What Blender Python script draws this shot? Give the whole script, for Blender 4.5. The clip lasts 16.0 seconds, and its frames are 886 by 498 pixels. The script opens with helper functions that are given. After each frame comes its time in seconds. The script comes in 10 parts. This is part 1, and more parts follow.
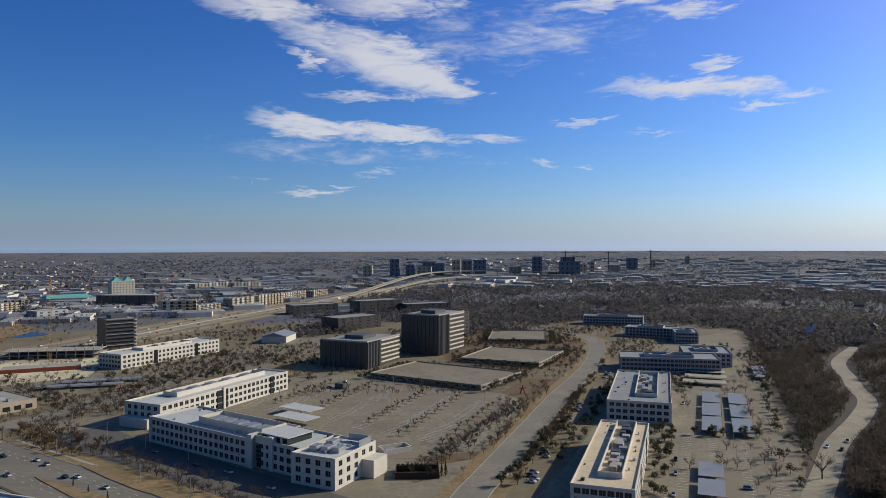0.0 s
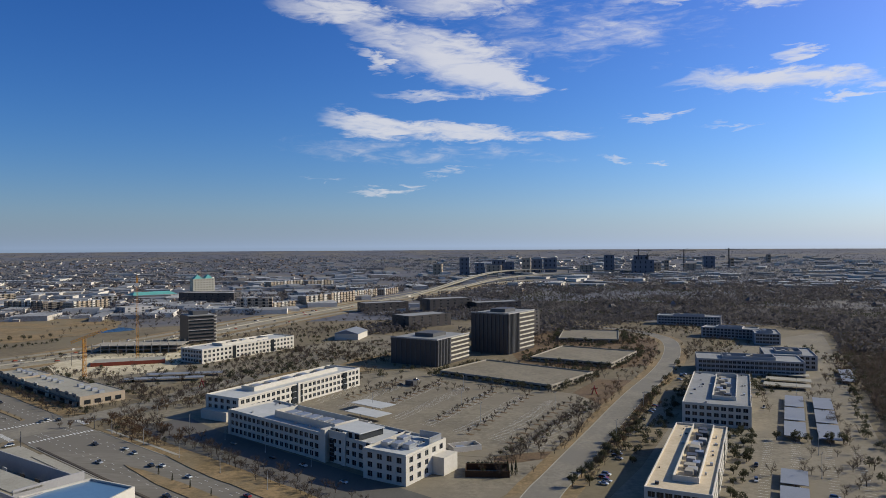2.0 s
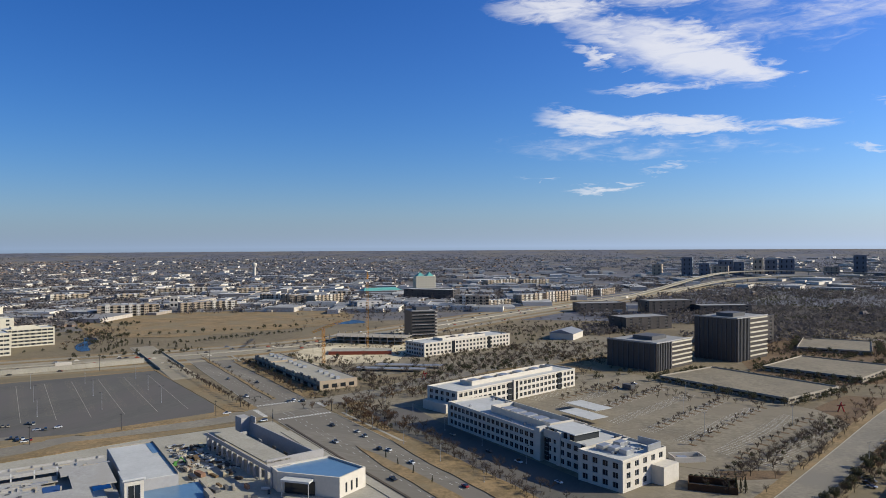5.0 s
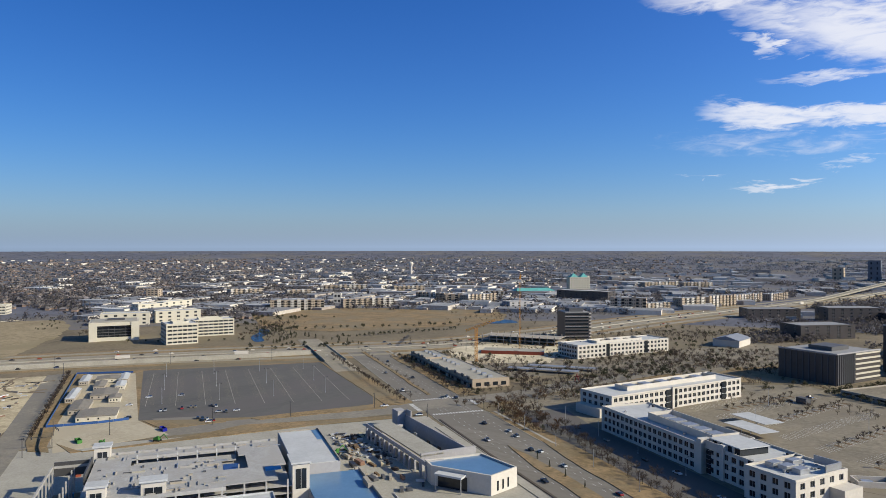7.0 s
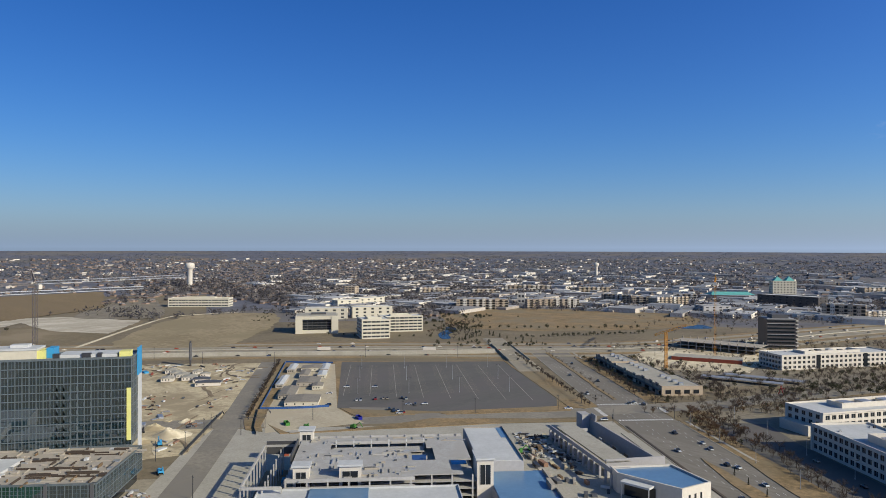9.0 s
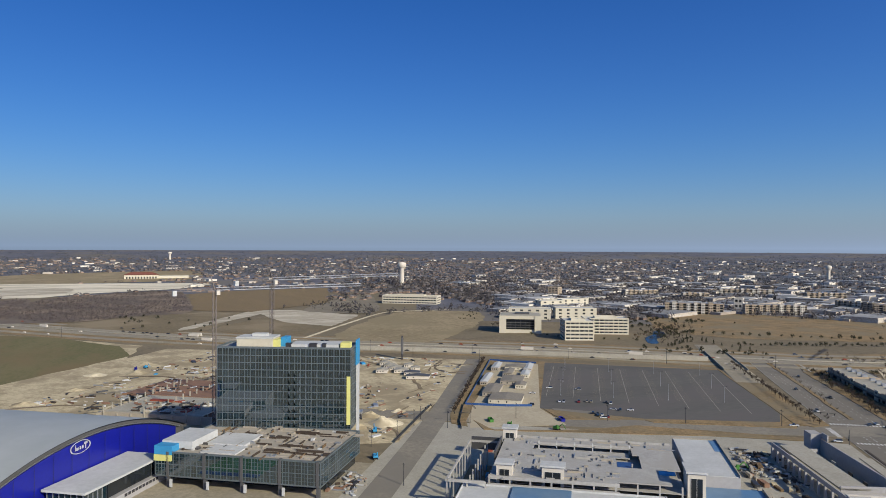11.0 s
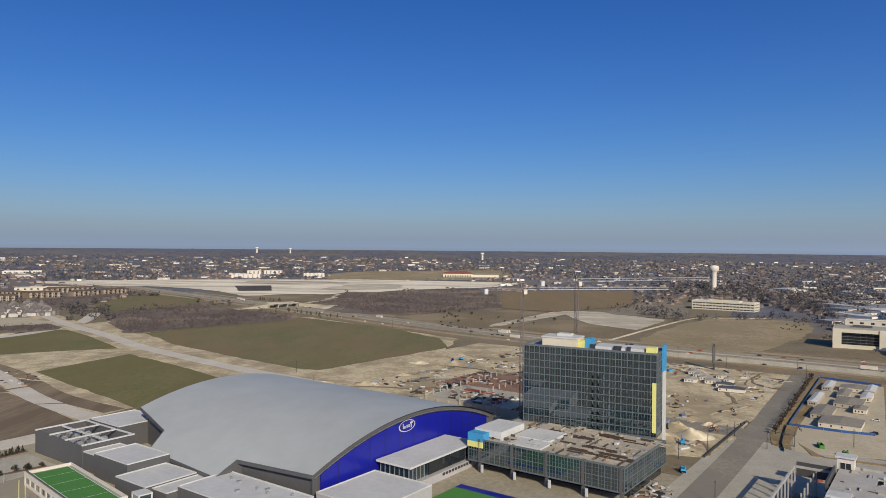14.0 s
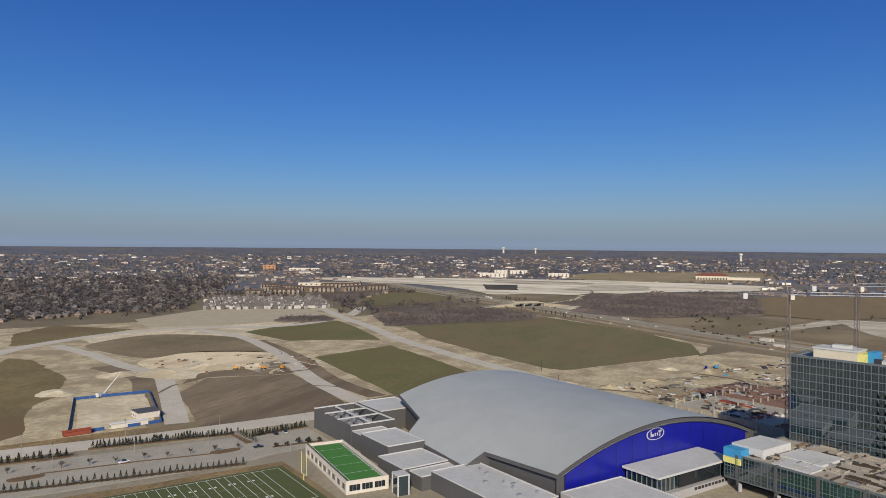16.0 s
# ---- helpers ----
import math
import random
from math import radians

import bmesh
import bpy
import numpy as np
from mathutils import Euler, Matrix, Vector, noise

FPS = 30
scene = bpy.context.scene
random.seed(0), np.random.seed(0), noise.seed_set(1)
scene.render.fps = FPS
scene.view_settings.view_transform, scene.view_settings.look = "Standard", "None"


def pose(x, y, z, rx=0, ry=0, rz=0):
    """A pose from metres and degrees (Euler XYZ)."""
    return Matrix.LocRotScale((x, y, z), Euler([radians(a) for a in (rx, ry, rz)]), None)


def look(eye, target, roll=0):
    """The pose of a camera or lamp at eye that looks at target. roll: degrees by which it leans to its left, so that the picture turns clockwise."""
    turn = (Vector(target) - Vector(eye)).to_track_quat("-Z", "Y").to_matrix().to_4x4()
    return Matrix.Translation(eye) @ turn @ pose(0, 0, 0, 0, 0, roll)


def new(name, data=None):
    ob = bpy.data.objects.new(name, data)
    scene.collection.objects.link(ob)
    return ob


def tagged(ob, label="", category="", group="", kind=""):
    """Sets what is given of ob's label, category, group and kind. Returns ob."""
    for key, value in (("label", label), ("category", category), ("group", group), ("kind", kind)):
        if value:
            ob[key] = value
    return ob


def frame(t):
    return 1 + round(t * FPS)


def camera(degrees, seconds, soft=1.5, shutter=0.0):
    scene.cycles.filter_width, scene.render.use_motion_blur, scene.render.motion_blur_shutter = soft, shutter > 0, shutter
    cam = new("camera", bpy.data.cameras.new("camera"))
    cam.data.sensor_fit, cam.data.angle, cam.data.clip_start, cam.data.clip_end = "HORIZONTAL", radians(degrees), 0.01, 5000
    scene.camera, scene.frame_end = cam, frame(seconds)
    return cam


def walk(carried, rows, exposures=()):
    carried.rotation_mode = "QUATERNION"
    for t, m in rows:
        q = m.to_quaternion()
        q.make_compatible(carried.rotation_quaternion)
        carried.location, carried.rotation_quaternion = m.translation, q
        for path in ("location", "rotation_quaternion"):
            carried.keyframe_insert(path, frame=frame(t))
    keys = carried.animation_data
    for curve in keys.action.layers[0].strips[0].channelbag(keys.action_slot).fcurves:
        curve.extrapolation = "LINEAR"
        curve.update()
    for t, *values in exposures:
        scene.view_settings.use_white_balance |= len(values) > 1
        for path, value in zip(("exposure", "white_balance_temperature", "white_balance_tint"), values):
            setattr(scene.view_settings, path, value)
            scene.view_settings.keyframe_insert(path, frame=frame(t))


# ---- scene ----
cam = camera(64.45, 16.0, soft=0.75)
H = 115.0
PATH = [
    (0.0, -0.000, -0.136, 0.162),
    (0.5, 1.642, -0.163, 0.217),
    (1.0, 3.340, -0.197, 0.254),
    (1.5, 4.637, -0.223, 0.273),
    (2.0, 5.668, -0.241, 0.307),
    (2.5, 7.552, -0.237, 0.340),
    (3.0, 10.283, -0.247, 0.336),
    (3.5, 13.549, -0.245, 0.328),
    (4.0, 16.685, -0.229, 0.337),
    (6.5, 32.492, -0.184, 0.088),
    (7.0, 35.478, -0.168, -0.010),
    (7.5, 38.806, -0.156, -0.065),
    (8.0, 42.447, -0.142, -0.102),
    (10.5, 62.852, -0.172, -0.187),
    (11.0, 66.856, -0.165, -0.250),
    (11.5, 70.775, -0.161, -0.321),
    (12.0, 74.626, -0.167, -0.397),
    (12.5, 78.475, -0.152, -0.448),
    (13.0, 82.434, -0.149, -0.456),
    (13.5, 86.550, -0.172, -0.483),
    (14.0, 91.306, -0.189, -0.503),
    (14.5, 96.501, -0.226, -0.539),
    (15.0, 101.796, -0.258, -0.560),
    (15.5, 107.016, -0.308, -0.524),
    (16.0, 111.059, -0.328, -0.471),
]
walk(cam, [(t, pose(0, 0, H, 90 + p, r, y)) for t, y, p, r in PATH],
     exposures=[(0.0, -0.2, 6500, 10), (2.5, -0.12, 6500, 10), (7.0, 0.2, 6500, 10), (10.5, 0.0, 6500, 11), (12.5, 0.02, 6650, 13), (14.0, -0.05, 6780, 14), (16.0, -0.13, 6780, 14)])

# ---- world and sun ----
SUN_AZ, SUN_EL = 19.5, 28.5          # degrees, counter-clockwise from +x; height over the horizon
sun = new("sun", bpy.data.lights.new("sun", "SUN"))
sun.data.energy, sun.data.angle, sun.data.color = 4.9, radians(0.5), (1.0, 0.935, 0.73)
sun_way = Vector((math.cos(radians(SUN_EL)) * math.cos(radians(SUN_AZ)), math.cos(radians(SUN_EL)) * math.sin(radians(SUN_AZ)), math.sin(radians(SUN_EL))))
sun.matrix_world = look(sun_way * 300 + Vector((0, 0, 200)), Vector((0, 0, 200)))

world = bpy.data.worlds.new("world")
scene.world = world
world.use_nodes = True
wt = world.node_tree
wt.nodes.clear()


def wnode(kind, **values):
    n = wt.nodes.new(kind)
    for k, v in values.items():
        n.inputs[k].default_value = v
    return n


def wmath(op, a, b=None, c=None, clamp=False):
    n = wt.nodes.new("ShaderNodeMath")
    n.operation, n.use_clamp = op, clamp
    for i, v in enumerate((a, b, c)):
        if v is None:
            continue
        if isinstance(v, (int, float)):
            n.inputs[i].default_value = v
        else:
            wt.links.new(v, n.inputs[i])
    return n.outputs[0]


sky = wt.nodes.new("ShaderNodeTexSky")
sky.sky_type, sky.sun_disc = "NISHITA", False
sky.sun_elevation, sky.sun_rotation = radians(SUN_EL), radians(90 - SUN_AZ)
sky.altitude, sky.air_density, sky.dust_density, sky.ozone_density = 0, 1.0, 1.1, 5.0
coord = wt.nodes.new("ShaderNodeTexCoord")
sep = wt.nodes.new("ShaderNodeSeparateXYZ")
wt.links.new(coord.outputs["Generated"], sep.inputs[0])
# azimuth to the left of +y and height, both in degrees
az = wmath("MULTIPLY", wmath("ARCTAN2", wmath("MULTIPLY", sep.outputs[0], -1.0), sep.outputs[1]), 57.2958)
el = wmath("MULTIPLY", wmath("ARCSINE", sep.outputs[2]), 57.2958)
comb = wt.nodes.new("ShaderNodeCombineXYZ")
wt.links.new(wmath("MULTIPLY", az, 0.075), comb.inputs[0])
wt.links.new(wmath("MULTIPLY", el, 0.3), comb.inputs[1])
puffs = wnode("ShaderNodeTexNoise", Scale=2.0, Detail=9.0, Roughness=0.55, Distortion=0.55)
wt.links.new(comb.outputs[0], puffs.inputs["Vector"])
wisps = wnode("ShaderNodeTexNoise", Scale=6.0, Detail=8.0, Roughness=0.62, Distortion=0.9)
wt.links.new(comb.outputs[0], wisps.inputs["Vector"])
# cloud banks: azimuth, height, half width, half height, tilt, weight
BANKS = [(4.3, 14.72, 6.9, 2.39, 0.25, 1.15), (0.4, 13.25, 4.2, 1.38, 0.1, 1.15), (10.2, 16.55, 4.2, 1.9, 0.5, 0.8), (13.7, 18.26, 6.5, 1.07, 0.05, 1.0), (11.1, 14.71, 2.2, 0.59, 0.4, 0.8), (6.1, 12.04, 5.0, 0.5, 0.03, 0.75),
         (10.4, 9.73, 5.8, 1.13, 0.15, 1.2), (2.0, 8.99, 8.1, 0.69, 0.02, 1.1), (8.4, 7.69, 9.5, 1.0, 0.05, 0.3), (-20.1, 11.84, 7.7, 1.08, 0.05, 1.2), (-21.1, 13.6, 1.4, 0.56, -0.1, 0.95), (-24.1, 10.18, 2.4, 0.34, -0.05, 0.85),
         (-14.5, 12.54, 2.8, 0.89, -0.2, 0.6), (-10.5, 9.86, 2.8, 0.27, -0.05, 0.6), (-9.0, 6.97, 1.6, 0.27, 0.22, 0.75), (10.2, 4.74, 3.8, 0.36, -0.08, 0.8), (5.2, 5.94, 2.8, 0.23, 0, 0.55), (-12.1, 18.78, 5.5, 0.54, 0, 0.8),
         (-19.1, 17.67, 3.9, 0.7, 0.1, 0.95), (-5.3, 16.82, 10.5, 2.75, 0, 0.32), (14.8, 5.54, 1.6, 0.18, 0, 0.5), (-16.4, 8.67, 2.2, 0.18, 0, 0.4), (3.9, 19.01, 6.9, 1.29, 0, 0.8)]
# the banks' outlines are torn by the same noise that grains them
tear = wt.nodes.new("ShaderNodeSeparateColor")
wt.links.new(puffs.outputs["Color"], tear.inputs[0])
fray = wt.nodes.new("ShaderNodeSeparateColor")
wt.links.new(wisps.outputs["Color"], fray.inputs[0])
cloud_az = wmath("ADD", az, wmath("ADD", wmath("MULTIPLY", wmath("SUBTRACT", tear.outputs[0], 0.5), 10.0), wmath("MULTIPLY", wmath("SUBTRACT", fray.outputs[0], 0.5), 4.0)))
cloud_el = wmath("ADD", el, wmath("ADD", wmath("MULTIPLY", wmath("SUBTRACT", tear.outputs[1], 0.5), 2.6), wmath("MULTIPLY", wmath("SUBTRACT", fray.outputs[1], 0.5), 1.6)))
shape = None
for a0, e0, w, h, tilt, weight in BANKS:
    dx = wmath("DIVIDE", wmath("SUBTRACT", cloud_az, a0), w)
    dy = wmath("DIVIDE", wmath("SUBTRACT", wmath("SUBTRACT", cloud_el, e0), wmath("MULTIPLY", wmath("SUBTRACT", cloud_az, a0), tilt)), h)
    m = wmath("MULTIPLY", wmath("SUBTRACT", 1.0, wmath("ADD", wmath("MULTIPLY", dx, dx), wmath("MULTIPLY", dy, dy))), weight)
    shape = m if shape is None else wmath("SMOOTH_MAX", shape, m, 0.12)
shape = wmath("MAXIMUM", shape, -1.6)
mixed = wmath("ADD", wmath("MULTIPLY", wmath("SUBTRACT", puffs.outputs[0], 0.5), 1.9), wmath("MULTIPLY", wmath("SUBTRACT", wisps.outputs[0], 0.5), 1.4))
dens = wmath("ADD", wmath("MULTIPLY", shape, 1.15), mixed)
ramp = wt.nodes.new("ShaderNodeMapRange")
ramp.interpolation_type = "SMOOTHSTEP"
wt.links.new(dens, ramp.inputs["Value"])
ramp.inputs["From Min"].default_value, ramp.inputs["From Max"].default_value = -0.05, 1.35
ramp.inputs["To Max"].default_value = 0.86
cloud_mix = wt.nodes.new("ShaderNodeMix")
cloud_mix.data_type = "RGBA"
wt.links.new(ramp.outputs[0], cloud_mix.inputs["Factor"])
clear_sky = wnode("ShaderNodeHueSaturation", Saturation=1.3, Value=0.95)
wt.links.new(sky.outputs[0], clear_sky.inputs["Color"])
tint = wt.nodes.new("ShaderNodeMix")
tint.data_type, tint.blend_type = "RGBA", "MULTIPLY"
tint.inputs["Factor"].default_value = 1.0
wt.links.new(clear_sky.outputs[0], tint.inputs["A"])
# bluer towards the skyline, where the winter air is clear
height = wt.nodes.new("ShaderNodeMapRange")
height.interpolation_type = "SMOOTHSTEP"
wt.links.new(el, height.inputs["Value"])
height.inputs["From Min"].default_value, height.inputs["From Max"].default_value = 5.0, 23.0
hues = wt.nodes.new("ShaderNodeMix")
hues.data_type = "RGBA"
wt.links.new(height.outputs[0], hues.inputs["Factor"])
hues.inputs["A"].default_value, hues.inputs["B"].default_value = (0.81, 0.94, 1.24, 1), (1.17, 0.89, 1.22, 1)
wt.links.new(hues.outputs["Result"], tint.inputs["B"])
# above the view the sky is dimmed and less tinted, for darker, less blue shadows
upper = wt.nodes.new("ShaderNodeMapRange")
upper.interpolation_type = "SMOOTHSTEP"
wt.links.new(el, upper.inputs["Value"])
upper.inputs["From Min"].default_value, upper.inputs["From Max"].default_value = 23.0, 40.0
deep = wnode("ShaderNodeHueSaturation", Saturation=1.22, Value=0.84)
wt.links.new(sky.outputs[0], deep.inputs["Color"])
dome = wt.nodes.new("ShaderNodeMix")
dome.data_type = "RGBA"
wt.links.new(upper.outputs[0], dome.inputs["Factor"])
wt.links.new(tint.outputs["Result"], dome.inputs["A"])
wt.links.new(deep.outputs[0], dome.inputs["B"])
# a low greyish haze over the skyline
low = wmath("POWER", 2.718, wmath("DIVIDE", wmath("MULTIPLY", wmath("ABSOLUTE", el), -1.0), 2.0))
hazy = wt.nodes.new("ShaderNodeMix")
hazy.data_type = "RGBA"
wt.links.new(wmath("MULTIPLY", low, 0.5), hazy.inputs["Factor"])
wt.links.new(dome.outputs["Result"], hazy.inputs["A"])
hazy.inputs["B"].default_value = (4.6, 6.05, 8.7, 1)
# the hazy air is brighter on the sun's side
sunward = wmath("ADD", wmath("MULTIPLY", sep.outputs[0], math.cos(radians(SUN_AZ))), wmath("MULTIPLY", sep.outputs[1], math.sin(radians(SUN_AZ))))
gain = wmath("POWER", 2.0, wmath("ADD", wmath("MULTIPLY", sunward, 0.5), 0.22))
glow = wt.nodes.new("ShaderNodeVectorMath")
glow.operation = "SCALE"
wt.links.new(hazy.outputs["Result"], glow.inputs[0])
wt.links.new(gain, glow.inputs["Scale"])
wt.links.new(glow.outputs[0], cloud_mix.inputs["A"])
cloud_mix.inputs["B"].default_value = (8.2, 8.3, 8.8, 1)
background = wnode("ShaderNodeBackground", Strength=0.095)
wt.links.new(cloud_mix.outputs["Result"], background.inputs["Color"])
out = wt.nodes.new("ShaderNodeOutputWorld")
wt.links.new(background.outputs[0], out.inputs["Surface"])


# ---- materials ----
def mat(name, c1, c2=None, rough=0.8, big=0.05, small=1.0, bump=0.0, metal=0.0, spec=0.3, jitter=0.0, mid=0.5, sharp=1.0, streak=None, coat=0.0, c3=None, scale3=None):
    """Two tones mixed by a broad and a fine noise in world-sized coordinates, with a little relief."""
    m = bpy.data.materials.new(name)
    m.use_nodes = True
    nt = m.node_tree
    b = nt.nodes["Principled BSDF"]
    b.inputs["Roughness"].default_value, b.inputs["Metallic"].default_value = rough, metal
    b.inputs["Specular IOR Level"].default_value = spec
    b.inputs["Coat Weight"].default_value = coat
    c2 = c2 or tuple(v * 0.8 for v in c1)
    tc = nt.nodes.new("ShaderNodeTexCoord")
    src = tc.outputs["Object"]
    if streak:
        mp = nt.nodes.new("ShaderNodeMapping")
        mp.inputs["Scale"].default_value, mp.inputs["Rotation"].default_value = streak[:3], (0, 0, radians(streak[3]))
        nt.links.new(src, mp.inputs[0])
        src = mp.outputs[0]
    n1, n2 = nt.nodes.new("ShaderNodeTexNoise"), nt.nodes.new("ShaderNodeTexNoise")
    for n, s, d in ((n1, big, 5), (n2, small, 4)):
        n.inputs["Scale"].default_value, n.inputs["Detail"].default_value, n.inputs["Roughness"].default_value = s, d, 0.7
        nt.links.new(src, n.inputs["Vector"])
    add = nt.nodes.new("ShaderNodeMath")
    add.operation = "MULTIPLY_ADD"
    nt.links.new(n2.outputs[0], add.inputs[0])
    add.inputs[1].default_value = 1.0
    nt.links.new(n1.outputs[0], add.inputs[2])
    val = add.outputs[0]
    if jitter:
        info = nt.nodes.new("ShaderNodeObjectInfo")
        geo = nt.nodes.new("ShaderNodeNewGeometry")
        s = nt.nodes.new("ShaderNodeMath")
        s.operation = "ADD"
        nt.links.new(info.outputs["Random"], s.inputs[0])
        nt.links.new(geo.outputs["Random Per Island"], s.inputs[1])
        j = nt.nodes.new("ShaderNodeMath")
        j.operation = "MULTIPLY_ADD"
        nt.links.new(s.outputs[0], j.inputs[0])
        j.inputs[1].default_value = jitter
        nt.links.new(val, j.inputs[2])
        sub = nt.nodes.new("ShaderNodeMath")
        sub.operation = "SUBTRACT"
        nt.links.new(j.outputs[0], sub.inputs[0])
        sub.inputs[1].default_value = jitter
        val = sub.outputs[0]
    mr = nt.nodes.new("ShaderNodeMapRange")
    nt.links.new(val, mr.inputs["Value"])
    w = 0.28 / sharp
    mr.inputs["From Min"].default_value, mr.inputs["From Max"].default_value = mid + 0.5 - w, mid + 0.5 + w
    mx = nt.nodes.new("ShaderNodeMix")
    mx.data_type = "RGBA"
    nt.links.new(mr.outputs[0], mx.inputs["Factor"])
    mx.inputs["A"].default_value, mx.inputs["B"].default_value = (*c1, 1), (*c2, 1)
    colour = mx.outputs["Result"]
    if c3:
        n3 = nt.nodes.new("ShaderNodeTexNoise")
        n3.inputs["Scale"].default_value, n3.inputs["Detail"].default_value, n3.inputs["Roughness"].default_value = scale3 or big * 0.4, 7, 0.62
        nt.links.new(src, n3.inputs["Vector"])
        r3 = nt.nodes.new("ShaderNodeMapRange")
        nt.links.new(n3.outputs[0], r3.inputs["Value"])
        r3.inputs["From Min"].default_value, r3.inputs["From Max"].default_value = 0.47, 0.6
        mx3 = nt.nodes.new("ShaderNodeMix")
        mx3.data_type = "RGBA"
        nt.links.new(r3.outputs[0], mx3.inputs["Factor"])
        nt.links.new(colour, mx3.inputs["A"])
        mx3.inputs["B"].default_value = (*c3, 1)
        colour = mx3.outputs["Result"]
    nt.links.new(colour, b.inputs["Base Color"])
    if bump:
        bp = nt.nodes.new("ShaderNodeBump")
        bp.inputs["Strength"].default_value, bp.inputs["Distance"].default_value = bump, 0.3
        nt.links.new(n2.outputs[0], bp.inputs["Height"])
        nt.links.new(bp.outputs[0], b.inputs["Normal"])
    return m


def glass_mat(name, c1, rough=0.08, spec=0.5, jitter=0.0, ior=1.5):
    """Dark window glass of a facade: glossy, with little colour of its own."""
    m = mat(name, c1, tuple(v * 0.6 for v in c1), rough, 0.08, 0.6, 0.0, 0.0, spec, jitter)
    m.node_tree.nodes["Principled BSDF"].inputs["IOR"].default_value = ior
    return m


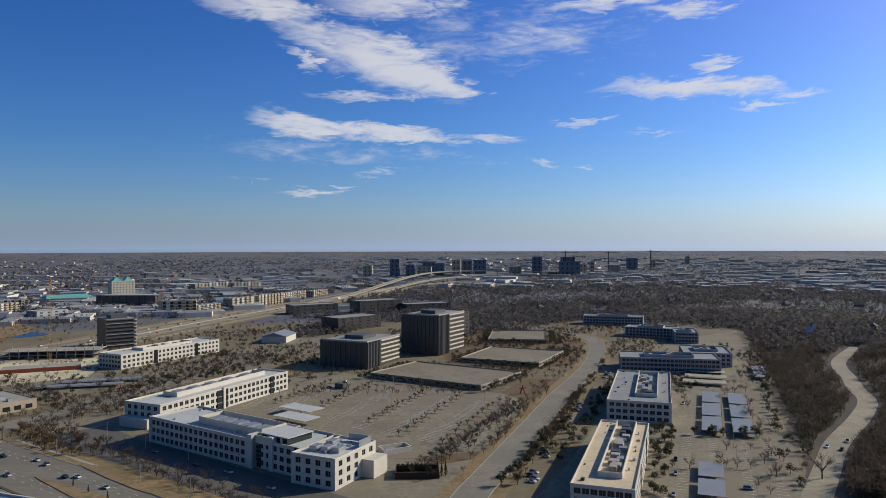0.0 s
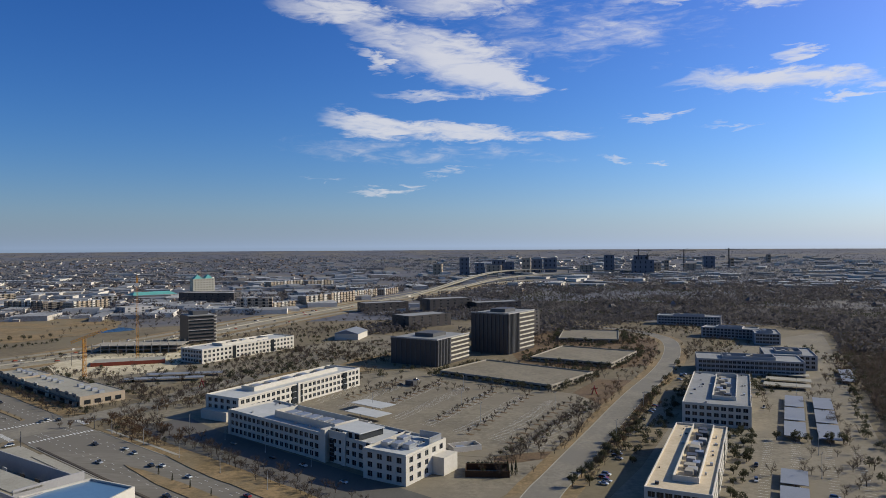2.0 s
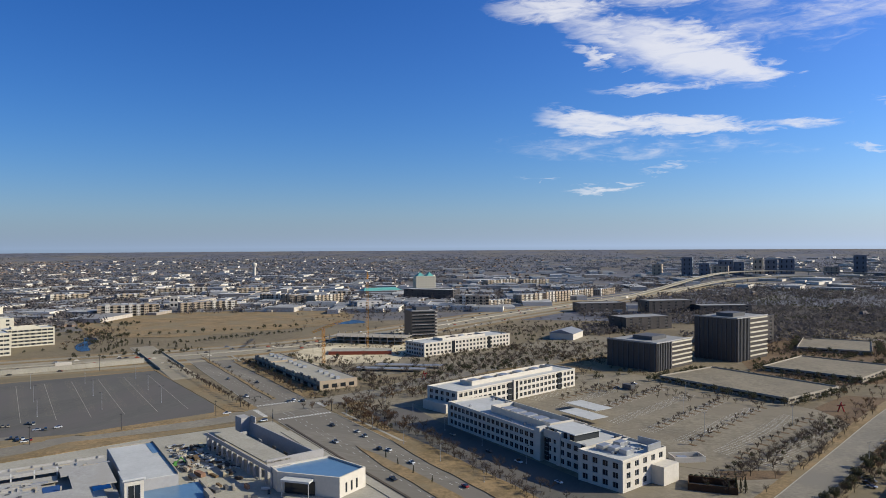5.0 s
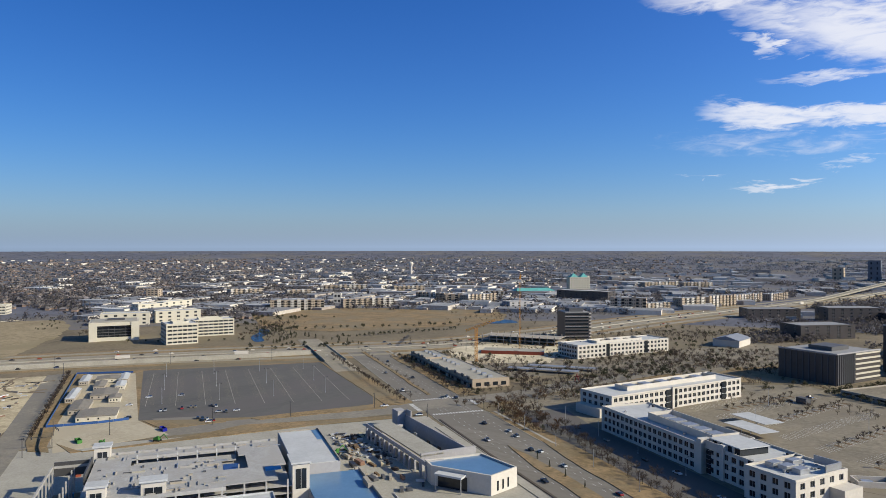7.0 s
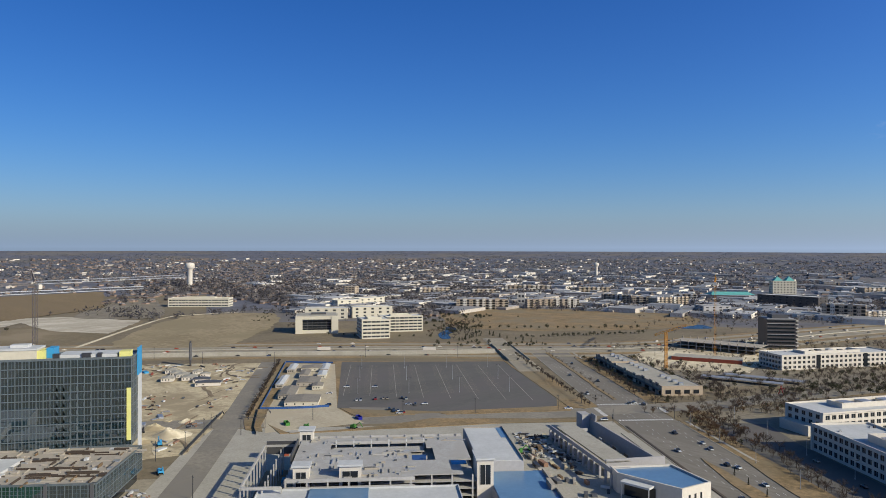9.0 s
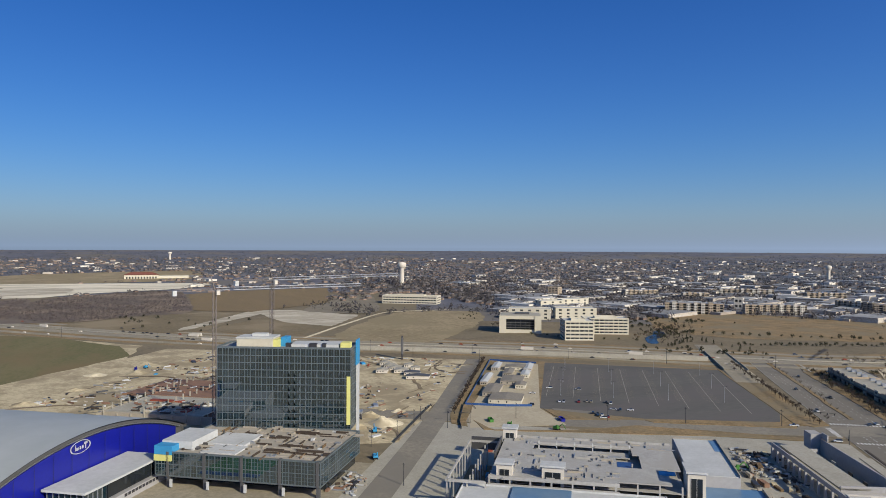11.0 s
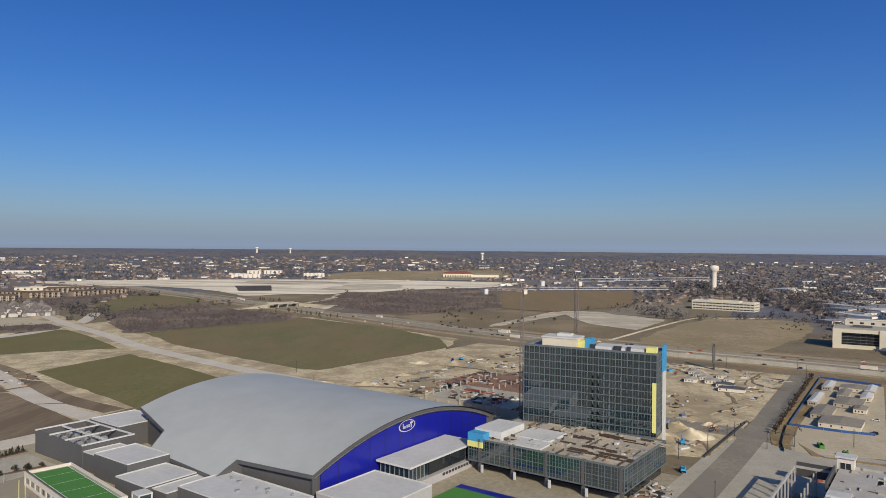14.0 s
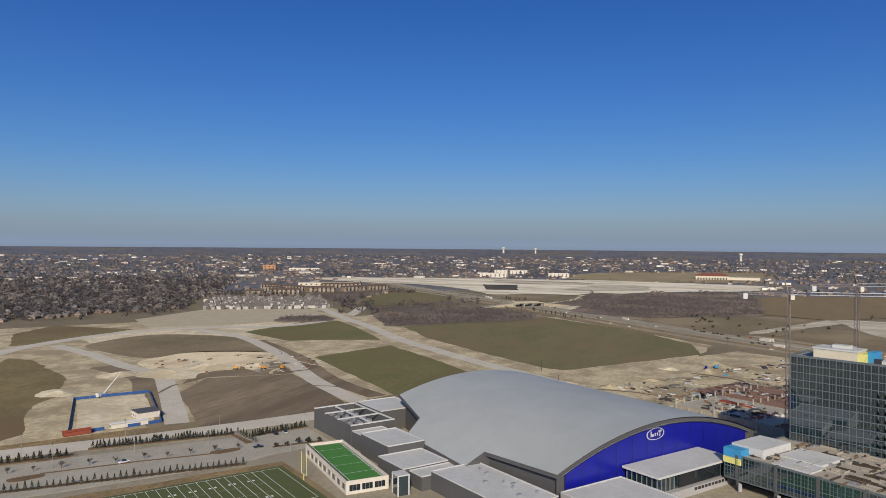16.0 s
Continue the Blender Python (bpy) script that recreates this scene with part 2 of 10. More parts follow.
M = dict(
    ground=mat("dry_ground", (0.21, 0.168, 0.105), (0.12, 0.097, 0.06), 0.95, 0.014, 0.2, 0.3, sharp=1.6, c3=(0.175, 0.145, 0.09), scale3=0.008),
    # wooded ground with the blue-grey of distance haze mixed into its colour
    far_ground=mat("hazy_wooded_ground", (0.14, 0.142, 0.162), (0.08, 0.082, 0.098), 0.95, 0.012, 0.09, 0.2, sharp=1.6, c3=(0.15, 0.135, 0.115), scale3=0.0028),
    asphalt=mat("asphalt", (0.075, 0.072, 0.068), (0.055, 0.054, 0.053), 0.85, 0.03, 0.5, 0.1),
    dark_asphalt=mat("dark_asphalt", (0.125, 0.118, 0.102), (0.088, 0.083, 0.074), 0.85, 0.03, 0.35, 0.1, streak=(1, 0.25, 1, 0), c3=(0.115, 0.104, 0.094), scale3=0.02),
    concrete=mat("concrete_paving", (0.33, 0.29, 0.21), (0.22, 0.192, 0.135), 0.85, 0.03, 0.35, 0.1, sharp=1.6, c3=(0.25, 0.22, 0.165), scale3=0.012),
    old_concrete=mat("old_concrete_paving", (0.25, 0.215, 0.152), (0.155, 0.133, 0.094), 0.88, 0.03, 0.3, 0.1, sharp=1.7, c3=(0.2, 0.17, 0.12), scale3=0.012),
    pale_concrete=mat("pale_concrete", (0.39, 0.365, 0.3), (0.27, 0.25, 0.2), 0.8, 0.06, 0.7, 0.1),
    dirt=mat("bare_dirt", (0.51, 0.43, 0.275), (0.34, 0.28, 0.175), 0.95, 0.04, 0.25, 0.6, sharp=2.2, c3=(0.29, 0.235, 0.145), scale3=0.02),
    sand=mat("pale_sand", (0.74, 0.63, 0.43), (0.6, 0.5, 0.33), 0.95, 0.05, 0.3, 0.5, c3=(0.52, 0.43, 0.28), scale3=0.02),
    pale_dirt=mat("pale_dirt", (0.66, 0.58, 0.41), (0.48, 0.41, 0.275), 0.95, 0.03, 0.2, 0.5, sharp=2.2, c3=(0.4, 0.335, 0.225), scale3=0.011),
    dark_dirt=mat("dark_dirt", (0.165, 0.125, 0.08), (0.26, 0.205, 0.13), 0.95, 0.03, 0.2, 0.4, sharp=1.5, streak=(0.25, 1.5, 1, 12), c3=(0.135, 0.1, 0.064), scale3=0.015),
    dry_grass=mat("dry_grass", (0.29, 0.2, 0.1), (0.16, 0.115, 0.055), 0.95, 0.04, 0.4, 0.5, sharp=1.9, c3=(0.2, 0.16, 0.095), scale3=0.015),
    olive_grass=mat("olive_grass", (0.205, 0.162, 0.07), (0.135, 0.108, 0.046), 0.95, 0.02, 0.2, 0.4, sharp=1.9, c3=(0.15, 0.105, 0.05), scale3=0.008),
    green_grass=mat("green_grass", (0.11, 0.112, 0.038), (0.155, 0.132, 0.052), 0.95, 0.02, 0.2, 0.4, sharp=1.9, streak=(0.6, 1.2, 1, 20), c3=(0.135, 0.112, 0.042), scale3=0.009),
    turf=mat("green_turf", (0.06, 0.2, 0.04), (0.048, 0.16, 0.033), 0.85, 0.3, 2.0, 0.1),
    field_turf=mat("dark_green_turf", (0.085, 0.1, 0.034), (0.07, 0.086, 0.03), 0.9, 0.1, 1.0, 0.1),
    line=mat("white_line_paint", (0.75, 0.75, 0.72), (0.6, 0.6, 0.58), 0.7, 0.4, 2.0),
    mulch=mat("brown_mulch", (0.17, 0.112, 0.06), (0.11, 0.072, 0.04), 0.95, 0.1, 0.8, 0.4, sharp=1.6),
    white_wall=mat("white_precast_panel", (0.58, 0.535, 0.455), (0.49, 0.45, 0.38), 0.75, 0.05, 0.6, 0.05),
    beige_wall=mat("beige_precast_panel", (0.54, 0.5, 0.39), (0.47, 0.43, 0.335), 0.75, 0.05, 0.6, 0.05),
    grey_wall=mat("grey_precast_panel", (0.36, 0.35, 0.34), (0.3, 0.29, 0.285), 0.75, 0.05, 0.6, 0.05),
    tan_wall=mat("tan_stucco", (0.42, 0.34, 0.25), (0.34, 0.27, 0.19), 0.85, 0.05, 0.5, 0.05, jitter=0.25),
    dark_wall=mat("dark_metal_panel", (0.09, 0.088, 0.086), (0.07, 0.068, 0.066), 0.5, 0.05, 0.5, 0.03, 0.3),
    charcoal=mat("charcoal_panel", (0.1, 0.1, 0.1), (0.08, 0.08, 0.082), 0.6, 0.05, 0.5, 0.03, 0.1),
    brown_wall=mat("brown_glass_wall", (0.085, 0.075, 0.068), (0.06, 0.053, 0.05), 0.35, 0.05, 0.5),
    white_roof=mat("white_roof_membrane", (0.5, 0.505, 0.49), (0.4, 0.405, 0.39), 0.7, 0.06, 0.4, 0.03),
    grey_roof=mat("grey_roof_membrane", (0.3, 0.3, 0.29), (0.22, 0.22, 0.215), 0.75, 0.06, 0.4, 0.03),
    tan_roof=mat("stained_tan_roof", (0.62, 0.52, 0.37), (0.48, 0.38, 0.25), 0.8, 0.08, 0.5, 0.05),
    blue_roof=mat("blue_membrane", (0.12, 0.22, 0.34), (0.09, 0.175, 0.28), 0.3, 0.08, 0.4, 0.05, 0, 0.5),
    silver_roof=mat("silver_metal_roof", (0.44, 0.46, 0.44), (0.36, 0.38, 0.365), 0.55, 0.014, 0.03, 0.0, 0.25),
    metal=mat("galvanised_metal", (0.42, 0.43, 0.44), (0.33, 0.34, 0.35), 0.45, 0.3, 2.0, 0.05, 0.6),
    dark_metal=mat("dark_steel", (0.06, 0.06, 0.065), (0.045, 0.045, 0.05), 0.5, 0.3, 2.0, 0.05, 0.4),
    blue_panel=mat("royal_blue_facade", (0.008, 0.012, 0.24), (0.007, 0.01, 0.2), 0.3, 0.05, 0.4, 0.0, 0.0, 0.5),
    fence_blue=mat("faded_blue_fence", (0.02, 0.07, 0.24), (0.03, 0.08, 0.2), 0.6, 0.2, 1.0),
    glass=glass_mat("window_glass", (0.02, 0.025, 0.03)),
    teal_glass=glass_mat("teal_curtain_glass", (0.014, 0.034, 0.045), 0.02, 0.5, 0.9, 2.3),
    frame=mat("window_frame", (0.4, 0.4, 0.39), (0.33, 0.33, 0.32), 0.5, 0.5, 3.0),
    yellow=mat("yellow_sheathing", (0.62, 0.6, 0.2), (0.55, 0.52, 0.18), 0.7, 0.1, 1.0),
    blue_wrap=mat("blue_wrap", (0.04, 0.27, 0.5), (0.035, 0.22, 0.42), 0.5, 0.1, 1.0),
    crane_yellow=mat("crane_yellow_steel", (0.6, 0.28, 0.03), (0.5, 0.22, 0.03), 0.5, 0.3, 2.0),
    red_steel=mat("red_primer_steel", (0.27, 0.06, 0.03), (0.2, 0.05, 0.03), 0.7, 0.2, 1.0),
    rebar=mat("rust_deck", (0.26, 0.15, 0.095), (0.17, 0.1, 0.07), 0.85, 0.06, 0.4, 0.2),
    bark=mat("grey_brown_bark", (0.065, 0.048, 0.036), (0.045, 0.034, 0.026), 0.95, 0.3, 2.0, 0.3, jitter=0.2),
    twig=mat("bare_twigs", (0.095, 0.074, 0.06), (0.055, 0.043, 0.036), 0.95, 0.1, 0.6, 0.0, jitter=0.35),
    leaf=mat("dark_evergreen_leaf", (0.07, 0.07, 0.04), (0.045, 0.048, 0.028), 0.8, 0.2, 1.5, 0.0, jitter=0.3),
    rust_leaf=mat("dry_brown_leaf", (0.13, 0.075, 0.04), (0.09, 0.052, 0.03), 0.9, 0.2, 1.5, 0.0, jitter=0.3),
    # paler and bluer than the near woods: distance haze put into the colour
    far_wood=mat("hazy_winter_woods", (0.155, 0.16, 0.176), (0.088, 0.093, 0.106), 0.95, 0.004, 0.05, 0.0, jitter=0.5),
    home_wall=mat("brick_home_wall", (0.3, 0.22, 0.165), (0.14, 0.1, 0.08), 0.9, 0.02, 0.3, jitter=0.8),
    garden_wood=mat("bare_garden_trees", (0.1, 0.087, 0.087), (0.056, 0.05, 0.053), 0.95, 0.02, 0.1, 0.0, jitter=0.5),
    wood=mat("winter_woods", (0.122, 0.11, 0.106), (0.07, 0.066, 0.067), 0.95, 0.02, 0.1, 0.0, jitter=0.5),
    water=mat("pond_water", (0.02, 0.035, 0.05), (0.016, 0.03, 0.042), 0.25, 0.05, 0.3, 0.05, 0, 0.3),
    rubber=mat("black_rubber_and_shade", (0.02, 0.02, 0.02), (0.015, 0.015, 0.015), 0.8, 1, 5),
    green_copper=mat("green_copper_roof", (0.13, 0.4, 0.36), (0.1, 0.32, 0.29), 0.6, 0.1, 0.8),
    orange_roof=mat("red_tile_roof", (0.42, 0.13, 0.06), (0.33, 0.1, 0.05), 0.8, 0.1, 0.8),
    house_roof=mat("shingle_roof", (0.22, 0.195, 0.18), (0.1, 0.09, 0.085), 0.9, 0.02, 0.4, jitter=0.7),
    far_wall=mat("far_pale_wall", (0.6, 0.56, 0.48), (0.28, 0.24, 0.2), 0.85, 0.02, 0.3, jitter=0.8),
    far_roof=mat("far_flat_roof", (0.66, 0.65, 0.62), (0.22, 0.22, 0.22), 0.8, 0.02, 0.3, jitter=0.8),
    solar=mat("blue_grey_canopy_roof", (0.24, 0.255, 0.28), (0.2, 0.215, 0.24), 0.6, 0.1, 1.0, 0, 0.1),
    haybrick=mat("tan_block_wall", (0.36, 0.32, 0.26), (0.29, 0.26, 0.21), 0.9, 0.1, 1.0, 0.2),
)


def thin(m, share):
    """Leaves and twigs let part of the light through."""
    nt = m.node_tree
    b, o = nt.nodes["Principled BSDF"], nt.nodes["Material Output"]
    tr, mx = nt.nodes.new("ShaderNodeBsdfTranslucent"), nt.nodes.new("ShaderNodeMixShader")
    nt.links.new(b.inputs["Base Color"].links[0].from_socket, tr.inputs["Color"])
    mx.inputs[0].default_value = share
    nt.links.new(b.outputs[0], mx.inputs[1])
    nt.links.new(tr.outputs[0], mx.inputs[2])
    nt.links.new(mx.outputs[0], o.inputs["Surface"])


M["mullion"] = mat("grey_aluminium_mullion", (0.19, 0.22, 0.225), (0.13, 0.155, 0.16), 0.45, 0.3, 2.0, 0.0, 0.5)
M["yard_sand"] = mat("packed_yard_sand", (0.44, 0.385, 0.275), (0.35, 0.3, 0.21), 0.95, 0.05, 0.4, 0.3, sharp=1.4, c3=(0.39, 0.335, 0.235), scale3=0.03)
M["pale_grass"] = mat("pale_dry_grass", (0.32, 0.255, 0.15), (0.21, 0.165, 0.092), 0.95, 0.012, 0.15, 0.4, sharp=1.9, c3=(0.24, 0.195, 0.11), scale3=0.01)
M["scraped_land"] = mat("scraped_pale_land", (0.72, 0.655, 0.51), (0.57, 0.51, 0.385), 0.95, 0.012, 0.06, 0.4, sharp=2.4, streak=(1.6, 0.3, 1, 10), c3=(0.46, 0.41, 0.305), scale3=0.012)
M["grey_spoil"] = mat("grey_spoil", (0.54, 0.485, 0.375), (0.38, 0.335, 0.25), 0.95, 0.02, 0.12, 0.4, sharp=2.4, streak=(1.4, 0.4, 1, 10), c3=(0.3, 0.26, 0.19), scale3=0.014)
M["ploughed"] = mat("ploughed_brown_soil", (0.215, 0.155, 0.078), (0.165, 0.12, 0.06), 0.95, 0.01, 0.2, 0.4, sharp=1.4, streak=(0.3, 1.5, 1, 25), c3=(0.185, 0.135, 0.07), scale3=0.006)
M["field_grass"] = mat("worn_field_grass", (0.118, 0.112, 0.044), (0.16, 0.136, 0.062), 0.95, 0.016, 0.2, 0.4, sharp=1.7, streak=(0.5, 1.3, 1, 40), c3=(0.165, 0.125, 0.058), scale3=0.011)
M["town_wall"] = mat("grey_town_house_wall", (0.42, 0.4, 0.37), (0.1, 0.094, 0.09), 0.9, 0.02, 0.3, jitter=0.9)
M["condo_wall"] = mat("tan_brick_condominium_wall", (0.24, 0.18, 0.125), (0.17, 0.125, 0.09), 0.9, 0.05, 0.5)
M["condo_roof"] = mat("brown_shingle_roof", (0.12, 0.082, 0.062), (0.085, 0.06, 0.047), 0.9, 0.05, 0.5)
M["brick_roof"] = mat("brick_red_tile_roof", (0.2, 0.075, 0.052), (0.15, 0.058, 0.042), 0.85, 0.1, 0.8)
M["orange_wall"] = mat("faded_orange_panel", (0.4, 0.215, 0.115), (0.34, 0.18, 0.095), 0.8, 0.05, 0.5)
M["brush_wood"] = mat("bare_winter_brush", (0.162, 0.13, 0.118), (0.09, 0.073, 0.068), 0.95, 0.02, 0.1, 0.0, jitter=0.4)
M["brush_soil"] = mat("brushy_soil", (0.165, 0.132, 0.1), (0.1, 0.08, 0.065), 0.95, 0.02, 0.2, 0.4, sharp=1.6, c3=(0.24, 0.185, 0.13), scale3=0.01)
M["dull_roof"] = mat("dull_brown_roof", (0.25, 0.225, 0.18), (0.19, 0.17, 0.14), 0.85, 0.1, 0.8, 0.05)
M["brown_grass"] = mat("brown_stubble", (0.2, 0.155, 0.088), (0.13, 0.105, 0.058), 0.95, 0.02, 0.2, 0.4, sharp=1.9, c3=(0.24, 0.19, 0.115), scale3=0.01)
M["fresh_concrete"] = mat("fresh_road_concrete", (0.54, 0.5, 0.42), (0.42, 0.385, 0.315), 0.85, 0.04, 0.5, 0.1, sharp=1.4, c3=(0.46, 0.42, 0.345), scale3=0.03)
M["deck"] = mat("grey_site_concrete", (0.4, 0.39, 0.365), (0.29, 0.28, 0.26), 0.85, 0.08, 0.6, 0.1, c3=(0.33, 0.315, 0.285), scale3=0.09)
M["dark_crane"] = mat("weathered_crane_steel", (0.2, 0.17, 0.15), (0.15, 0.13, 0.12), 0.6, 0.3, 2.0, 0.0, 0.2)
# skyline tower walls, lightened to blue-grey with the distance haze in the colour
M["far_glass_wall"] = mat("hazy_blue_grey_tower_wall", (0.15, 0.17, 0.2), (0.11, 0.13, 0.155), 0.5, 0.05, 0.5, 0.0, 0.1, jitter=0.3)
# wood floor litter; its dark tone also paints the shaded slope far off
M["litter"] = mat("litter_and_painted_shade", (0.075, 0.062, 0.05), (0.045, 0.039, 0.035), 0.95, 0.02, 0.2, 0.4, sharp=1.6, c3=(0.09, 0.072, 0.054), scale3=0.008)
for key in ("leaf", "rust_leaf", "twig", "wood", "garden_wood", "far_wood", "brush_wood"):
    thin(M[key], 0.48)
M["avenue_concrete"] = mat("worn_avenue_concrete", (0.205, 0.185, 0.15), (0.14, 0.126, 0.1), 0.88, 0.03, 0.4, 0.1, sharp=1.5, streak=(0.2, 1.2, 1, -34.6), c3=(0.165, 0.148, 0.12), scale3=0.015)
M["road_concrete"] = mat("worn_road_concrete", (0.245, 0.22, 0.172), (0.168, 0.15, 0.116), 0.88, 0.03, 0.4, 0.1, sharp=1.5, c3=(0.187, 0.17, 0.14), scale3=0.015)


# ---- building helpers ----
GX, GY, GA = -172.0, 416.0, -34.6        # the district's street grid: origin and turn


def at(a, b, z=0.0, turn=0.0):
    """A pose on the district's grid: a along the avenue, b away from it."""
    return pose(GX, GY, 0, 0, 0, GA) @ pose(a, b, z, 0, 0, turn)


def grid_xy(a, b):
    p = at(a, b).translation
    return p.x, p.y


def land(x, y):
    """Height of the ground: level round the district, rising gently to the far skyline."""
    d = math.hypot(x, y)
    return 0.0 if d < 1500 else 87.0 * ((d - 1500) / 3350) ** 1.6


def part(name, bm, material, parent=None, label="", m=None):
    """Links a bmesh as one mesh object, under a thing where one is given."""
    me = bpy.data.meshes.new(name)
    bm.to_mesh(me)
    bm.free()
    for one in material if isinstance(material, (list, tuple)) else [material]:
        me.materials.append(one)
    return piece(name, me, parent, label, m)


def piece(name, me, parent=None, label="", m=None):
    ob = new(name, me)
    if parent:
        ob.parent = parent
    if m is not None:
        ob.matrix_basis = m
    if label:
        ob["label"] = label
    return ob


def thing(name, m, label, category, group="", kind=""):
    ob = new(name)
    ob.empty_display_size = 1.0
    ob.matrix_basis = m
    return tagged(ob, label, category, group, kind)


def box(bm, x0, x1, y0, y1, z0, z1, mi=0, bevel=0.0):
    v = [bm.verts.new(c) for c in ((x0, y0, z0), (x1, y0, z0), (x1, y1, z0), (x0, y1, z0), (x0, y0, z1), (x1, y0, z1), (x1, y1, z1), (x0, y1, z1))]
    for q in ((3, 2, 1, 0), (4, 5, 6, 7), (0, 1, 5, 4), (1, 2, 6, 5), (2, 3, 7, 6), (3, 0, 4, 7)):
        bm.faces.new([v[i] for i in q]).material_index = mi
    return bm


def boxes(*dims):
    bm = bmesh.new()
    for d in dims:
        box(bm, *d)
    return bm


def tube(bm, p, q, r0, r1=None, n=6, mi=0):
    """A tapered rod from p to q."""
    p, q = Vector(p), Vector(q)
    r1 = r0 if r1 is None else r1
    w = (q - p).normalized()
    s = w.orthogonal().normalized()
    t = w.cross(s)
    rings = []
    for c, r in ((p, r0), (q, r1)):
        rings.append([bm.verts.new(c + s * (r * math.cos(2 * math.pi * i / n)) + t * (r * math.sin(2 * math.pi * i / n))) for i in range(n)])
    for i in range(n):
        j = (i + 1) % n
        bm.faces.new((rings[0][i], rings[0][j], rings[1][j], rings[1][i])).material_index = mi
    bm.faces.new(rings[1]).material_index = mi
    bm.faces.new(rings[0][::-1]).material_index = mi


def prism(bm, pts, z0, z1, mi=0):
    lo = [bm.verts.new((x, y, z0)) for x, y in pts]
    hi = [bm.verts.new((x, y, z1)) for x, y in pts]
    n = len(pts)
    area = sum(pts[i][0] * pts[(i + 1) % n][1] - pts[(i + 1) % n][0] * pts[i][1] for i in range(n))
    if area < 0:
        lo, hi = lo[::-1], hi[::-1]
    f = [bm.faces.new(hi)] + [bm.faces.new((lo[i], lo[(i + 1) % n], hi[(i + 1) % n], hi[i])) for i in range(n)]
    for one in f:
        one.material_index = mi
    return bm


def smooth(pts, steps=6, closed=False):
    """A Catmull-Rom line through the points."""
    out, n = [], len(pts)
    for i in range(n if closed else n - 1):
        if closed:
            p = [pts[(i + k) % n] for k in (-1, 0, 1, 2)]
        else:
            p = [pts[max(0, min(n - 1, i + k))] for k in (-1, 0, 1, 2)]
        for s in range(steps):
            t = s / steps
            out.append(tuple(0.5 * (2 * p[1][k] + (p[2][k] - p[0][k]) * t + (2 * p[0][k] - 5 * p[1][k] + 4 * p[2][k] - p[3][k]) * t * t
                                    + (3 * p[1][k] - p[0][k] - 3 * p[2][k] + p[3][k]) * t ** 3) for k in range(len(pts[0]))))
    return out if closed else out + [tuple(pts[-1])]


LAYERS = [0]
TOPS = {}


def layer(z):
    """Each sheet lies a hair above the one before, so that none share a plane."""
    LAYERS[0] += 1
    return z + 0.003 * LAYERS[0]


def ragged(pts, amount, seed):
    """The same outline with an uneven, worn edge."""
    out, n = [], len(pts)
    for i in range(n):
        (x0, y0), (x1, y1) = pts[i], pts[(i + 1) % n]
        k = max(1, int(math.hypot(x1 - x0, y1 - y0) / 6))
        for j in range(k):
            x, y = x0 + (x1 - x0) * j / k, y0 + (y1 - y0) * j / k
            d = [0.55 * noise.noise((x * 0.07, y * 0.07, seed + q)) + 0.8 * noise.noise((x * 0.025, y * 0.025, seed + 3 + q)) for q in (0.0, 7.0)]
            out.append((x + d[0] * amount, y + d[1] * amount))
    return out


def patch(name, pts, material, z, label, category, on_grid=True, rounded=False, kind="structure", thick=0.3, worn=None):
    """A flat piece of ground: its top lies at z, its sides go down into the earth."""
    if on_grid:
        pts = [grid_xy(*p) for p in pts]
    if rounded:
        pts = smooth(pts, 5, True)
    z = TOPS[name] = layer(z)
    if worn is None:
        worn = {"bare_dirt": 4.0, "pale_dirt": 4.0, "dark_dirt": 3.0, "dry_grass": 1.2, "olive_grass": 4.0, "green_grass": 3.0, "worn_field_grass": 3.0, "brown_mulch": 1.4}.get(material.name, 0.0)
    if worn:
        pts = ragged(pts, worn, len(name) * 1.7)
    bm = prism(bmesh.new(), pts, z - thick, z)
    bmesh.ops.triangulate(bm, faces=[f for f in bm.faces if len(f.verts) > 4])
    return tagged(part(name, bm, material), label, category, kind=kind)


def far_sheet(name, pts, material, lift, label, category, worn=9.0, rounded=True):
    """A many-sided sheet with a worn edge that follows the rising ground far off."""
    pts = ragged(smooth(pts, 4, True) if rounded else pts, worn, len(label) * 0.7)
    bm = bmesh.new()
    bm.faces.new([bm.verts.new((x, y, 0)) for x, y in pts])
    for axis in (0, 1):
        lo, hi = min(p[axis] for p in pts), max(p[axis] for p in pts)
        for k in range(1, int((hi - lo) / 70) + 1):
            co, no = [0.0, 0.0, 0.0], [0.0, 0.0, 0.0]
            co[axis], no[axis] = lo + k * 70.0, 1.0
            bmesh.ops.bisect_plane(bm, geom=bm.verts[:] + bm.edges[:] + bm.faces[:], plane_co=co, plane_no=no)
    bmesh.ops.triangulate(bm, faces=bm.faces[:])
    for v in bm.verts:
        v.co.z = land(v.co.x, v.co.y) + lift
    for f in bm.faces[:]:
        if f.normal.z < 0:
            f.normal_flip()
    return tagged(part(name, bm, material), label, category, kind="structure")


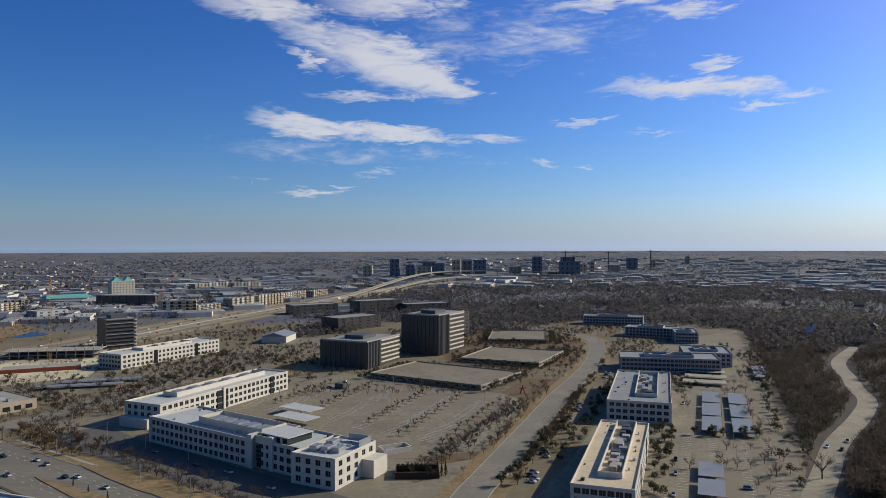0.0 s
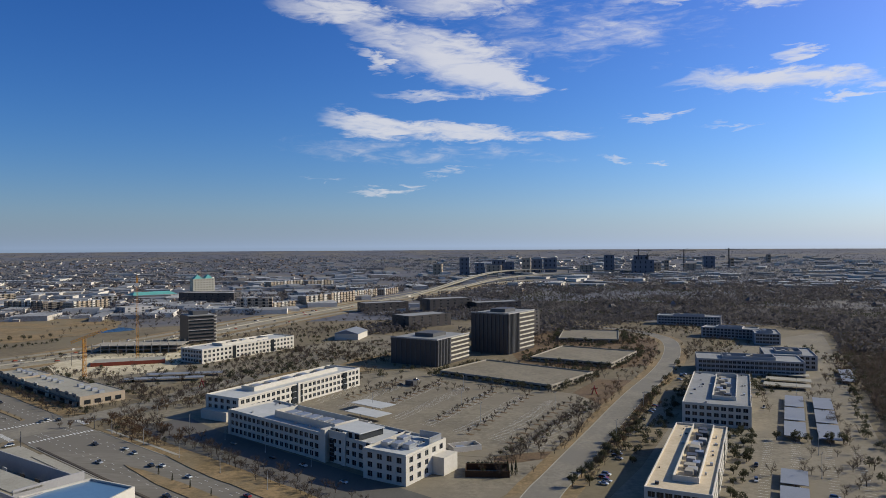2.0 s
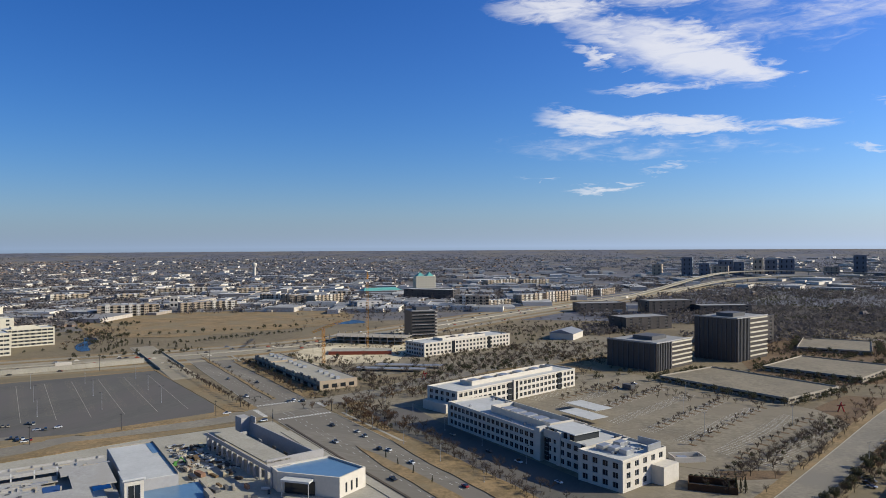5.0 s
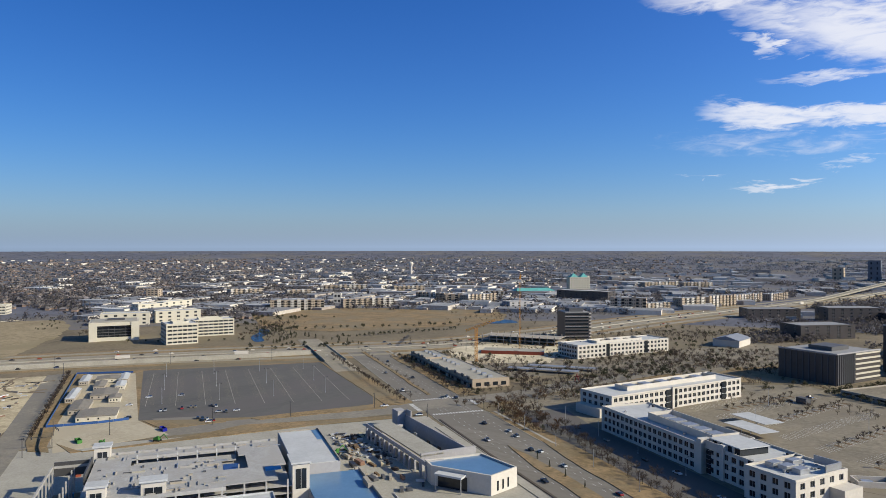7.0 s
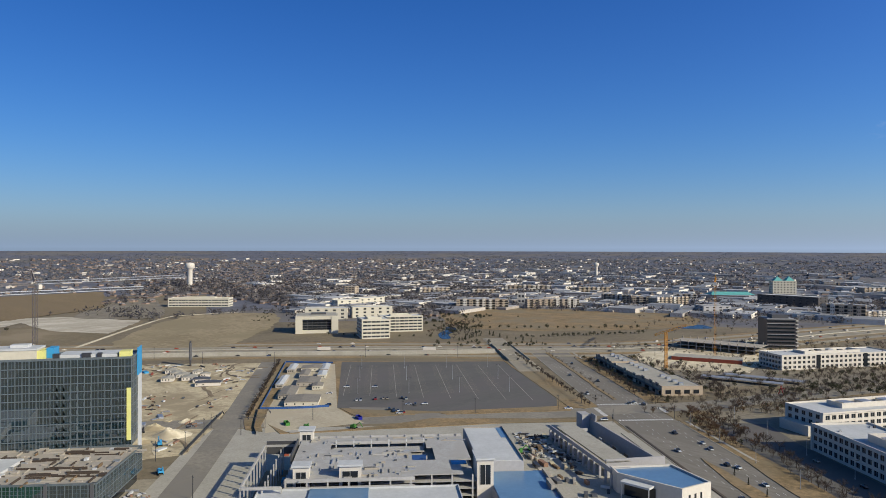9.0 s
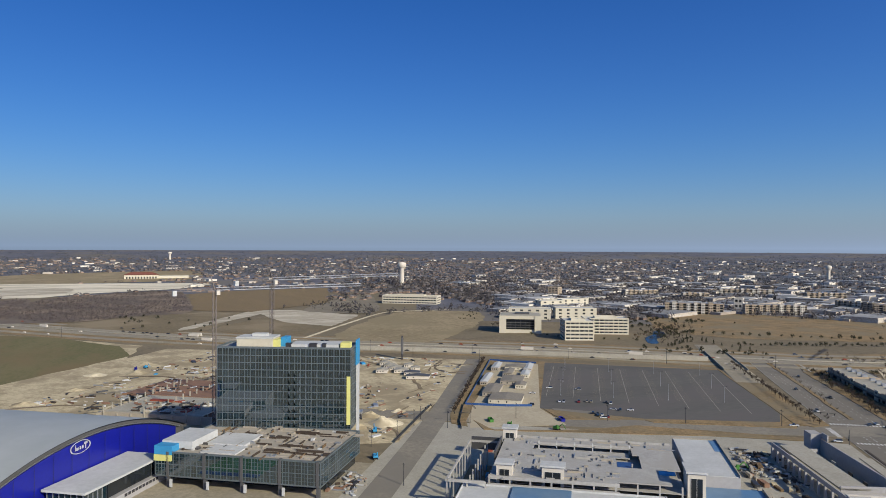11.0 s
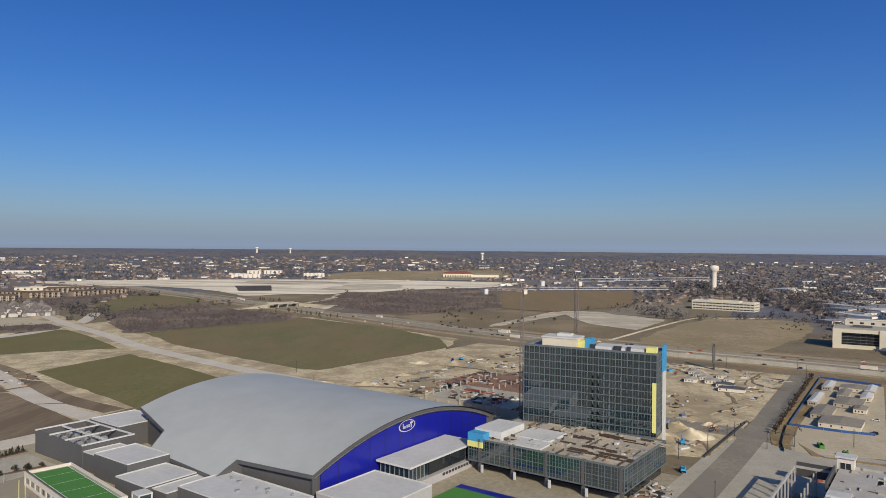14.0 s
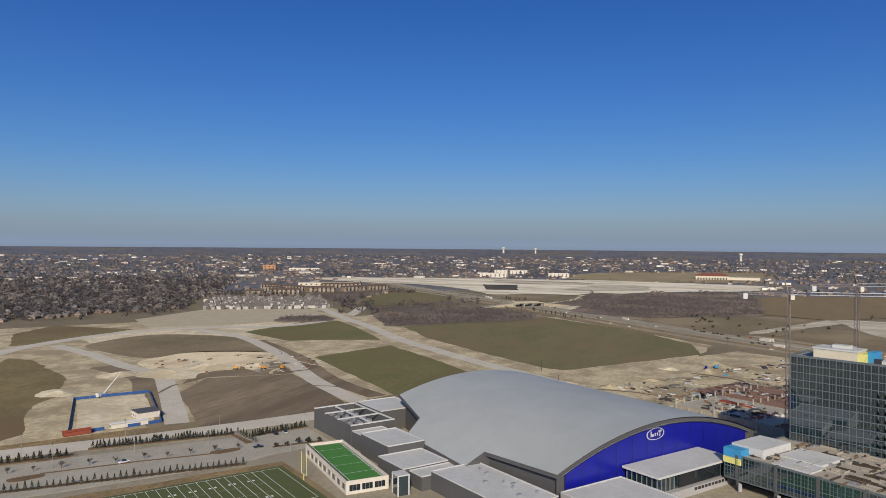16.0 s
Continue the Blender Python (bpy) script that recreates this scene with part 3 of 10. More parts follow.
def strip(bm, line, half, z, thick=0.3, offset=0.0, mi=0, on_grid=False):
    """A band of road along a line; the ground's own height is added."""
    if on_grid:
        line = [grid_xy(*p) for p in line]
    n, rings = len(line), []
    for i, (x, y, *dz) in enumerate(line):
        a, b = line[max(0, i - 1)], line[min(n - 1, i + 1)]
        w = Vector((b[0] - a[0], b[1] - a[1])).normalized()
        nx, ny = -w.y, w.x
        h = land(x, y) + z + (dz[0] if dz else 0)
        rings.append([bm.verts.new((x + nx * (offset + s), y + ny * (offset + s), h - d)) for s, d in ((-half, thick), (-half, 0), (half, 0), (half, thick))])
    for p, q in zip(rings, rings[1:]):
        for k in range(3):
            bm.faces.new((p[k], q[k], q[k + 1], p[k + 1])).material_index = mi
    return bm


def road(name, line, width, material, z, label, category="road", on_grid=True, steps=6):
    line = [grid_xy(*p[:2]) + tuple(p[2:]) for p in line] if on_grid else line
    TOPS[name] = layer(z)
    bm = strip(bmesh.new(), smooth(line, steps), width / 2, TOPS[name])
    bmesh.ops.recalc_face_normals(bm, faces=bm.faces[:])
    return tagged(part(name, bm, material), label, category, kind="structure")


WINDOWS = {}


def window_mesh(w, h, glass, frame_mat, cols=2, rows=1, bar=0.09):
    """One window: a frame with bars, and the pane behind them; its outer side looks to -y."""
    key = (round(w, 2), round(h, 2), glass.name, frame_mat.name, cols, rows)
    if key not in WINDOWS:
        bm = bmesh.new()
        xs, zs = [0.0, bar], [0.0, bar]
        for k in range(1, cols):
            xs += [w * k / cols - bar / 2, w * k / cols + bar / 2]
        for k in range(1, rows):
            zs += [h * k / rows - bar / 2, h * k / rows + bar / 2]
        xs, zs = xs + [w - bar, w], zs + [h - bar, h]
        vs = {}

        def v(i, k, d):
            if (i, k, d) not in vs:
                vs[(i, k, d)] = bm.verts.new((xs[i], d, zs[k]))
            return vs[(i, k, d)]
        for i in range(len(xs) - 1):
            for k in range(len(zs) - 1):
                pane = i % 2 == 1 and k % 2 == 1
                d = 0.03 if pane else -0.05
                bm.faces.new((v(i, k, d), v(i + 1, k, d), v(i + 1, k + 1, d), v(i, k + 1, d))).material_index = 0 if pane else 1
                if pane:
                    for e, g in (((i, k), (i + 1, k)), ((i + 1, k), (i + 1, k + 1)), ((i + 1, k + 1), (i, k + 1)), ((i, k + 1), (i, k))):
                        bm.faces.new((v(*e, -0.05), v(*g, -0.05), v(*g, 0.03), v(*e, 0.03))).material_index = 1
        me = bpy.data.meshes.new("window")
        bm.to_mesh(me)
        bm.free()
        me.materials.append(glass)
        me.materials.append(frame_mat)
        WINDOWS[key] = me
    return WINDOWS[key]


def side_frames(lx, ly):
    """The four sides of a block: pose whose x runs along the side, -y outwards, and the side's length."""
    return [(pose(0, 0, 0), lx), (pose(lx, 0, 0, 0, 0, 90), ly), (pose(lx, ly, 0, 0, 0, 180), lx), (pose(0, ly, 0, 0, 0, -90), ly)]


def block(parent, lx, ly, floors, fh, base, wall, roof_mat, x=0.0, y=0.0, bays=(10, 4, 10, 4), win=(2.0, 1.9), sill=1.0, inset=0.3, parapet=1.0,
          glass=None, frame_mat=None, cols=2, rows=1, skip=(), margin=1.2, z0=0.0, names=("wall", "roof")):
    """A storeyed block: walls with real openings, a window in each, a parapet and a roof."""
    glass, frame_mat = glass or M["glass"], frame_mat or M["frame"]
    bm = bmesh.new()
    h = base + floors * fh
    top = h + parapet
    here = pose(x, y, z0)
    put = []
    for k, (fr, length) in enumerate(side_frames(lx, ly)):
        nb = bays[k] if k not in skip else 0
        ww = win[0]
        ss = [0.0]
        if nb:
            pitch = (length - 2 * margin) / nb
            ww = min(ww, pitch * 0.92)
            for i in range(nb):
                s = margin + pitch * (i + 0.5) - ww / 2
                ss += [s, s + ww]
        ss.append(length)
        zs = [0.0]
        for f in range(floors if nb else 0):
            zs += [base + f * fh + sill, base + f * fh + sill + win[1]]
        zs.append(top)

        def v(s, zz, d=0.0):
            return bm.verts.new(here @ fr @ Vector((s, d, zz)))
        for j in range(len(zs) - 1):
            if j % 2 == 0:
                bm.faces.new((v(0, zs[j]), v(length, zs[j]), v(length, zs[j + 1]), v(0, zs[j + 1])))
                continue
            for i in range(len(ss) - 1):
                a, b, c, d = ss[i], ss[i + 1], zs[j], zs[j + 1]
                if i % 2 == 0:
                    bm.faces.new((v(a, c), v(b, c), v(b, d), v(a, d)))
                else:
                    for e in (((a, c), (b, c)), ((b, c), (b, d)), ((b, d), (a, d)), ((a, d), (a, c))):
                        (s0, t0), (s1, t1) = e
                        bm.faces.new((v(s0, t0), v(s1, t1), v(s1, t1, inset), v(s0, t0, inset)))
                    put.append((here @ fr @ pose(a, inset, c), b - a, d - c))
    # parapet top and inner side
    pw = 0.45
    o = [(0, 0), (lx, 0), (lx, ly), (0, ly)]
    n = [(pw, pw), (lx - pw, pw), (lx - pw, ly - pw), (pw, ly - pw)]
    for k in range(4):
        j = (k + 1) % 4
        vv = lambda p, zz: bm.verts.new(here @ Vector((*p, zz)))
        bm.faces.new((vv(o[k], top), vv(o[j], top), vv(n[j], top), vv(n[k], top)))
        bm.faces.new((vv(n[k], top), vv(n[j], top), vv(n[j], h - 0.1), vv(n[k], h - 0.1)))
    bmesh.ops.remove_doubles(bm, verts=bm.verts[:], dist=0.001)
    part(names[0], bm, wall, parent)
    part(names[1], boxes((x + pw, x + lx - pw, y + pw, y + ly - pw, z0 + h - 0.3, z0 + h)), roof_mat, parent)
    for m, w, hh in put:
        piece("window", window_mesh(w, hh, glass, frame_mat, cols, rows), parent, m=m)
    return z0 + h


def roof_unit(parent, x, y, z, w, d, h, material=None):
    bm = boxes((x, x + w, y, y + d, z, z + h), (x + 0.15, x + w - 0.15, y + 0.15, y + d - 0.15, z + h, z + h + 0.25))
    return part("roof_unit", bm, material or M["metal"], parent)


# ---- ground ----
def make_ground():
    bm = bmesh.new()
    radii = [0, 60, 120, 200, 300, 420, 560, 720, 900, 1100, 1300, 1500] + [1500 + 3350 * (i / 26) for i in range(1, 27)]
    n = 120
    rings = []
    for r in radii[1:]:
        rings.append([bm.verts.new((r * math.cos(2 * math.pi * i / n), r * math.sin(2 * math.pi * i / n), land(r, 0))) for i in range(n)])
    c = bm.verts.new((0, 0, 0))
    for i in range(n):
        bm.faces.new((c, rings[0][i], rings[0][(i + 1) % n]))
    for p, q in zip(rings, rings[1:]):
        for i in range(n):
            j = (i + 1) % n
            bm.faces.new((p[i], q[i], q[j], p[j]))
    for f in bm.faces:
        f.smooth = True
    # far faces take the haze-tinted ground colour
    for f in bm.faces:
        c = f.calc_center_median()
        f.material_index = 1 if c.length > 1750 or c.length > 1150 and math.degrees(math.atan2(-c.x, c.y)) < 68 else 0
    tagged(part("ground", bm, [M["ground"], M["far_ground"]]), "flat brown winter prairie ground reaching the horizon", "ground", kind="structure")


make_ground()
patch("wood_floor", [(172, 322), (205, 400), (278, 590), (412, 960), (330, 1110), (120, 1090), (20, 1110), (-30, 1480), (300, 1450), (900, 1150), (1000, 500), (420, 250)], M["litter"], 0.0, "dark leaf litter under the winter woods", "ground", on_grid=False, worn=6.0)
# near district: paved ground between the buildings
patch("pavement", [(-60, -50), (190, -50), (190, 235), (-70, 235), (-115, 120), (-100, -30)], M["old_concrete"], 0.02, "worn tan concrete paving round the offices", "paving")
patch("office_drive", [(-70, -36), (175, -40), (175, -4), (-14, -1), (-60, 6)], M["dark_asphalt"], 0.08, "dark asphalt drive before the long white office", "driveway")
patch("lawn", [(-96, -48), (175, -49), (175, -38), (-30, -34), (-80, -24), (-100, -10)], M["dry_grass"], 0.14, "dry brown lawn strip along the avenue", "lawn")
patch("parking_lot", [(-48, 50), (128, 50), (150, 62), (166, 90), (162, 135), (140, 200), (86, 220), (-34, 222), (-50, 158)], M["old_concrete"], 0.1, "large empty sunlit concrete parking lot", "parking lot")
LOT_TOP = TOPS["parking_lot"]
patch("site_ground", [(-75, -355), (150, -355), (150, -92), (-75, -92)], M["pale_concrete"], 0.03, "bare construction ground round the garage", "ground")
patch("dark_parking_lot", [(-330, -284), (-322, -122), (-146, -112), (-122, -118), (-112, -205), (-128, -276)], M["dark_asphalt"], 0.12, "large dark asphalt parking lot, nearly empty", "parking lot")
patch("lot_drive", [(-130, -268), (-126, -240), (-104, -232), (-84, -224), (-84, -250), (-104, -256)], M["road_concrete"], 0.14, "pale concrete drive into the dark parking lot", "driveway")
patch("lot_verge", [(-336, -300), (-328, -112), (-140, -98), (-106, -100), (-100, -270), (-122, -290)], M["dry_grass"], 0.06, "dry grass verge round the dark parking lot", "verge")
patch("trailer_yard", [(-325, -336), (-318, -290), (-128, -276), (-84, -256), (-64, -316), (-130, -330)], M["yard_sand"], 0.1, "sandy trailer yard behind a blue fence", "yard")
patch("building_site", [(-330, -700), (-330, -352), (-20, -352), (10, -440), (10, -640), (-60, -716)], M["dirt"], 0.05, "bare sandy building site with tracks and heaps", "building site")
patch("plaza", [(20, -445), (160, -470), (150, -355), (20, -355)], M["concrete"], 0.08, "pale concrete plaza before the arena", "plaza")
patch("practice_ground", [(120, -680), (420, -680), (420, -480), (120, -480)], M["concrete"], 0.04, "pale concrete paving round the practice field", "paving")
# streets of the grid
road("avenue", [(-420, -60), (-250, -66), (-100, -69), (60, -69), (240, -69)], 40, M["avenue_concrete"], 0.05, "wide pale concrete avenue with a planted median")
road("cross_street", [(-86, -420), (-93, -250), (-100, -120), (-110, -60), (-118, 0), (-138, 60), (-172, 200), (-205, 330)], 24, M["road_concrete"], 0.07, "pale concrete cross street")
road("side_street", [(110, -338), (0, -340), (-97, -343), (-200, -349), (-335, -356)], 15, M["road_concrete"], 0.09, "pale concrete side street lined with young trees")
patch("roadside_grass", [(150, 66), (172, 96), (168, 140), (152, 190), (160, 192), (178, 140), (181, 92), (160, 52)], M["mulch"], 0.03, "russet mulch bed along the parkway", "planting bed")
patch("roadside_grass", [(150, 205), (100, 240), (90, 300), (120, 320), (150, 260), (165, 215)], M["mulch"], 0.03, "russet mulch bed along the parkway", "planting bed")
patch("east_strip", [(20, 620), (150, 700), (190, 860), (60, 1000), (-20, 860)], M["mulch"], 0.02, "russet winter ground between the parking decks", "ground", on_grid=False)
PARK_LINE = [(-8, 250), (12, 323), (24, 357), (55, 444), (91, 545), (135, 658), (167, 763), (184, 853), (180, 910), (150, 975), (90, 1010)]
road("road_verge", PARK_LINE, 31, M["dry_grass"], 0.07, "dry grass verges of the parkway", on_grid=False)
road("parkway", PARK_LINE, 16.5, M["road_concrete"], 0.1, "broad curved concrete parkway", on_grid=False)
for off in (-8.4, 8.4):
    bm = strip(bmesh.new(), smooth(PARK_LINE, 6), 0.22, TOPS["parkway"] + 0.14, 0.2, off)
    bmesh.ops.recalc_face_normals(bm, faces=bm.faces[:])
    tagged(part("kerb", bm, M["pale_concrete"]), "pale concrete kerb along the parkway", "kerb", kind="structure")
patch("east_lot", [(40, 318), (66, 372), (104, 470), (150, 590), (190, 690), (235, 820), (400, 960), (270, 590), (200, 400), (165, 318)], M["old_concrete"], 0.05, "tan concrete parking lot round the offices", "parking lot", on_grid=False)
road("winding_road", [(150, 290), (195, 358), (229, 409), (277, 468), (314, 520), (334, 569), (356, 617), (374, 662), (402, 712), (470, 800)], 13, M["concrete"], 0.08, "winding pale concrete road through woods", on_grid=False)
# far side of the arena
patch("front_verge", [(190, -705), (420, -712), (420, -676), (190, -676)], M["dry_grass"], 0.07, "dry verge along the site road", "verge")
road("site_road", [(460, -688), (366, -690), (280, -682), (182, -681), (120, -690)], 20, M["fresh_concrete"], 0.11, "pale concrete site road")
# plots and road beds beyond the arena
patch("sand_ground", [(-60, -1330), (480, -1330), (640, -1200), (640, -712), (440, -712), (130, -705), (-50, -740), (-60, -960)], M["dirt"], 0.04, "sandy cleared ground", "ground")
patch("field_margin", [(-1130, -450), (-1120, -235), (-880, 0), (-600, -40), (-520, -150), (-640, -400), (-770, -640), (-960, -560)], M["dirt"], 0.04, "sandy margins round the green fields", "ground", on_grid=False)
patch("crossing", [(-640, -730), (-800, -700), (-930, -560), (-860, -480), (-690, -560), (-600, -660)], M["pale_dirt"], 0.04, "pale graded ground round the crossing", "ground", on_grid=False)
patch("west_field", [(-386, -631), (-454, -622), (-490, -644), (-493, -614), (-440, -511), (-392, -454), (-354, -443), (-299, -383), (-279, -382), (-249, -406)], M["olive_grass"], 0.04, "olive grass field", "field", on_grid=False)
patch("upper_field", [(-547, -718), (-623, -810), (-710, -841), (-720, -713), (-665, -713), (-616, -714), (-574, -705)], M["olive_grass"], 0.04, "olive field beyond the county road", "field", on_grid=False)
patch("pad_apron", [(-302, -386), (-347, -435), (-381, -449), (-429, -499), (-459, -515), (-485, -496), (-466, -453), (-393, -381), (-354, -336), (-337, -315), (-303, -361)], M["dirt"], 0.04, "scraped sandy ground round the fenced pad", "ground", on_grid=False)
patch("round_field", [(-589, -652), (-687, -652), (-713, -566), (-683, -489), (-634, -435), (-622, -472), (-596, -512), (-547, -524), (-557, -587)], M["brown_grass"], 0.04, "rounded olive field", "field", on_grid=False, rounded=True)
patch("small_field", [(-757, -566), (-900, -562), (-929, -514), (-765, -374), (-735, -431), (-709, -470)], M["green_grass"], 0.04, "small green grass field", "field", on_grid=False)
patch("middle_field", [(-618, -378), (-726, -343), (-654, -260), (-602, -207), (-448, -154), (-482, -220), (-522, -265)], M["green_grass"], 0.04, "green grass field between two roads", "field", on_grid=False)
patch("sand_bank", [(-523, -514), (-562, -517), (-593, -509), (-620, -461), (-619, -423), (-589, -402), (-528, -415), (-495, -425), (-487, -444), (-498, -473)], M["sand"], 0.04, "pale sand bank beside the road bed", "sand", on_grid=False, rounded=True)
patch("churned_ground", [(-457, -401), (-493, -423), (-528, -415), (-584, -399), (-533, -345), (-486, -403)], M["dark_dirt"], 0.04, "churned brown ground with machines", "ground", on_grid=False)
patch("graded_pit", [(-428, -380), (-485, -402), (-531, -345), (-507, -313), (-451, -249), (-403, -246), (-355, -299)], M["dark_dirt"], 0.04, "dark graded earth plot with wheel marks", "graded plot", on_grid=False, worn=2.0)
road("road_shoulder", [(-492, -528), (-467, -455), (-420, -402), (-370, -350), (-346, -314)], 22, M["dark_dirt"], 0.04, "dark churned shoulder of the road bed", on_grid=False)
road("road_shoulder", [(-700, -505), (-612, -392), (-525, -305), (-478, -236)], 16, M["dark_dirt"], 0.04, "brown churned shoulder of the road bed", on_grid=False)
road("county_road", [(-330, -730), (-400, -694), (-480, -676), (-545, -697), (-620, -706), (-700, -697), (-765, -654), (-840, -560), (-985, -545), (-1150, -600)], 19, M["fresh_concrete"], 0.04, "broad pale concrete road past the fields", on_grid=False)
road("road_bed", [(-572, -680), (-540, -590), (-505, -515), (-480, -448), (-440, -402), (-356, -317)], 15, M["fresh_concrete"], 0.05, "unfinished pale road bed", on_grid=False)
road("new_road", [(-753, -640), (-716, -540), (-645, -448), (-601, -399), (-515, -314), (-455, -238)], 15, M["fresh_concrete"], 0.05, "unfinished pale road between fields", on_grid=False)
patch("fenced_pad", [(321, -714), (310, -812), (262, -813), (275, -720)], M["pale_dirt"], 0.05, "sandy pad inside a blue fence", "pad")
patch("green_field", [(-898, -404), (-1130, -268), (-985, -95), (-880, -24), (-800, -10), (-644, -129), (-653, -151), (-722, -238), (-804, -330)], M["field_grass"], 0.04, "large green-brown grass field", "field", on_grid=False)
FIELD_ROAD = [(-1150, -700), (-991, -559), (-876, -444), (-782, -359), (-711, -279), (-654, -211), (-600, -140), (-540, -60)]
road("road_verge", FIELD_ROAD, 40, M["dirt"], 0.04, "sandy verges of the field road", on_grid=False)
road("field_road", FIELD_ROAD, 17, M["fresh_concrete"], 0.05, "pale road curving between green fields", on_grid=False)
TOLL = [(-1845, -900), (-1500, -520), (-1230, -240), (-1010, -30), (-870, 130), (-760, 300), (-660, 440), (-560, 560), (-470, 690), (-420, 860), (-380, 1060), (-310, 1330), (-215, 1680), (-110, 1990), (40, 2200)]


def make_tollway():
    line = smooth(TOLL, 8)
    bm = strip(bmesh.new(), line, 62, 0.04)
    bmesh.ops.recalc_face_normals(bm, faces=bm.faces[:])
    tagged(part("road_verge", bm, M["dry_grass"]), "dry grass verges of the tollway", "verge", kind="structure")
    for name, off, half, z, mt in (("main_road", 14, 10, 0.5, "concrete"), ("main_road", -14, 10, 0.5, "concrete"), ("service_road", 44, 6, 0.2, "concrete"), ("service_road", -44, 6, 0.2, "concrete")):
        bm = strip(bmesh.new(), line, half, z, 0.4, off)
        bmesh.ops.recalc_face_normals(bm, faces=bm.faces[:])
        tagged(part(name, bm, M[mt]), "pale concrete carriageway of the tollway" if half > 8 else "pale concrete service road along the tollway", "road", kind="structure")


make_tollway()
CLEARED = [(-1898, -1190), (-2018, -1026), (-2140, -740), (-2200, -410), (-2220, -260), (-2137, 163), (-1951, 103), (-1844, -85), (-1726, -205), (-1720, -270), (-1640, -300), (-1625, -400), (-1560, -480), (-1680, -575), (-1807, -757), (-1826, -977)]
BROWN_FIELD = [(-1316, 85), (-1746, 99), (-1813, 196), (-1863, 460), (-1410, 348), (-1255, 176)]
HILL_FIELD = [(-815, 248), (-896, 234), (-1153, 402), (-1150, 520), (-1090, 540), (-936, 455), (-782, 315)]
CLEARED_LOT = [(-1285, 184), (-1272, 251), (-1140, 334), (-991, 253), (-1070, 195), (-1155, 187)]
PRAIRIE = [(-1040, -30), (-1099, -110), (-1176, -80), (-1272, 72), (-1258, 156), (-1004, 77)]
GRASSY = [(-1190, -590), (-1310, -686), (-1500, -712), (-1541, -593), (-1333, -500), (-1240, -530)]
FAR_PRAIRIE = [(-2247, -428), (-2498, -455), (-2695, -320), (-2839, 172), (-2360, 143), (-2233, -69)]
far_sheet("far_prairie", FAR_PRAIRIE, M["pale_grass"], 0.5, "wide dry prairie behind the cleared land", "prairie")
far_sheet("cleared_land", CLEARED, M["scraped_land"], 0.8, "vast pale cleared land beyond the tollway", "cleared land")
# flat dark sheet that paints the shade on a dug slope
far_sheet("dark_excavation", [(-1880, -604), (-1905, -512), (-1730, -462), (-1703, -536)], M["litter"], 1.4, "dark freshly dug soil in the cleared land", "excavation", 3.0, False)
far_sheet("spoil_heap", [(-1760, -430), (-1800, -360), (-1990, -300), (-2020, -180), (-1860, -160), (-1770, -300)], M["grey_spoil"], 1.1, "greyer spoil spread over the cleared land", "cleared land", 14.0)
far_sheet("spoil_heap", [(-1960, -560), (-2080, -620), (-2100, -380), (-2010, -330)], M["grey_spoil"], 1.1, "greyer spoil spread over the cleared land", "cleared land", 14.0)
far_sheet("ramp_field", [(-1643, -486), (-1629, -352), (-1450, -300), (-1425, -411)], M["brown_grass"], 0.4, "brown grass inside the tollway ramp", "field")
far_sheet("creek_bank", [(-1651, -277), (-1560, -190), (-1411, -197), (-1217, -213), (-1333, -306), (-1504, -284)], M["pale_dirt"], 0.25, "pale eroded creek bank among brush", "ground", 14.0)
far_sheet("brown_field", BROWN_FIELD, M["ploughed"], 0.7, "wide brown ploughed field", "field", 4.0, False)
far_sheet("hill_field", HILL_FIELD, M["pale_grass"], 0.3, "low grassy rise beside the tollway", "field")
far_sheet("lot_ground", [(-960, 120), (-1020, 90), (-1160, 190), (-1140, 334), (-991, 253), (-900, 170)], M["brown_grass"], 0.2, "brown grass round the cleared lot", "ground")
far_sheet("cleared_lot", CLEARED_LOT, M["grey_spoil"], 0.35, "pale cleared lot with rubble", "cleared lot", 6.0, False)
far_sheet("lot_track", [(-1011, 50), (-1040, 48), (-1290, 184), (-1272, 215), (-1213, 186), (-1076, 96)], M["grey_spoil"], 0.45, "pale gravel track beside the cleared lot", "track", 5.0, False)
far_sheet("prairie", PRAIRIE, M["brown_grass"], 0.25, "rough brown prairie with small cedars", "prairie")
far_sheet("grassy_slope", GRASSY, M["field_grass"], 0.3, "green-brown grassy slope behind the brush", "field")
far_sheet("park_field", [(-740, 660), (-1000, 870), (-690, 1080), (-560, 900)], M["dry_grass"], 0.3, "mown dry park field", "field")
far_sheet("office_lot", [(-1200, 290), (-1288, 275), (-1575, 415), (-1639, 501), (-1333, 430), (-1170, 370)], M["old_concrete"], 0.5, "tan parking lot with small trees", "parking lot", 3.0)
road("field_track", [(-880, 188), (-1026, 284), (-1160, 380), (-1180, 420), (-1180, 520)], 5, M["pale_dirt"], 0.1, "pale dirt track round the grassy rise", on_grid=False)
patch("sand_band", [(-743, -714), (-812, -803), (-1000, -822), (-1080, -640), (-1018, -574), (-900, -590), (-822, -627)], M["yard_sand"], 0.03, "pale sandy strip before the town houses", "ground", on_grid=False)

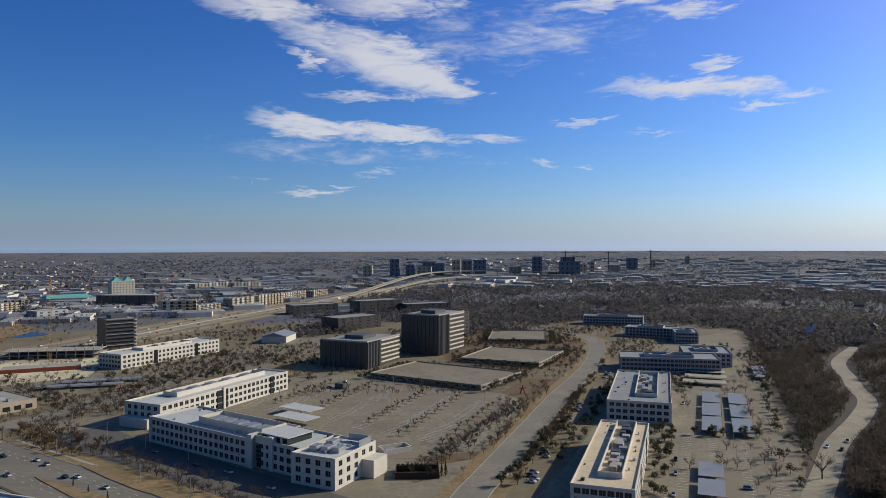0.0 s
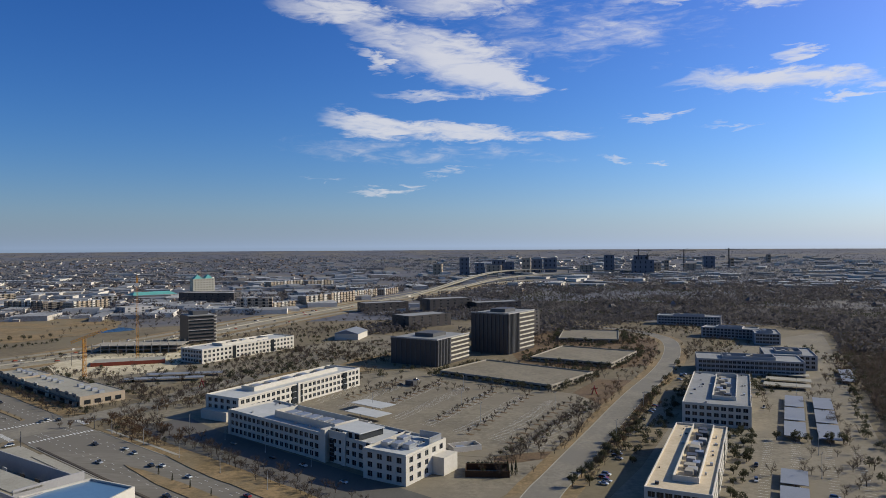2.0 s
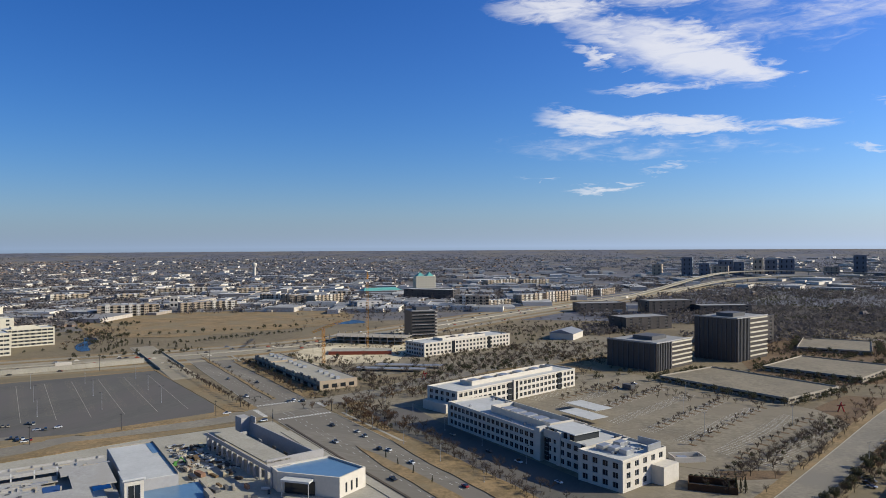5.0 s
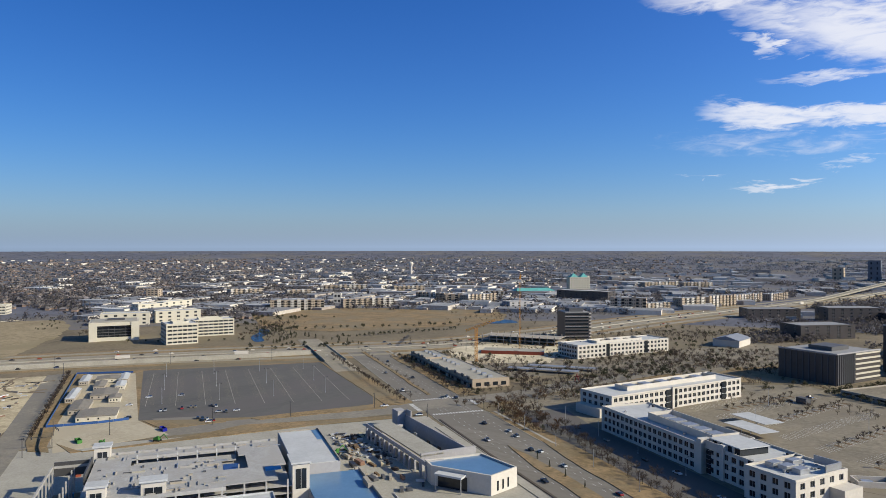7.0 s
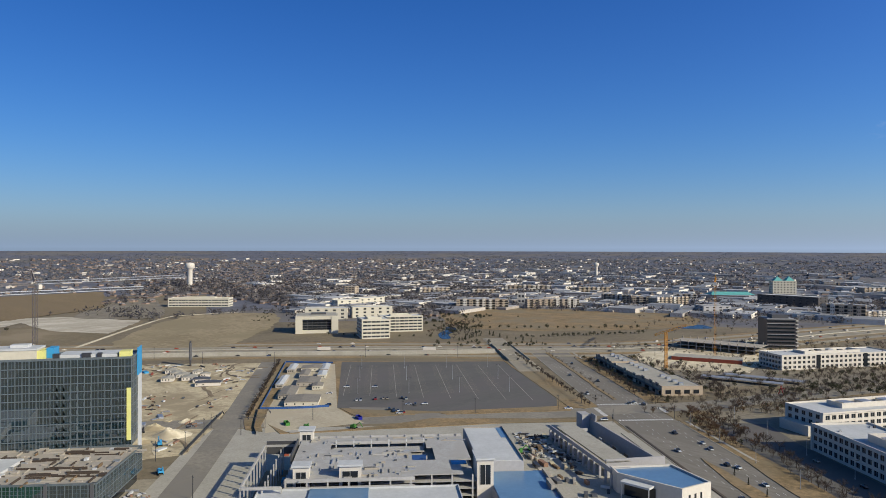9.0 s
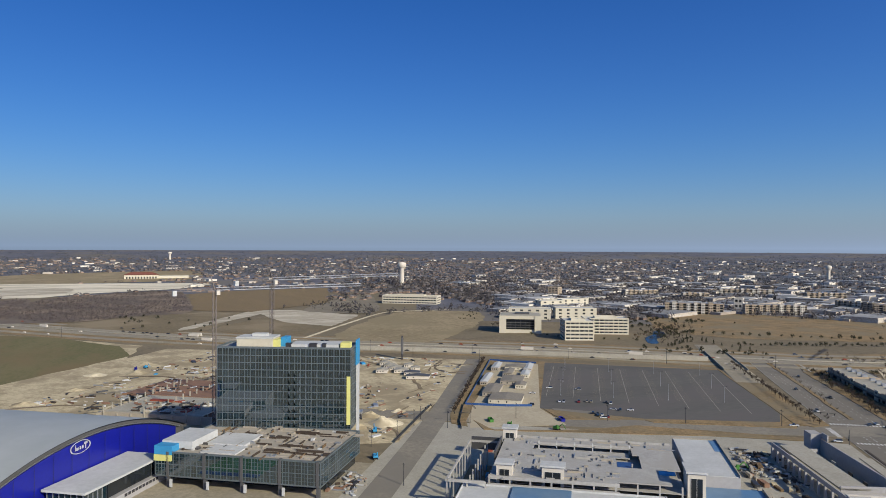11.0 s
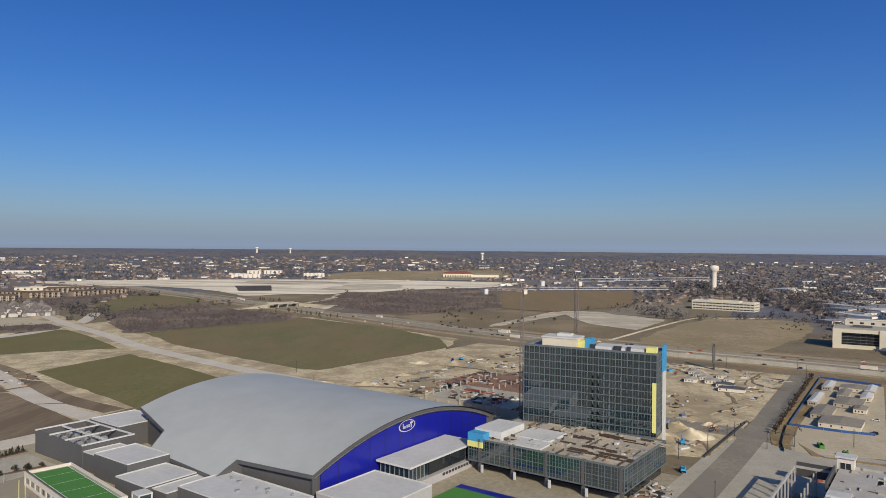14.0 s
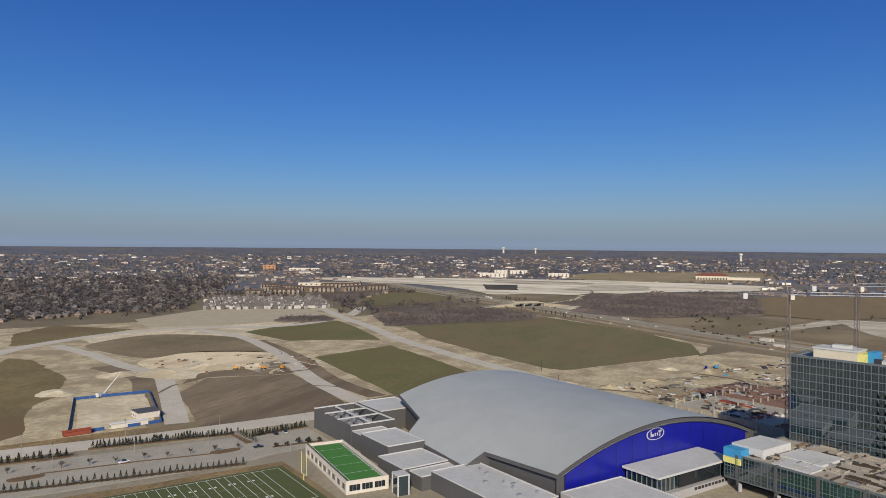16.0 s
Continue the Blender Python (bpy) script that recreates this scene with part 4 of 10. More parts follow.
BRUSH = [[(-896, -414), (-928, -454), (-1145, -571), (-1230, -520), (-1266, -464), (-1233, -398), (-1151, -270), (-1061, -262), (-962, -361)],
         [(-1235, -235), (-1415, -228), (-1690, -188), (-1805, -83), (-1880, 50), (-1750, 90), (-1310, 80), (-1253, -10), (-1185, -80), (-1190, -180)],
         [(-1640, -277), (-1700, -221), (-1411, -197), (-1333, -306), (-1504, -270)],
         [(-1404, -850), (-1580, -770), (-1450, -720), (-1330, -700), (-1238, -660), (-1290, -800)],
         [(-930, -630), (-978, -580), (-925, -535), (-870, -586)], [(-1290, -470), (-1190, -590), (-1230, -540), (-1330, -500)]]
for k, pts in enumerate(BRUSH):
    far_sheet("brush_floor", pts, M["brush_soil"], 0.5 + 0.05 * k, "dark leaf litter under the winter brush", "ground", 8.0)

# ---- offices along the avenue ----
def office_front():
    o = thing("office_building", at(-3, 0), "long white three-storey office with white roof and rows of dark windows", "office building")
    block(o, 91, 34, 3, 4.5, 0.6, M["white_wall"], M["white_roof"], bays=(20, 0, 0, 7), win=(3.1, 2.8), parapet=1.1, sill=0.9)
    block(o, 33, 30, 3, 4.5, 0.6, M["white_wall"], M["white_roof"], x=91.01, y=2.5, bays=(6, 0, 0, 0), win=(3.1, 2.8), parapet=1.1, sill=0.9)
    part("entrance_tower", boxes((87.4, 91, -0.8, 6, 0, 17.5), (101, 104, 1.8, 6, 0, 17.5), (91.01, 100.99, 1.9, 2.3, 13, 17.2)), M["white_wall"], o)
    part("screen_wall", boxes((34, 88, 9, 9.4, 14, 18), (34, 88, 26, 26.4, 14, 18), (34, 34.4, 9.4, 26, 14, 18), (87.6, 88, 9.4, 26, 14, 18)), M["white_wall"], o)
    for x in (38, 47, 57, 67, 77):
        roof_unit(o, x, 13, 14.1, 7, 8, 2.6)
    # glazed stairs, terrace room and portico
    for x0, x1, y in ((91.4, 94.6, 2.2), (119.6, 122.9, 2.2)):
        bay = part("glass_bay", boxes((x0, x1, y, y + 0.29, 0.6, 14.8)), M["glass"], o, "tall dark glazed stair bay")
        for z in (3.2, 5.4, 7.7, 9.9, 12.2):
            part("glazing_bar", boxes((x0, x1, y - 0.08, y - 0.001, z, z + 0.16)), M["frame"], bay)
    room = part("terrace_room", boxes((92, 112, 4.6, 22, 14.2, 17.6)), M["glass"], o, "glazed terrace room on the roof")
    part("room_roof", boxes((91.4, 112.8, 4.1, 22.6, 17.61, 18.1)), M["white_roof"], room)
    for x in (92, 97, 102, 107):
        part("room_pier", boxes((x, x + 1.6, 4.3, 4.59, 14.2, 17.6)), M["white_wall"], room)
    for x in (-0.35, 85.6):
        part("corner_pier", boxes((x, x + 1.6, -0.5, -0.01, 0, 15.4)), M["white_wall"], o)
    part("cornice", boxes((-0.3, 87.3, -0.35, -0.01, 14.0, 14.5)), M["white_wall"], o)
    part("sill_band", boxes((0, 87.3, -0.14, -0.01, 4.9, 5.3)), M["white_wall"], o)
    part("sill_band", boxes((0, 87.3, -0.14, -0.01, 9.4, 9.8)), M["white_wall"], o)
    part("portico", boxes((-12, -0.4, 10, 24, 4.6, 6.0), (-11.6, -10.4, 10.4, 11.6, 0, 4.59), (-11.6, -10.4, 22.4, 23.6, 0, 4.59), (-6, -0.4, 11, 23, 0, 4.59)), M["white_wall"], o, "low white entrance portico")
    rng = random.Random(3)
    for k in range(22):
        x, y = rng.uniform(4, 118), rng.choice([rng.uniform(3, 7.5), rng.uniform(27.5, 31)])
        part("roof_vent", boxes((x, x + rng.uniform(0.5, 1.8), y, y + rng.uniform(0.5, 1.4), 14.1, 14.5 + rng.random())), M[rng.choice(["metal", "grey_wall", "dark_metal"])], o)


def office_end():
    """The turned end wing of the front office."""
    o = thing("office_wing", at(121.5, -4.5, 0, 8), "white three-storey end wing of the long office", "office building")
    block(o, 26, 36, 3, 4.5, 0.6, M["white_wall"], M["white_roof"], bays=(4, 5, 0, 0), win=(3.1, 2.8), parapet=1.1, sill=0.9)
    part("side_wing", boxes((26.01, 33, 23, 36, 0, 9.0)), M["white_wall"], o)
    part("cornice", boxes((-0.2, 26.3, -0.35, -0.01, 14.0, 14.5)), M["white_wall"], o)
    part("cornice", boxes((26.01, 26.35, -0.3, 22.9, 14.0, 14.5)), M["white_wall"], o)
    for x, y in ((4, 9), (10, 10), (16, 11), (6, 20)):
        roof_unit(o, x, y, 14.1, 4.4, 6.5, 2.2, M["metal"])
    part("duct", boxes((8.5, 9.7, 15, 29, 14.1, 15.3)), M["metal"], o)
    part("louvre_screen", boxes((24.6, 25.1, 22, 33, 14.6, 18.2), (12, 24.59, 32.4, 32.9, 14.6, 18.2)), M["metal"], o, "grey louvred roof screen")
    rng = random.Random(6)
    for k in range(10):
        x, y = rng.uniform(2, 22), rng.uniform(2, 32)
        part("roof_vent", boxes((x, x + rng.uniform(0.5, 1.4), y, y + rng.uniform(0.5, 1.2), 14.1, 14.5 + rng.random())), M[rng.choice(["metal", "grey_wall", "dark_metal"])], o)


def office_back():
    o = thing("office_building", at(-57, 16.5, 0, 10.5), "long white three-storey office with white roof and rows of dark windows", "office building")
    block(o, 31, 134, 3, 4.4, 0.6, M["white_wall"], M["white_roof"], bays=(5, 27, 0, 0), win=(3.2, 2.7), parapet=1.0, sill=0.9)
    part("screen_wall", boxes((8, 8.4, 25, 118, 13.7, 17), (20, 20.4, 25, 118, 13.7, 17), (8.4, 20, 25, 25.4, 13.7, 17), (8.4, 20, 117.6, 118, 13.7, 17)), M["white_wall"], o)
    for y in (30, 45, 62, 80, 100):
        roof_unit(o, 10, y, 13.8, 7, 8, 2.4)
    for y0, y1 in ((52, 57), (60, 63), (111, 116)):
        bay = part("glass_bay", boxes((31.01, 31.35, y0, y1, 0.6, 14.0)), M["glass"], o, "tall dark glazed stair bay")
        for z in (4.8, 9.2):
            part("glazing_bar", boxes((31.36, 31.44, y0, y1, z, z + 0.3)), M["frame"], bay)
    part("pier", boxes((31.01, 32.2, 57.4, 59.6, 0, 15.4)), M["white_wall"], o)
    part("cornice", boxes((31.01, 31.4, 0, 133, 13.9, 14.4)), M["white_wall"], o)
    part("end_bay", boxes((3, 27, -7, -0.01, 0, 6.2)), M["white_wall"], o, "low white entrance wing")


def office_plain(x, y, turn, lx, ly, floors, fh, bays, wall, roof, label, win=(3.0, 2.5), units=3, screen=True, well=(0.25, 0.75, 0.25, 0.75), **kw):
    o = thing("office_building", pose(x, y, 0, 0, 0, turn), label, "office building")
    h = block(o, lx, ly, floors, fh, 0.6, wall, roof, bays=bays, win=win, **kw)
    rng = random.Random(int(x * 7 + y))
    if screen:
        a, b, c, d = lx * well[0], lx * well[1], ly * well[2], ly * well[3]
        part("screen_wall", boxes((a, b, c, c + 0.4, h, h + 2.6), (a, b, d - 0.4, d, h, h + 2.6), (a, a + 0.4, c + 0.4, d - 0.4, h, h + 2.6), (b - 0.4, b, c + 0.4, d - 0.4, h, h + 2.6)), wall, o)
    if wall.name == "white_precast_panel" and lx < 45:
        for y0 in (ly * 0.3, ly * 0.72):
            part("glass_bay", boxes((-0.3, -0.01, y0, y0 + 4.5, 0.6, h + 0.2)), M["glass"], o, "tall dark glazed stair bay")
            part("glass_bay", boxes((lx + 0.01, lx + 0.3, y0, y0 + 4.5, 0.6, h + 0.2)), M["glass"], o, "tall dark glazed stair bay")
        for k in range(14):
            a, b = rng.choice([rng.uniform(1.5, lx * well[0] - 2), rng.uniform(lx * well[1] + 1, lx - 3)]), rng.uniform(3, ly - 4)
            part("roof_vent", boxes((a, a + rng.uniform(0.5, 2), b, b + rng.uniform(0.5, 2), h - 0.01, h + rng.uniform(0.4, 1.2))), M[rng.choice(["metal", "grey_wall", "dark_metal"])], o)
    for i in range(units):
        roof_unit(o, lx * (well[0] + 0.04 + (well[1] - well[0] - 0.22) * rng.random()), ly * (well[2] + 0.04 + (well[3] - well[2] - 0.14) * (i + 0.6 * rng.random()) / units), h + 0.01 * i, 3 + 2 * rng.random(), 4 + 2 * rng.random(), 1.6 + rng.random(), M[rng.choice(["metal", "grey_wall", "dark_wall", "haybrick"])])
    return o


office_front()
office_end()
office_back()
W = "white three-storey office with a flat white roof"
office_plain(-333, 678, -26.4, 32, 127, 3, 4.3, (7, 24, 0, 0), M["white_wall"], M["white_roof"], "long white office with dark window rows beyond the street", units=4)
office_plain(54, 300, -19.0, 27, 117, 3, 4.2, (7, 24, 0, 24), M["white_wall"], M["tan_roof"], "grey-white office with a stained tan roof and many roof units", units=14, well=(0.36, 0.76, 0.13, 0.96))
office_plain(108, 465, -17.5, 41, 118, 3, 4.2, (9, 0, 0, 24), M["white_wall"], M["grey_roof"], "grey-white office with a pale grey roof", units=10, well=(0.42, 0.78, 0.16, 0.9))
office_plain(164, 650, -12, 88, 40, 3, 3.9, (24, 0, 0, 9), M["grey_wall"], M["grey_roof"], "pale grey office with long window rows", units=5)
office_plain(232, 678, -14, 44, 54, 3, 3.9, (9, 0, 0, 16), M["grey_wall"], M["grey_roof"], "pale grey office wing with a pale roof", units=3)
office_plain(276, 838, -14, 27, 46, 3, 3.9, (7, 0, 0, 10), M["grey_wall"], M["grey_roof"], "pale grey office block among trees", units=2)
office_plain(234, 906, -28, 62, 30, 3, 3.6, (14, 0, 0, 7), M["grey_wall"], M["grey_roof"], "long pale grey office behind the trees", units=2)
office_plain(208, 1045, -17, 86, 30, 3, 3.9, (20, 0, 0, 8), M["grey_wall"], M["grey_roof"], "low grey office at the wood's edge", units=2)
# dark office towers
DECKS = ((-65, 622, -32, 112, 74), (17, 706, -25, 82, 88), (54, 850, -8, 70, 92))
for x, y, turn, lx, ly in DECKS:
    o = thing("parking_deck", pose(x, y, 0, 0, 0, turn), "low concrete parking deck with a sunlit empty top", "parking deck")
    # black panes in the open bays stand in for the deck's shaded inside
    block(o, lx, ly, 1, 2.9, 0.6, M["haybrick"], M["old_concrete"], bays=(lx // 9, ly // 9, lx // 9, ly // 9), win=(7.2, 1.5), sill=0.9, glass=M["rubber"], frame_mat=M["haybrick"], cols=1)

# ---- beige offices beyond the tollway ----
office_plain(-740, 481, 66, 36, 40, 5, 4.6, (6, 6, 0, 6), M["beige_wall"], M["white_roof"], "cream five-storey office with square windows", units=1, win=(5.6, 2.2), cols=4)
office_plain(-784, 540, 64, 58, 30, 5, 4.0, (9, 5, 0, 5), M["beige_wall"], M["white_roof"], "long cream office with window rows", units=1, win=(5.6, 2.2), cols=4)
office_plain(-1363, 449, 53, 114, 34, 3, 5.0, (18, 5, 0, 5), M["beige_wall"], M["beige_wall"], "long cream three-storey office by a field", units=1, win=(5.6, 2.2), cols=4)




# ---- hotel under construction ----
def lattice(bm, p, q, side, r, steps, mi=0):
    """A square truss from p to q with diagonal braces."""
    p, q = Vector(p), Vector(q)
    w = (q - p).normalized()
    s = (Vector((0, 0, 1)) if abs(w.z) < 0.9 else Vector((1, 0, 0))).cross(w).normalized()
    t = w.cross(s)
    cs = [(s * i + t * j) * (side / 2) for i, j in ((-1, -1), (1, -1), (1, 1), (-1, 1))]
    for c in cs:
        tube(bm, p + c, q + c, r, n=4, mi=mi)
    for k in range(steps):
        a, b = p.lerp(q, k / steps), p.lerp(q, (k + 1) / steps)
        for i in range(4):
            j = (i + 1) % 4
            u, v = (i, j) if k % 2 else (j, i)
            tube(bm, a + cs[u], b + cs[v], r * 0.6, n=3, mi=mi)


def hotel():
    o = thing("hotel_podium", at(0, 0), "broad glass hotel podium on columns with a cluttered bare roof", "hotel")
    # podium: columns, glass storeys and a bare slab roof
    block(o, 56, 84, 2, 5.4, 0.4, M["mullion"], M["haybrick"], x=20, y=-446, z0=5.2, bays=(18, 27, 18, 0), win=(2.96, 5.2), sill=0.12, inset=0.08, margin=0.3, parapet=0.7,
          glass=M["teal_glass"], frame_mat=M["mullion"], cols=2, rows=3, names=("podium_wall", "podium_roof"))
    part("soffit", boxes((20.5, 75.5, -445.5, -362.5, 4.9, 5.19)), M["grey_wall"], o)
    part("ground_floor", boxes((22, 64, -444, -364, 0.1, 4.89)), M["glass"], o, "dark glazed ground floor set back behind columns")
    for b in (-440, -421, -402, -383, -364.5):
        part("column", boxes((74.0, 75.6, b, b + 1.6, 0.1, 5.0), (74.1, 76.4, b + 0.1, b + 1.4, 5.2, 17.0)), M["charcoal"], o)
    for b in (-437.5, -418.5, -399.5, -380.5):
        part("pylon_sign", boxes((76.8, 77.3, b, b + 1.3, 0.6, 4.4)), M["white_roof"], o, "white pylon panel beside a column")
    # podium roof: white sheets, blue and yellow wraps, formwork
    part("podium_head", boxes((46, 70, -446, -430, 17.0, 20.6)), M["white_roof"], o, "white sheeted roof head")
    part("podium_head", boxes((62, 76.2, -446.3, -437, 15.5, 19.6)), M["blue_wrap"], o, "blue wrapped parapet corner")
    part("podium_head", boxes((70, 76.4, -446.4, -437.2, 12.5, 15.4)), M["yellow"], o, "yellow sheathing boards")
    rng = random.Random(4)
    for k in range(170):
        a, b = rng.uniform(22, 72), rng.uniform(-436, -365)
        if k % 3 == 0:
            part("formwork", boxes((a, a + rng.uniform(1, 9), b, b + rng.uniform(0.2, 0.6), 16.4, 16.5 + rng.uniform(0.3, 1.2))), M[rng.choice(["haybrick", "dark_wall", "bark", "mulch"])], o)
        elif k % 3 == 1:
            part("formwork", boxes((a, a + rng.uniform(0.2, 0.6), b, b + rng.uniform(4, 14), 16.4, 16.5 + rng.uniform(0.3, 1.2))), M["haybrick" if k % 2 else "bark"], o)
        else:
            part("pallet", boxes((a, a + rng.uniform(0.8, 3), b, b + rng.uniform(0.8, 3), 16.4, 16.6 + rng.uniform(0.2, 1.0))), M[rng.choice(["white_roof", "haybrick", "metal", "bark", "dark_wall"])], o)
    part("membrane", boxes((40, 60, -428, -408, 16.4, 17.6), (60, 73, -424, -406, 16.4, 17.1)), M["white_roof"], o, "white membrane sheets on the podium")


def hotel_tower():
    o = thing("hotel_tower", at(17, -368, 0, 8.0) @ pose(-20, 368, 0), "teal glass hotel tower under construction on a broad glass podium", "hotel")
    block(o, 22, 74, 11, 3.9, 0.3, M["mullion"], M["grey_roof"], x=-2, y=-442, z0=16.4, bays=(6, 24, 6, 0), win=(2.94, 3.68), sill=0.12, inset=0.08, margin=0.25, parapet=0.9,
          glass=M["teal_glass"], frame_mat=M["mullion"], cols=2, rows=1, names=("tower_wall", "tower_roof"))
    fin = bpy.data.meshes.new("partition")
    bm = bmesh.new()
    v = [bm.verts.new(c) for c in ((0, 0, 0), (0, 1.0, 0), (0, 0.8, 0.9), (0, 0.25, 2.1), (0, 0, 2.3))]
    bm.faces.new(v)
    bmesh.ops.solidify(bm, geom=bm.faces[:], thickness=0.05)
    bm.to_mesh(fin)
    bm.free()
    fin.materials.append(M["mullion"])
    for f in range(8):
        for k in range(12):
            piece("partition", fin, o, m=pose(20.07, -405.5 + k * 3.06, 16.9 + 0.3 + f * 3.9))
    for f in range(1, 11):
        part("slab_edge", boxes((20.01, 20.12, -441.8, -368.2, 16.5 + f * 3.9, 16.8 + f * 3.9)), M["mullion"], o)
    part("core_wall", boxes((-2.4, 6, -367.95, -367.5, 2.5, 49)), M["white_roof"], o, "white wrapped end wall")
    part("core_wall", boxes((-2.4, 7.5, -367.95, -367.4, 49.01, 63)), M["blue_wrap"], o, "blue wrapped head of the end wall")
    part("sheathing", boxes((20.05, 20.35, -370.4, -368.4, 19, 45)), M["yellow"], o, "yellow sheathing boards")
    part("sheathing", boxes((13, 19.5, -374, -369, 59.8, 63)), M["yellow"], o, "yellow sheathing boards")
    part("penthouse", boxes((4, 17, -432, -412, 59.6, 64.4)), M["beige_wall"], o, "cream plant room on the roof")
    part("penthouse_roof", boxes((3.6, 17.4, -432.4, -411.6, 64.41, 65.2), (7, 12, -425, -417, 65.2, 66.6)), M["white_roof"], o)
    part("penthouse_end", boxes((5, 16, -411.9, -409, 59.6, 63.8)), M["yellow"], o, "yellow sheathing boards")
    part("penthouse_end", boxes((3.5, 12, -408.9, -405.5, 59.6, 64.6)), M["blue_wrap"], o, "blue wrapped stair head")
    part("membrane", boxes((5, 19, -402, -375, 59.6, 61.9)), M["white_roof"], o, "white membrane over roof plant")
    for b, w in ((-404, 3), (-391, 4), (-384, 2)):
        part("roof_unit", boxes((17.5, 19.8, b, b + w, 60, 62.6)), M["dark_metal"], o)


hotel_tower()
hotel()


# ---- arena ----
def vault(a):
    return 29.4 - 15.2 * abs((a - 90) / 75.0) ** 2


def arena():
    o = thing("arena", at(0, 0), "silver vaulted sports arena with a royal blue gable front", "arena")
    n = 44
    spans = [(-469, 163), (-517, 166), (-517.3, 178), (-576, 174.5), (-584, 161), (-627, 149)]
    bm = bmesh.new()
    rows = []
    for b, a1 in spans:
        rows.append([bm.verts.new((12 + (a1 - 12) * i / n, b, vault(12 + (a1 - 12) * i / n))) for i in range(n + 1)])
    for p, q in zip(rows, rows[1:]):
        for i in range(n):
            bm.faces.new((p[i], q[i], q[i + 1], p[i + 1])).smooth = True
    bmesh.ops.recalc_face_normals(bm, faces=bm.faces[:])
    if sum(f.normal.z for f in bm.faces) < 0:
        bmesh.ops.reverse_faces(bm, faces=bm.faces[:])
    part("roof", bm, M["silver_roof"], o)

    def skirt(pts, drop, name, mt, inset=0.0):
        bm = bmesh.new()
        for (a0, b0), (a1, b1) in zip(pts, pts[1:]):
            k = max(1, int(abs(a1 - a0) / 4))
            for j in range(k):
                s, t = j / k, (j + 1) / k
                c = [(a0 + (a1 - a0) * u, b0 + (b1 - b0) * u) for u in (s, t)]
                z = [vault(x) - inset for x, y in c]
                lo = [max(0.0, v - drop) for v in z]
                bm.faces.new([bm.verts.new(v) for v in ((*c[0], lo[0]), (*c[1], lo[1]), (*c[1], z[1] - 0.02), (*c[0], z[0] - 0.02))])
        bmesh.ops.remove_doubles(bm, verts=bm.verts[:], dist=0.01)
        bmesh.ops.solidify(bm, geom=bm.faces[:], thickness=0.5)
        bmesh.ops.recalc_face_normals(bm, faces=bm.faces[:])
        part(name, bm, mt, o)
    edge = [(163, -469), (166, -517), (178, -517.3), (174.5, -576), (161, -584), (149, -627), (12, -627), (12, -469)]
    skirt(edge, 1.7, "fascia", M["charcoal"])
    skirt([(160.5, -470.5), (163.5, -516.5), (174.5, -517), (171.5, -574.5), (158.5, -582), (147, -624), (14, -624), (14, -470.5)], 60, "wall", M["charcoal"], 1.2)
    # gable: grey arched band, blue glass front
    def arch(a0, a1, drop, foot, b, thick, mt, name, label=""):
        bm = bmesh.new()
        pts = [(a0, foot)] + [(a0 + (a1 - a0) * i / n, vault(a0 + (a1 - a0) * i / n) - drop) for i in range(n + 1)] + [(a1, foot)]
        prism(bm, pts, 0, thick)
        bmesh.ops.rotate(bm, verts=bm.verts[:], matrix=Matrix.Rotation(radians(90), 3, "X"))
        bmesh.ops.translate(bm, verts=bm.verts[:], vec=(0, b, 0))
        bmesh.ops.recalc_face_normals(bm, faces=bm.faces[:])
        return part(name, bm, mt, o, label)
    arch(13, 162.5, 0.3, 0, -469.8, 0.7, M["charcoal"], "gable_wall")
    front = arch(22, 158, 2.9, 4.0, -469.2, 0.5, M["blue_panel"], "blue_front", "glossy royal blue gable panel")
    for i in range(1, 12):
        a = 26 + i * 11
        bm = boxes((a, a + 0.12, -469.18, -469.1, 5, vault(a) - 3.4))
        part("panel_joint", bm, M["dark_metal"], front)
    bm = bmesh.new()
    for i in range(n):
        a0, a1 = 18 + (162 - 18) * i / n, 18 + (162 - 18) * (i + 1) / n
        v = [bm.verts.new(c) for c in ((a0, -469.1, vault(a0) - 2.5), (a1, -469.1, vault(a1) - 2.5), (a1, -469.1, vault(a1) - 1.9), (a0, -469.1, vault(a0) - 1.9))]
        bm.faces.new(v)
    bmesh.ops.solidify(bm, geom=bm.faces[:], thickness=0.5)
    part("arch_trim", bm, M["metal"], o, "pale metal arch trim")
    # sign: white ring with white bars inside
    bm = bmesh.new()
    k = 40
    for r0, r1 in ((0.84, 0.95),):
        for i in range(k):
            c = [(r * 7.0 * math.cos(2 * math.pi * j / k), r * 3.1 * math.sin(2 * math.pi * j / k)) for j, r in ((i, r0), (i + 1, r0), (i + 1, r1), (i, r1))]
            bm.faces.new([bm.verts.new((98 - x, -468.9, 23.6 + z)) for x, z in c])
    for x0, x1, z0, z1 in ((2.2, 4.6, 0.5, 1.5), (2.9, 3.7, -1.5, 0.5), (1.0, 2.0, -1.1, 0.4), (-0.6, 0.4, -1.1, 0.4), (-3.6, -1.2, -1.2, 0.1), (-3.6, -2.9, 0.1, 1.6)):
        bm.faces.new([bm.verts.new((98 - x, -468.9, 23.6 + z)) for x, z in ((x0, z0), (x1, z0), (x1, z1), (x0, z1))])
    bmesh.ops.solidify(bm, geom=bm.faces[:], thickness=0.15)
    part("sign", bm, M["line"], front, "white oval ring sign with plain strokes")
    # entrance pavilion
    part("pavilion_roof", boxes((65, 122, -468.7, -447.5, 11.2, 12.2)), M["white_roof"], o, "pale flat pavilion roof")
    part("pavilion_glass", boxes((67, 120, -468, -450, 4.0, 11.19)), M["teal_glass"], o)
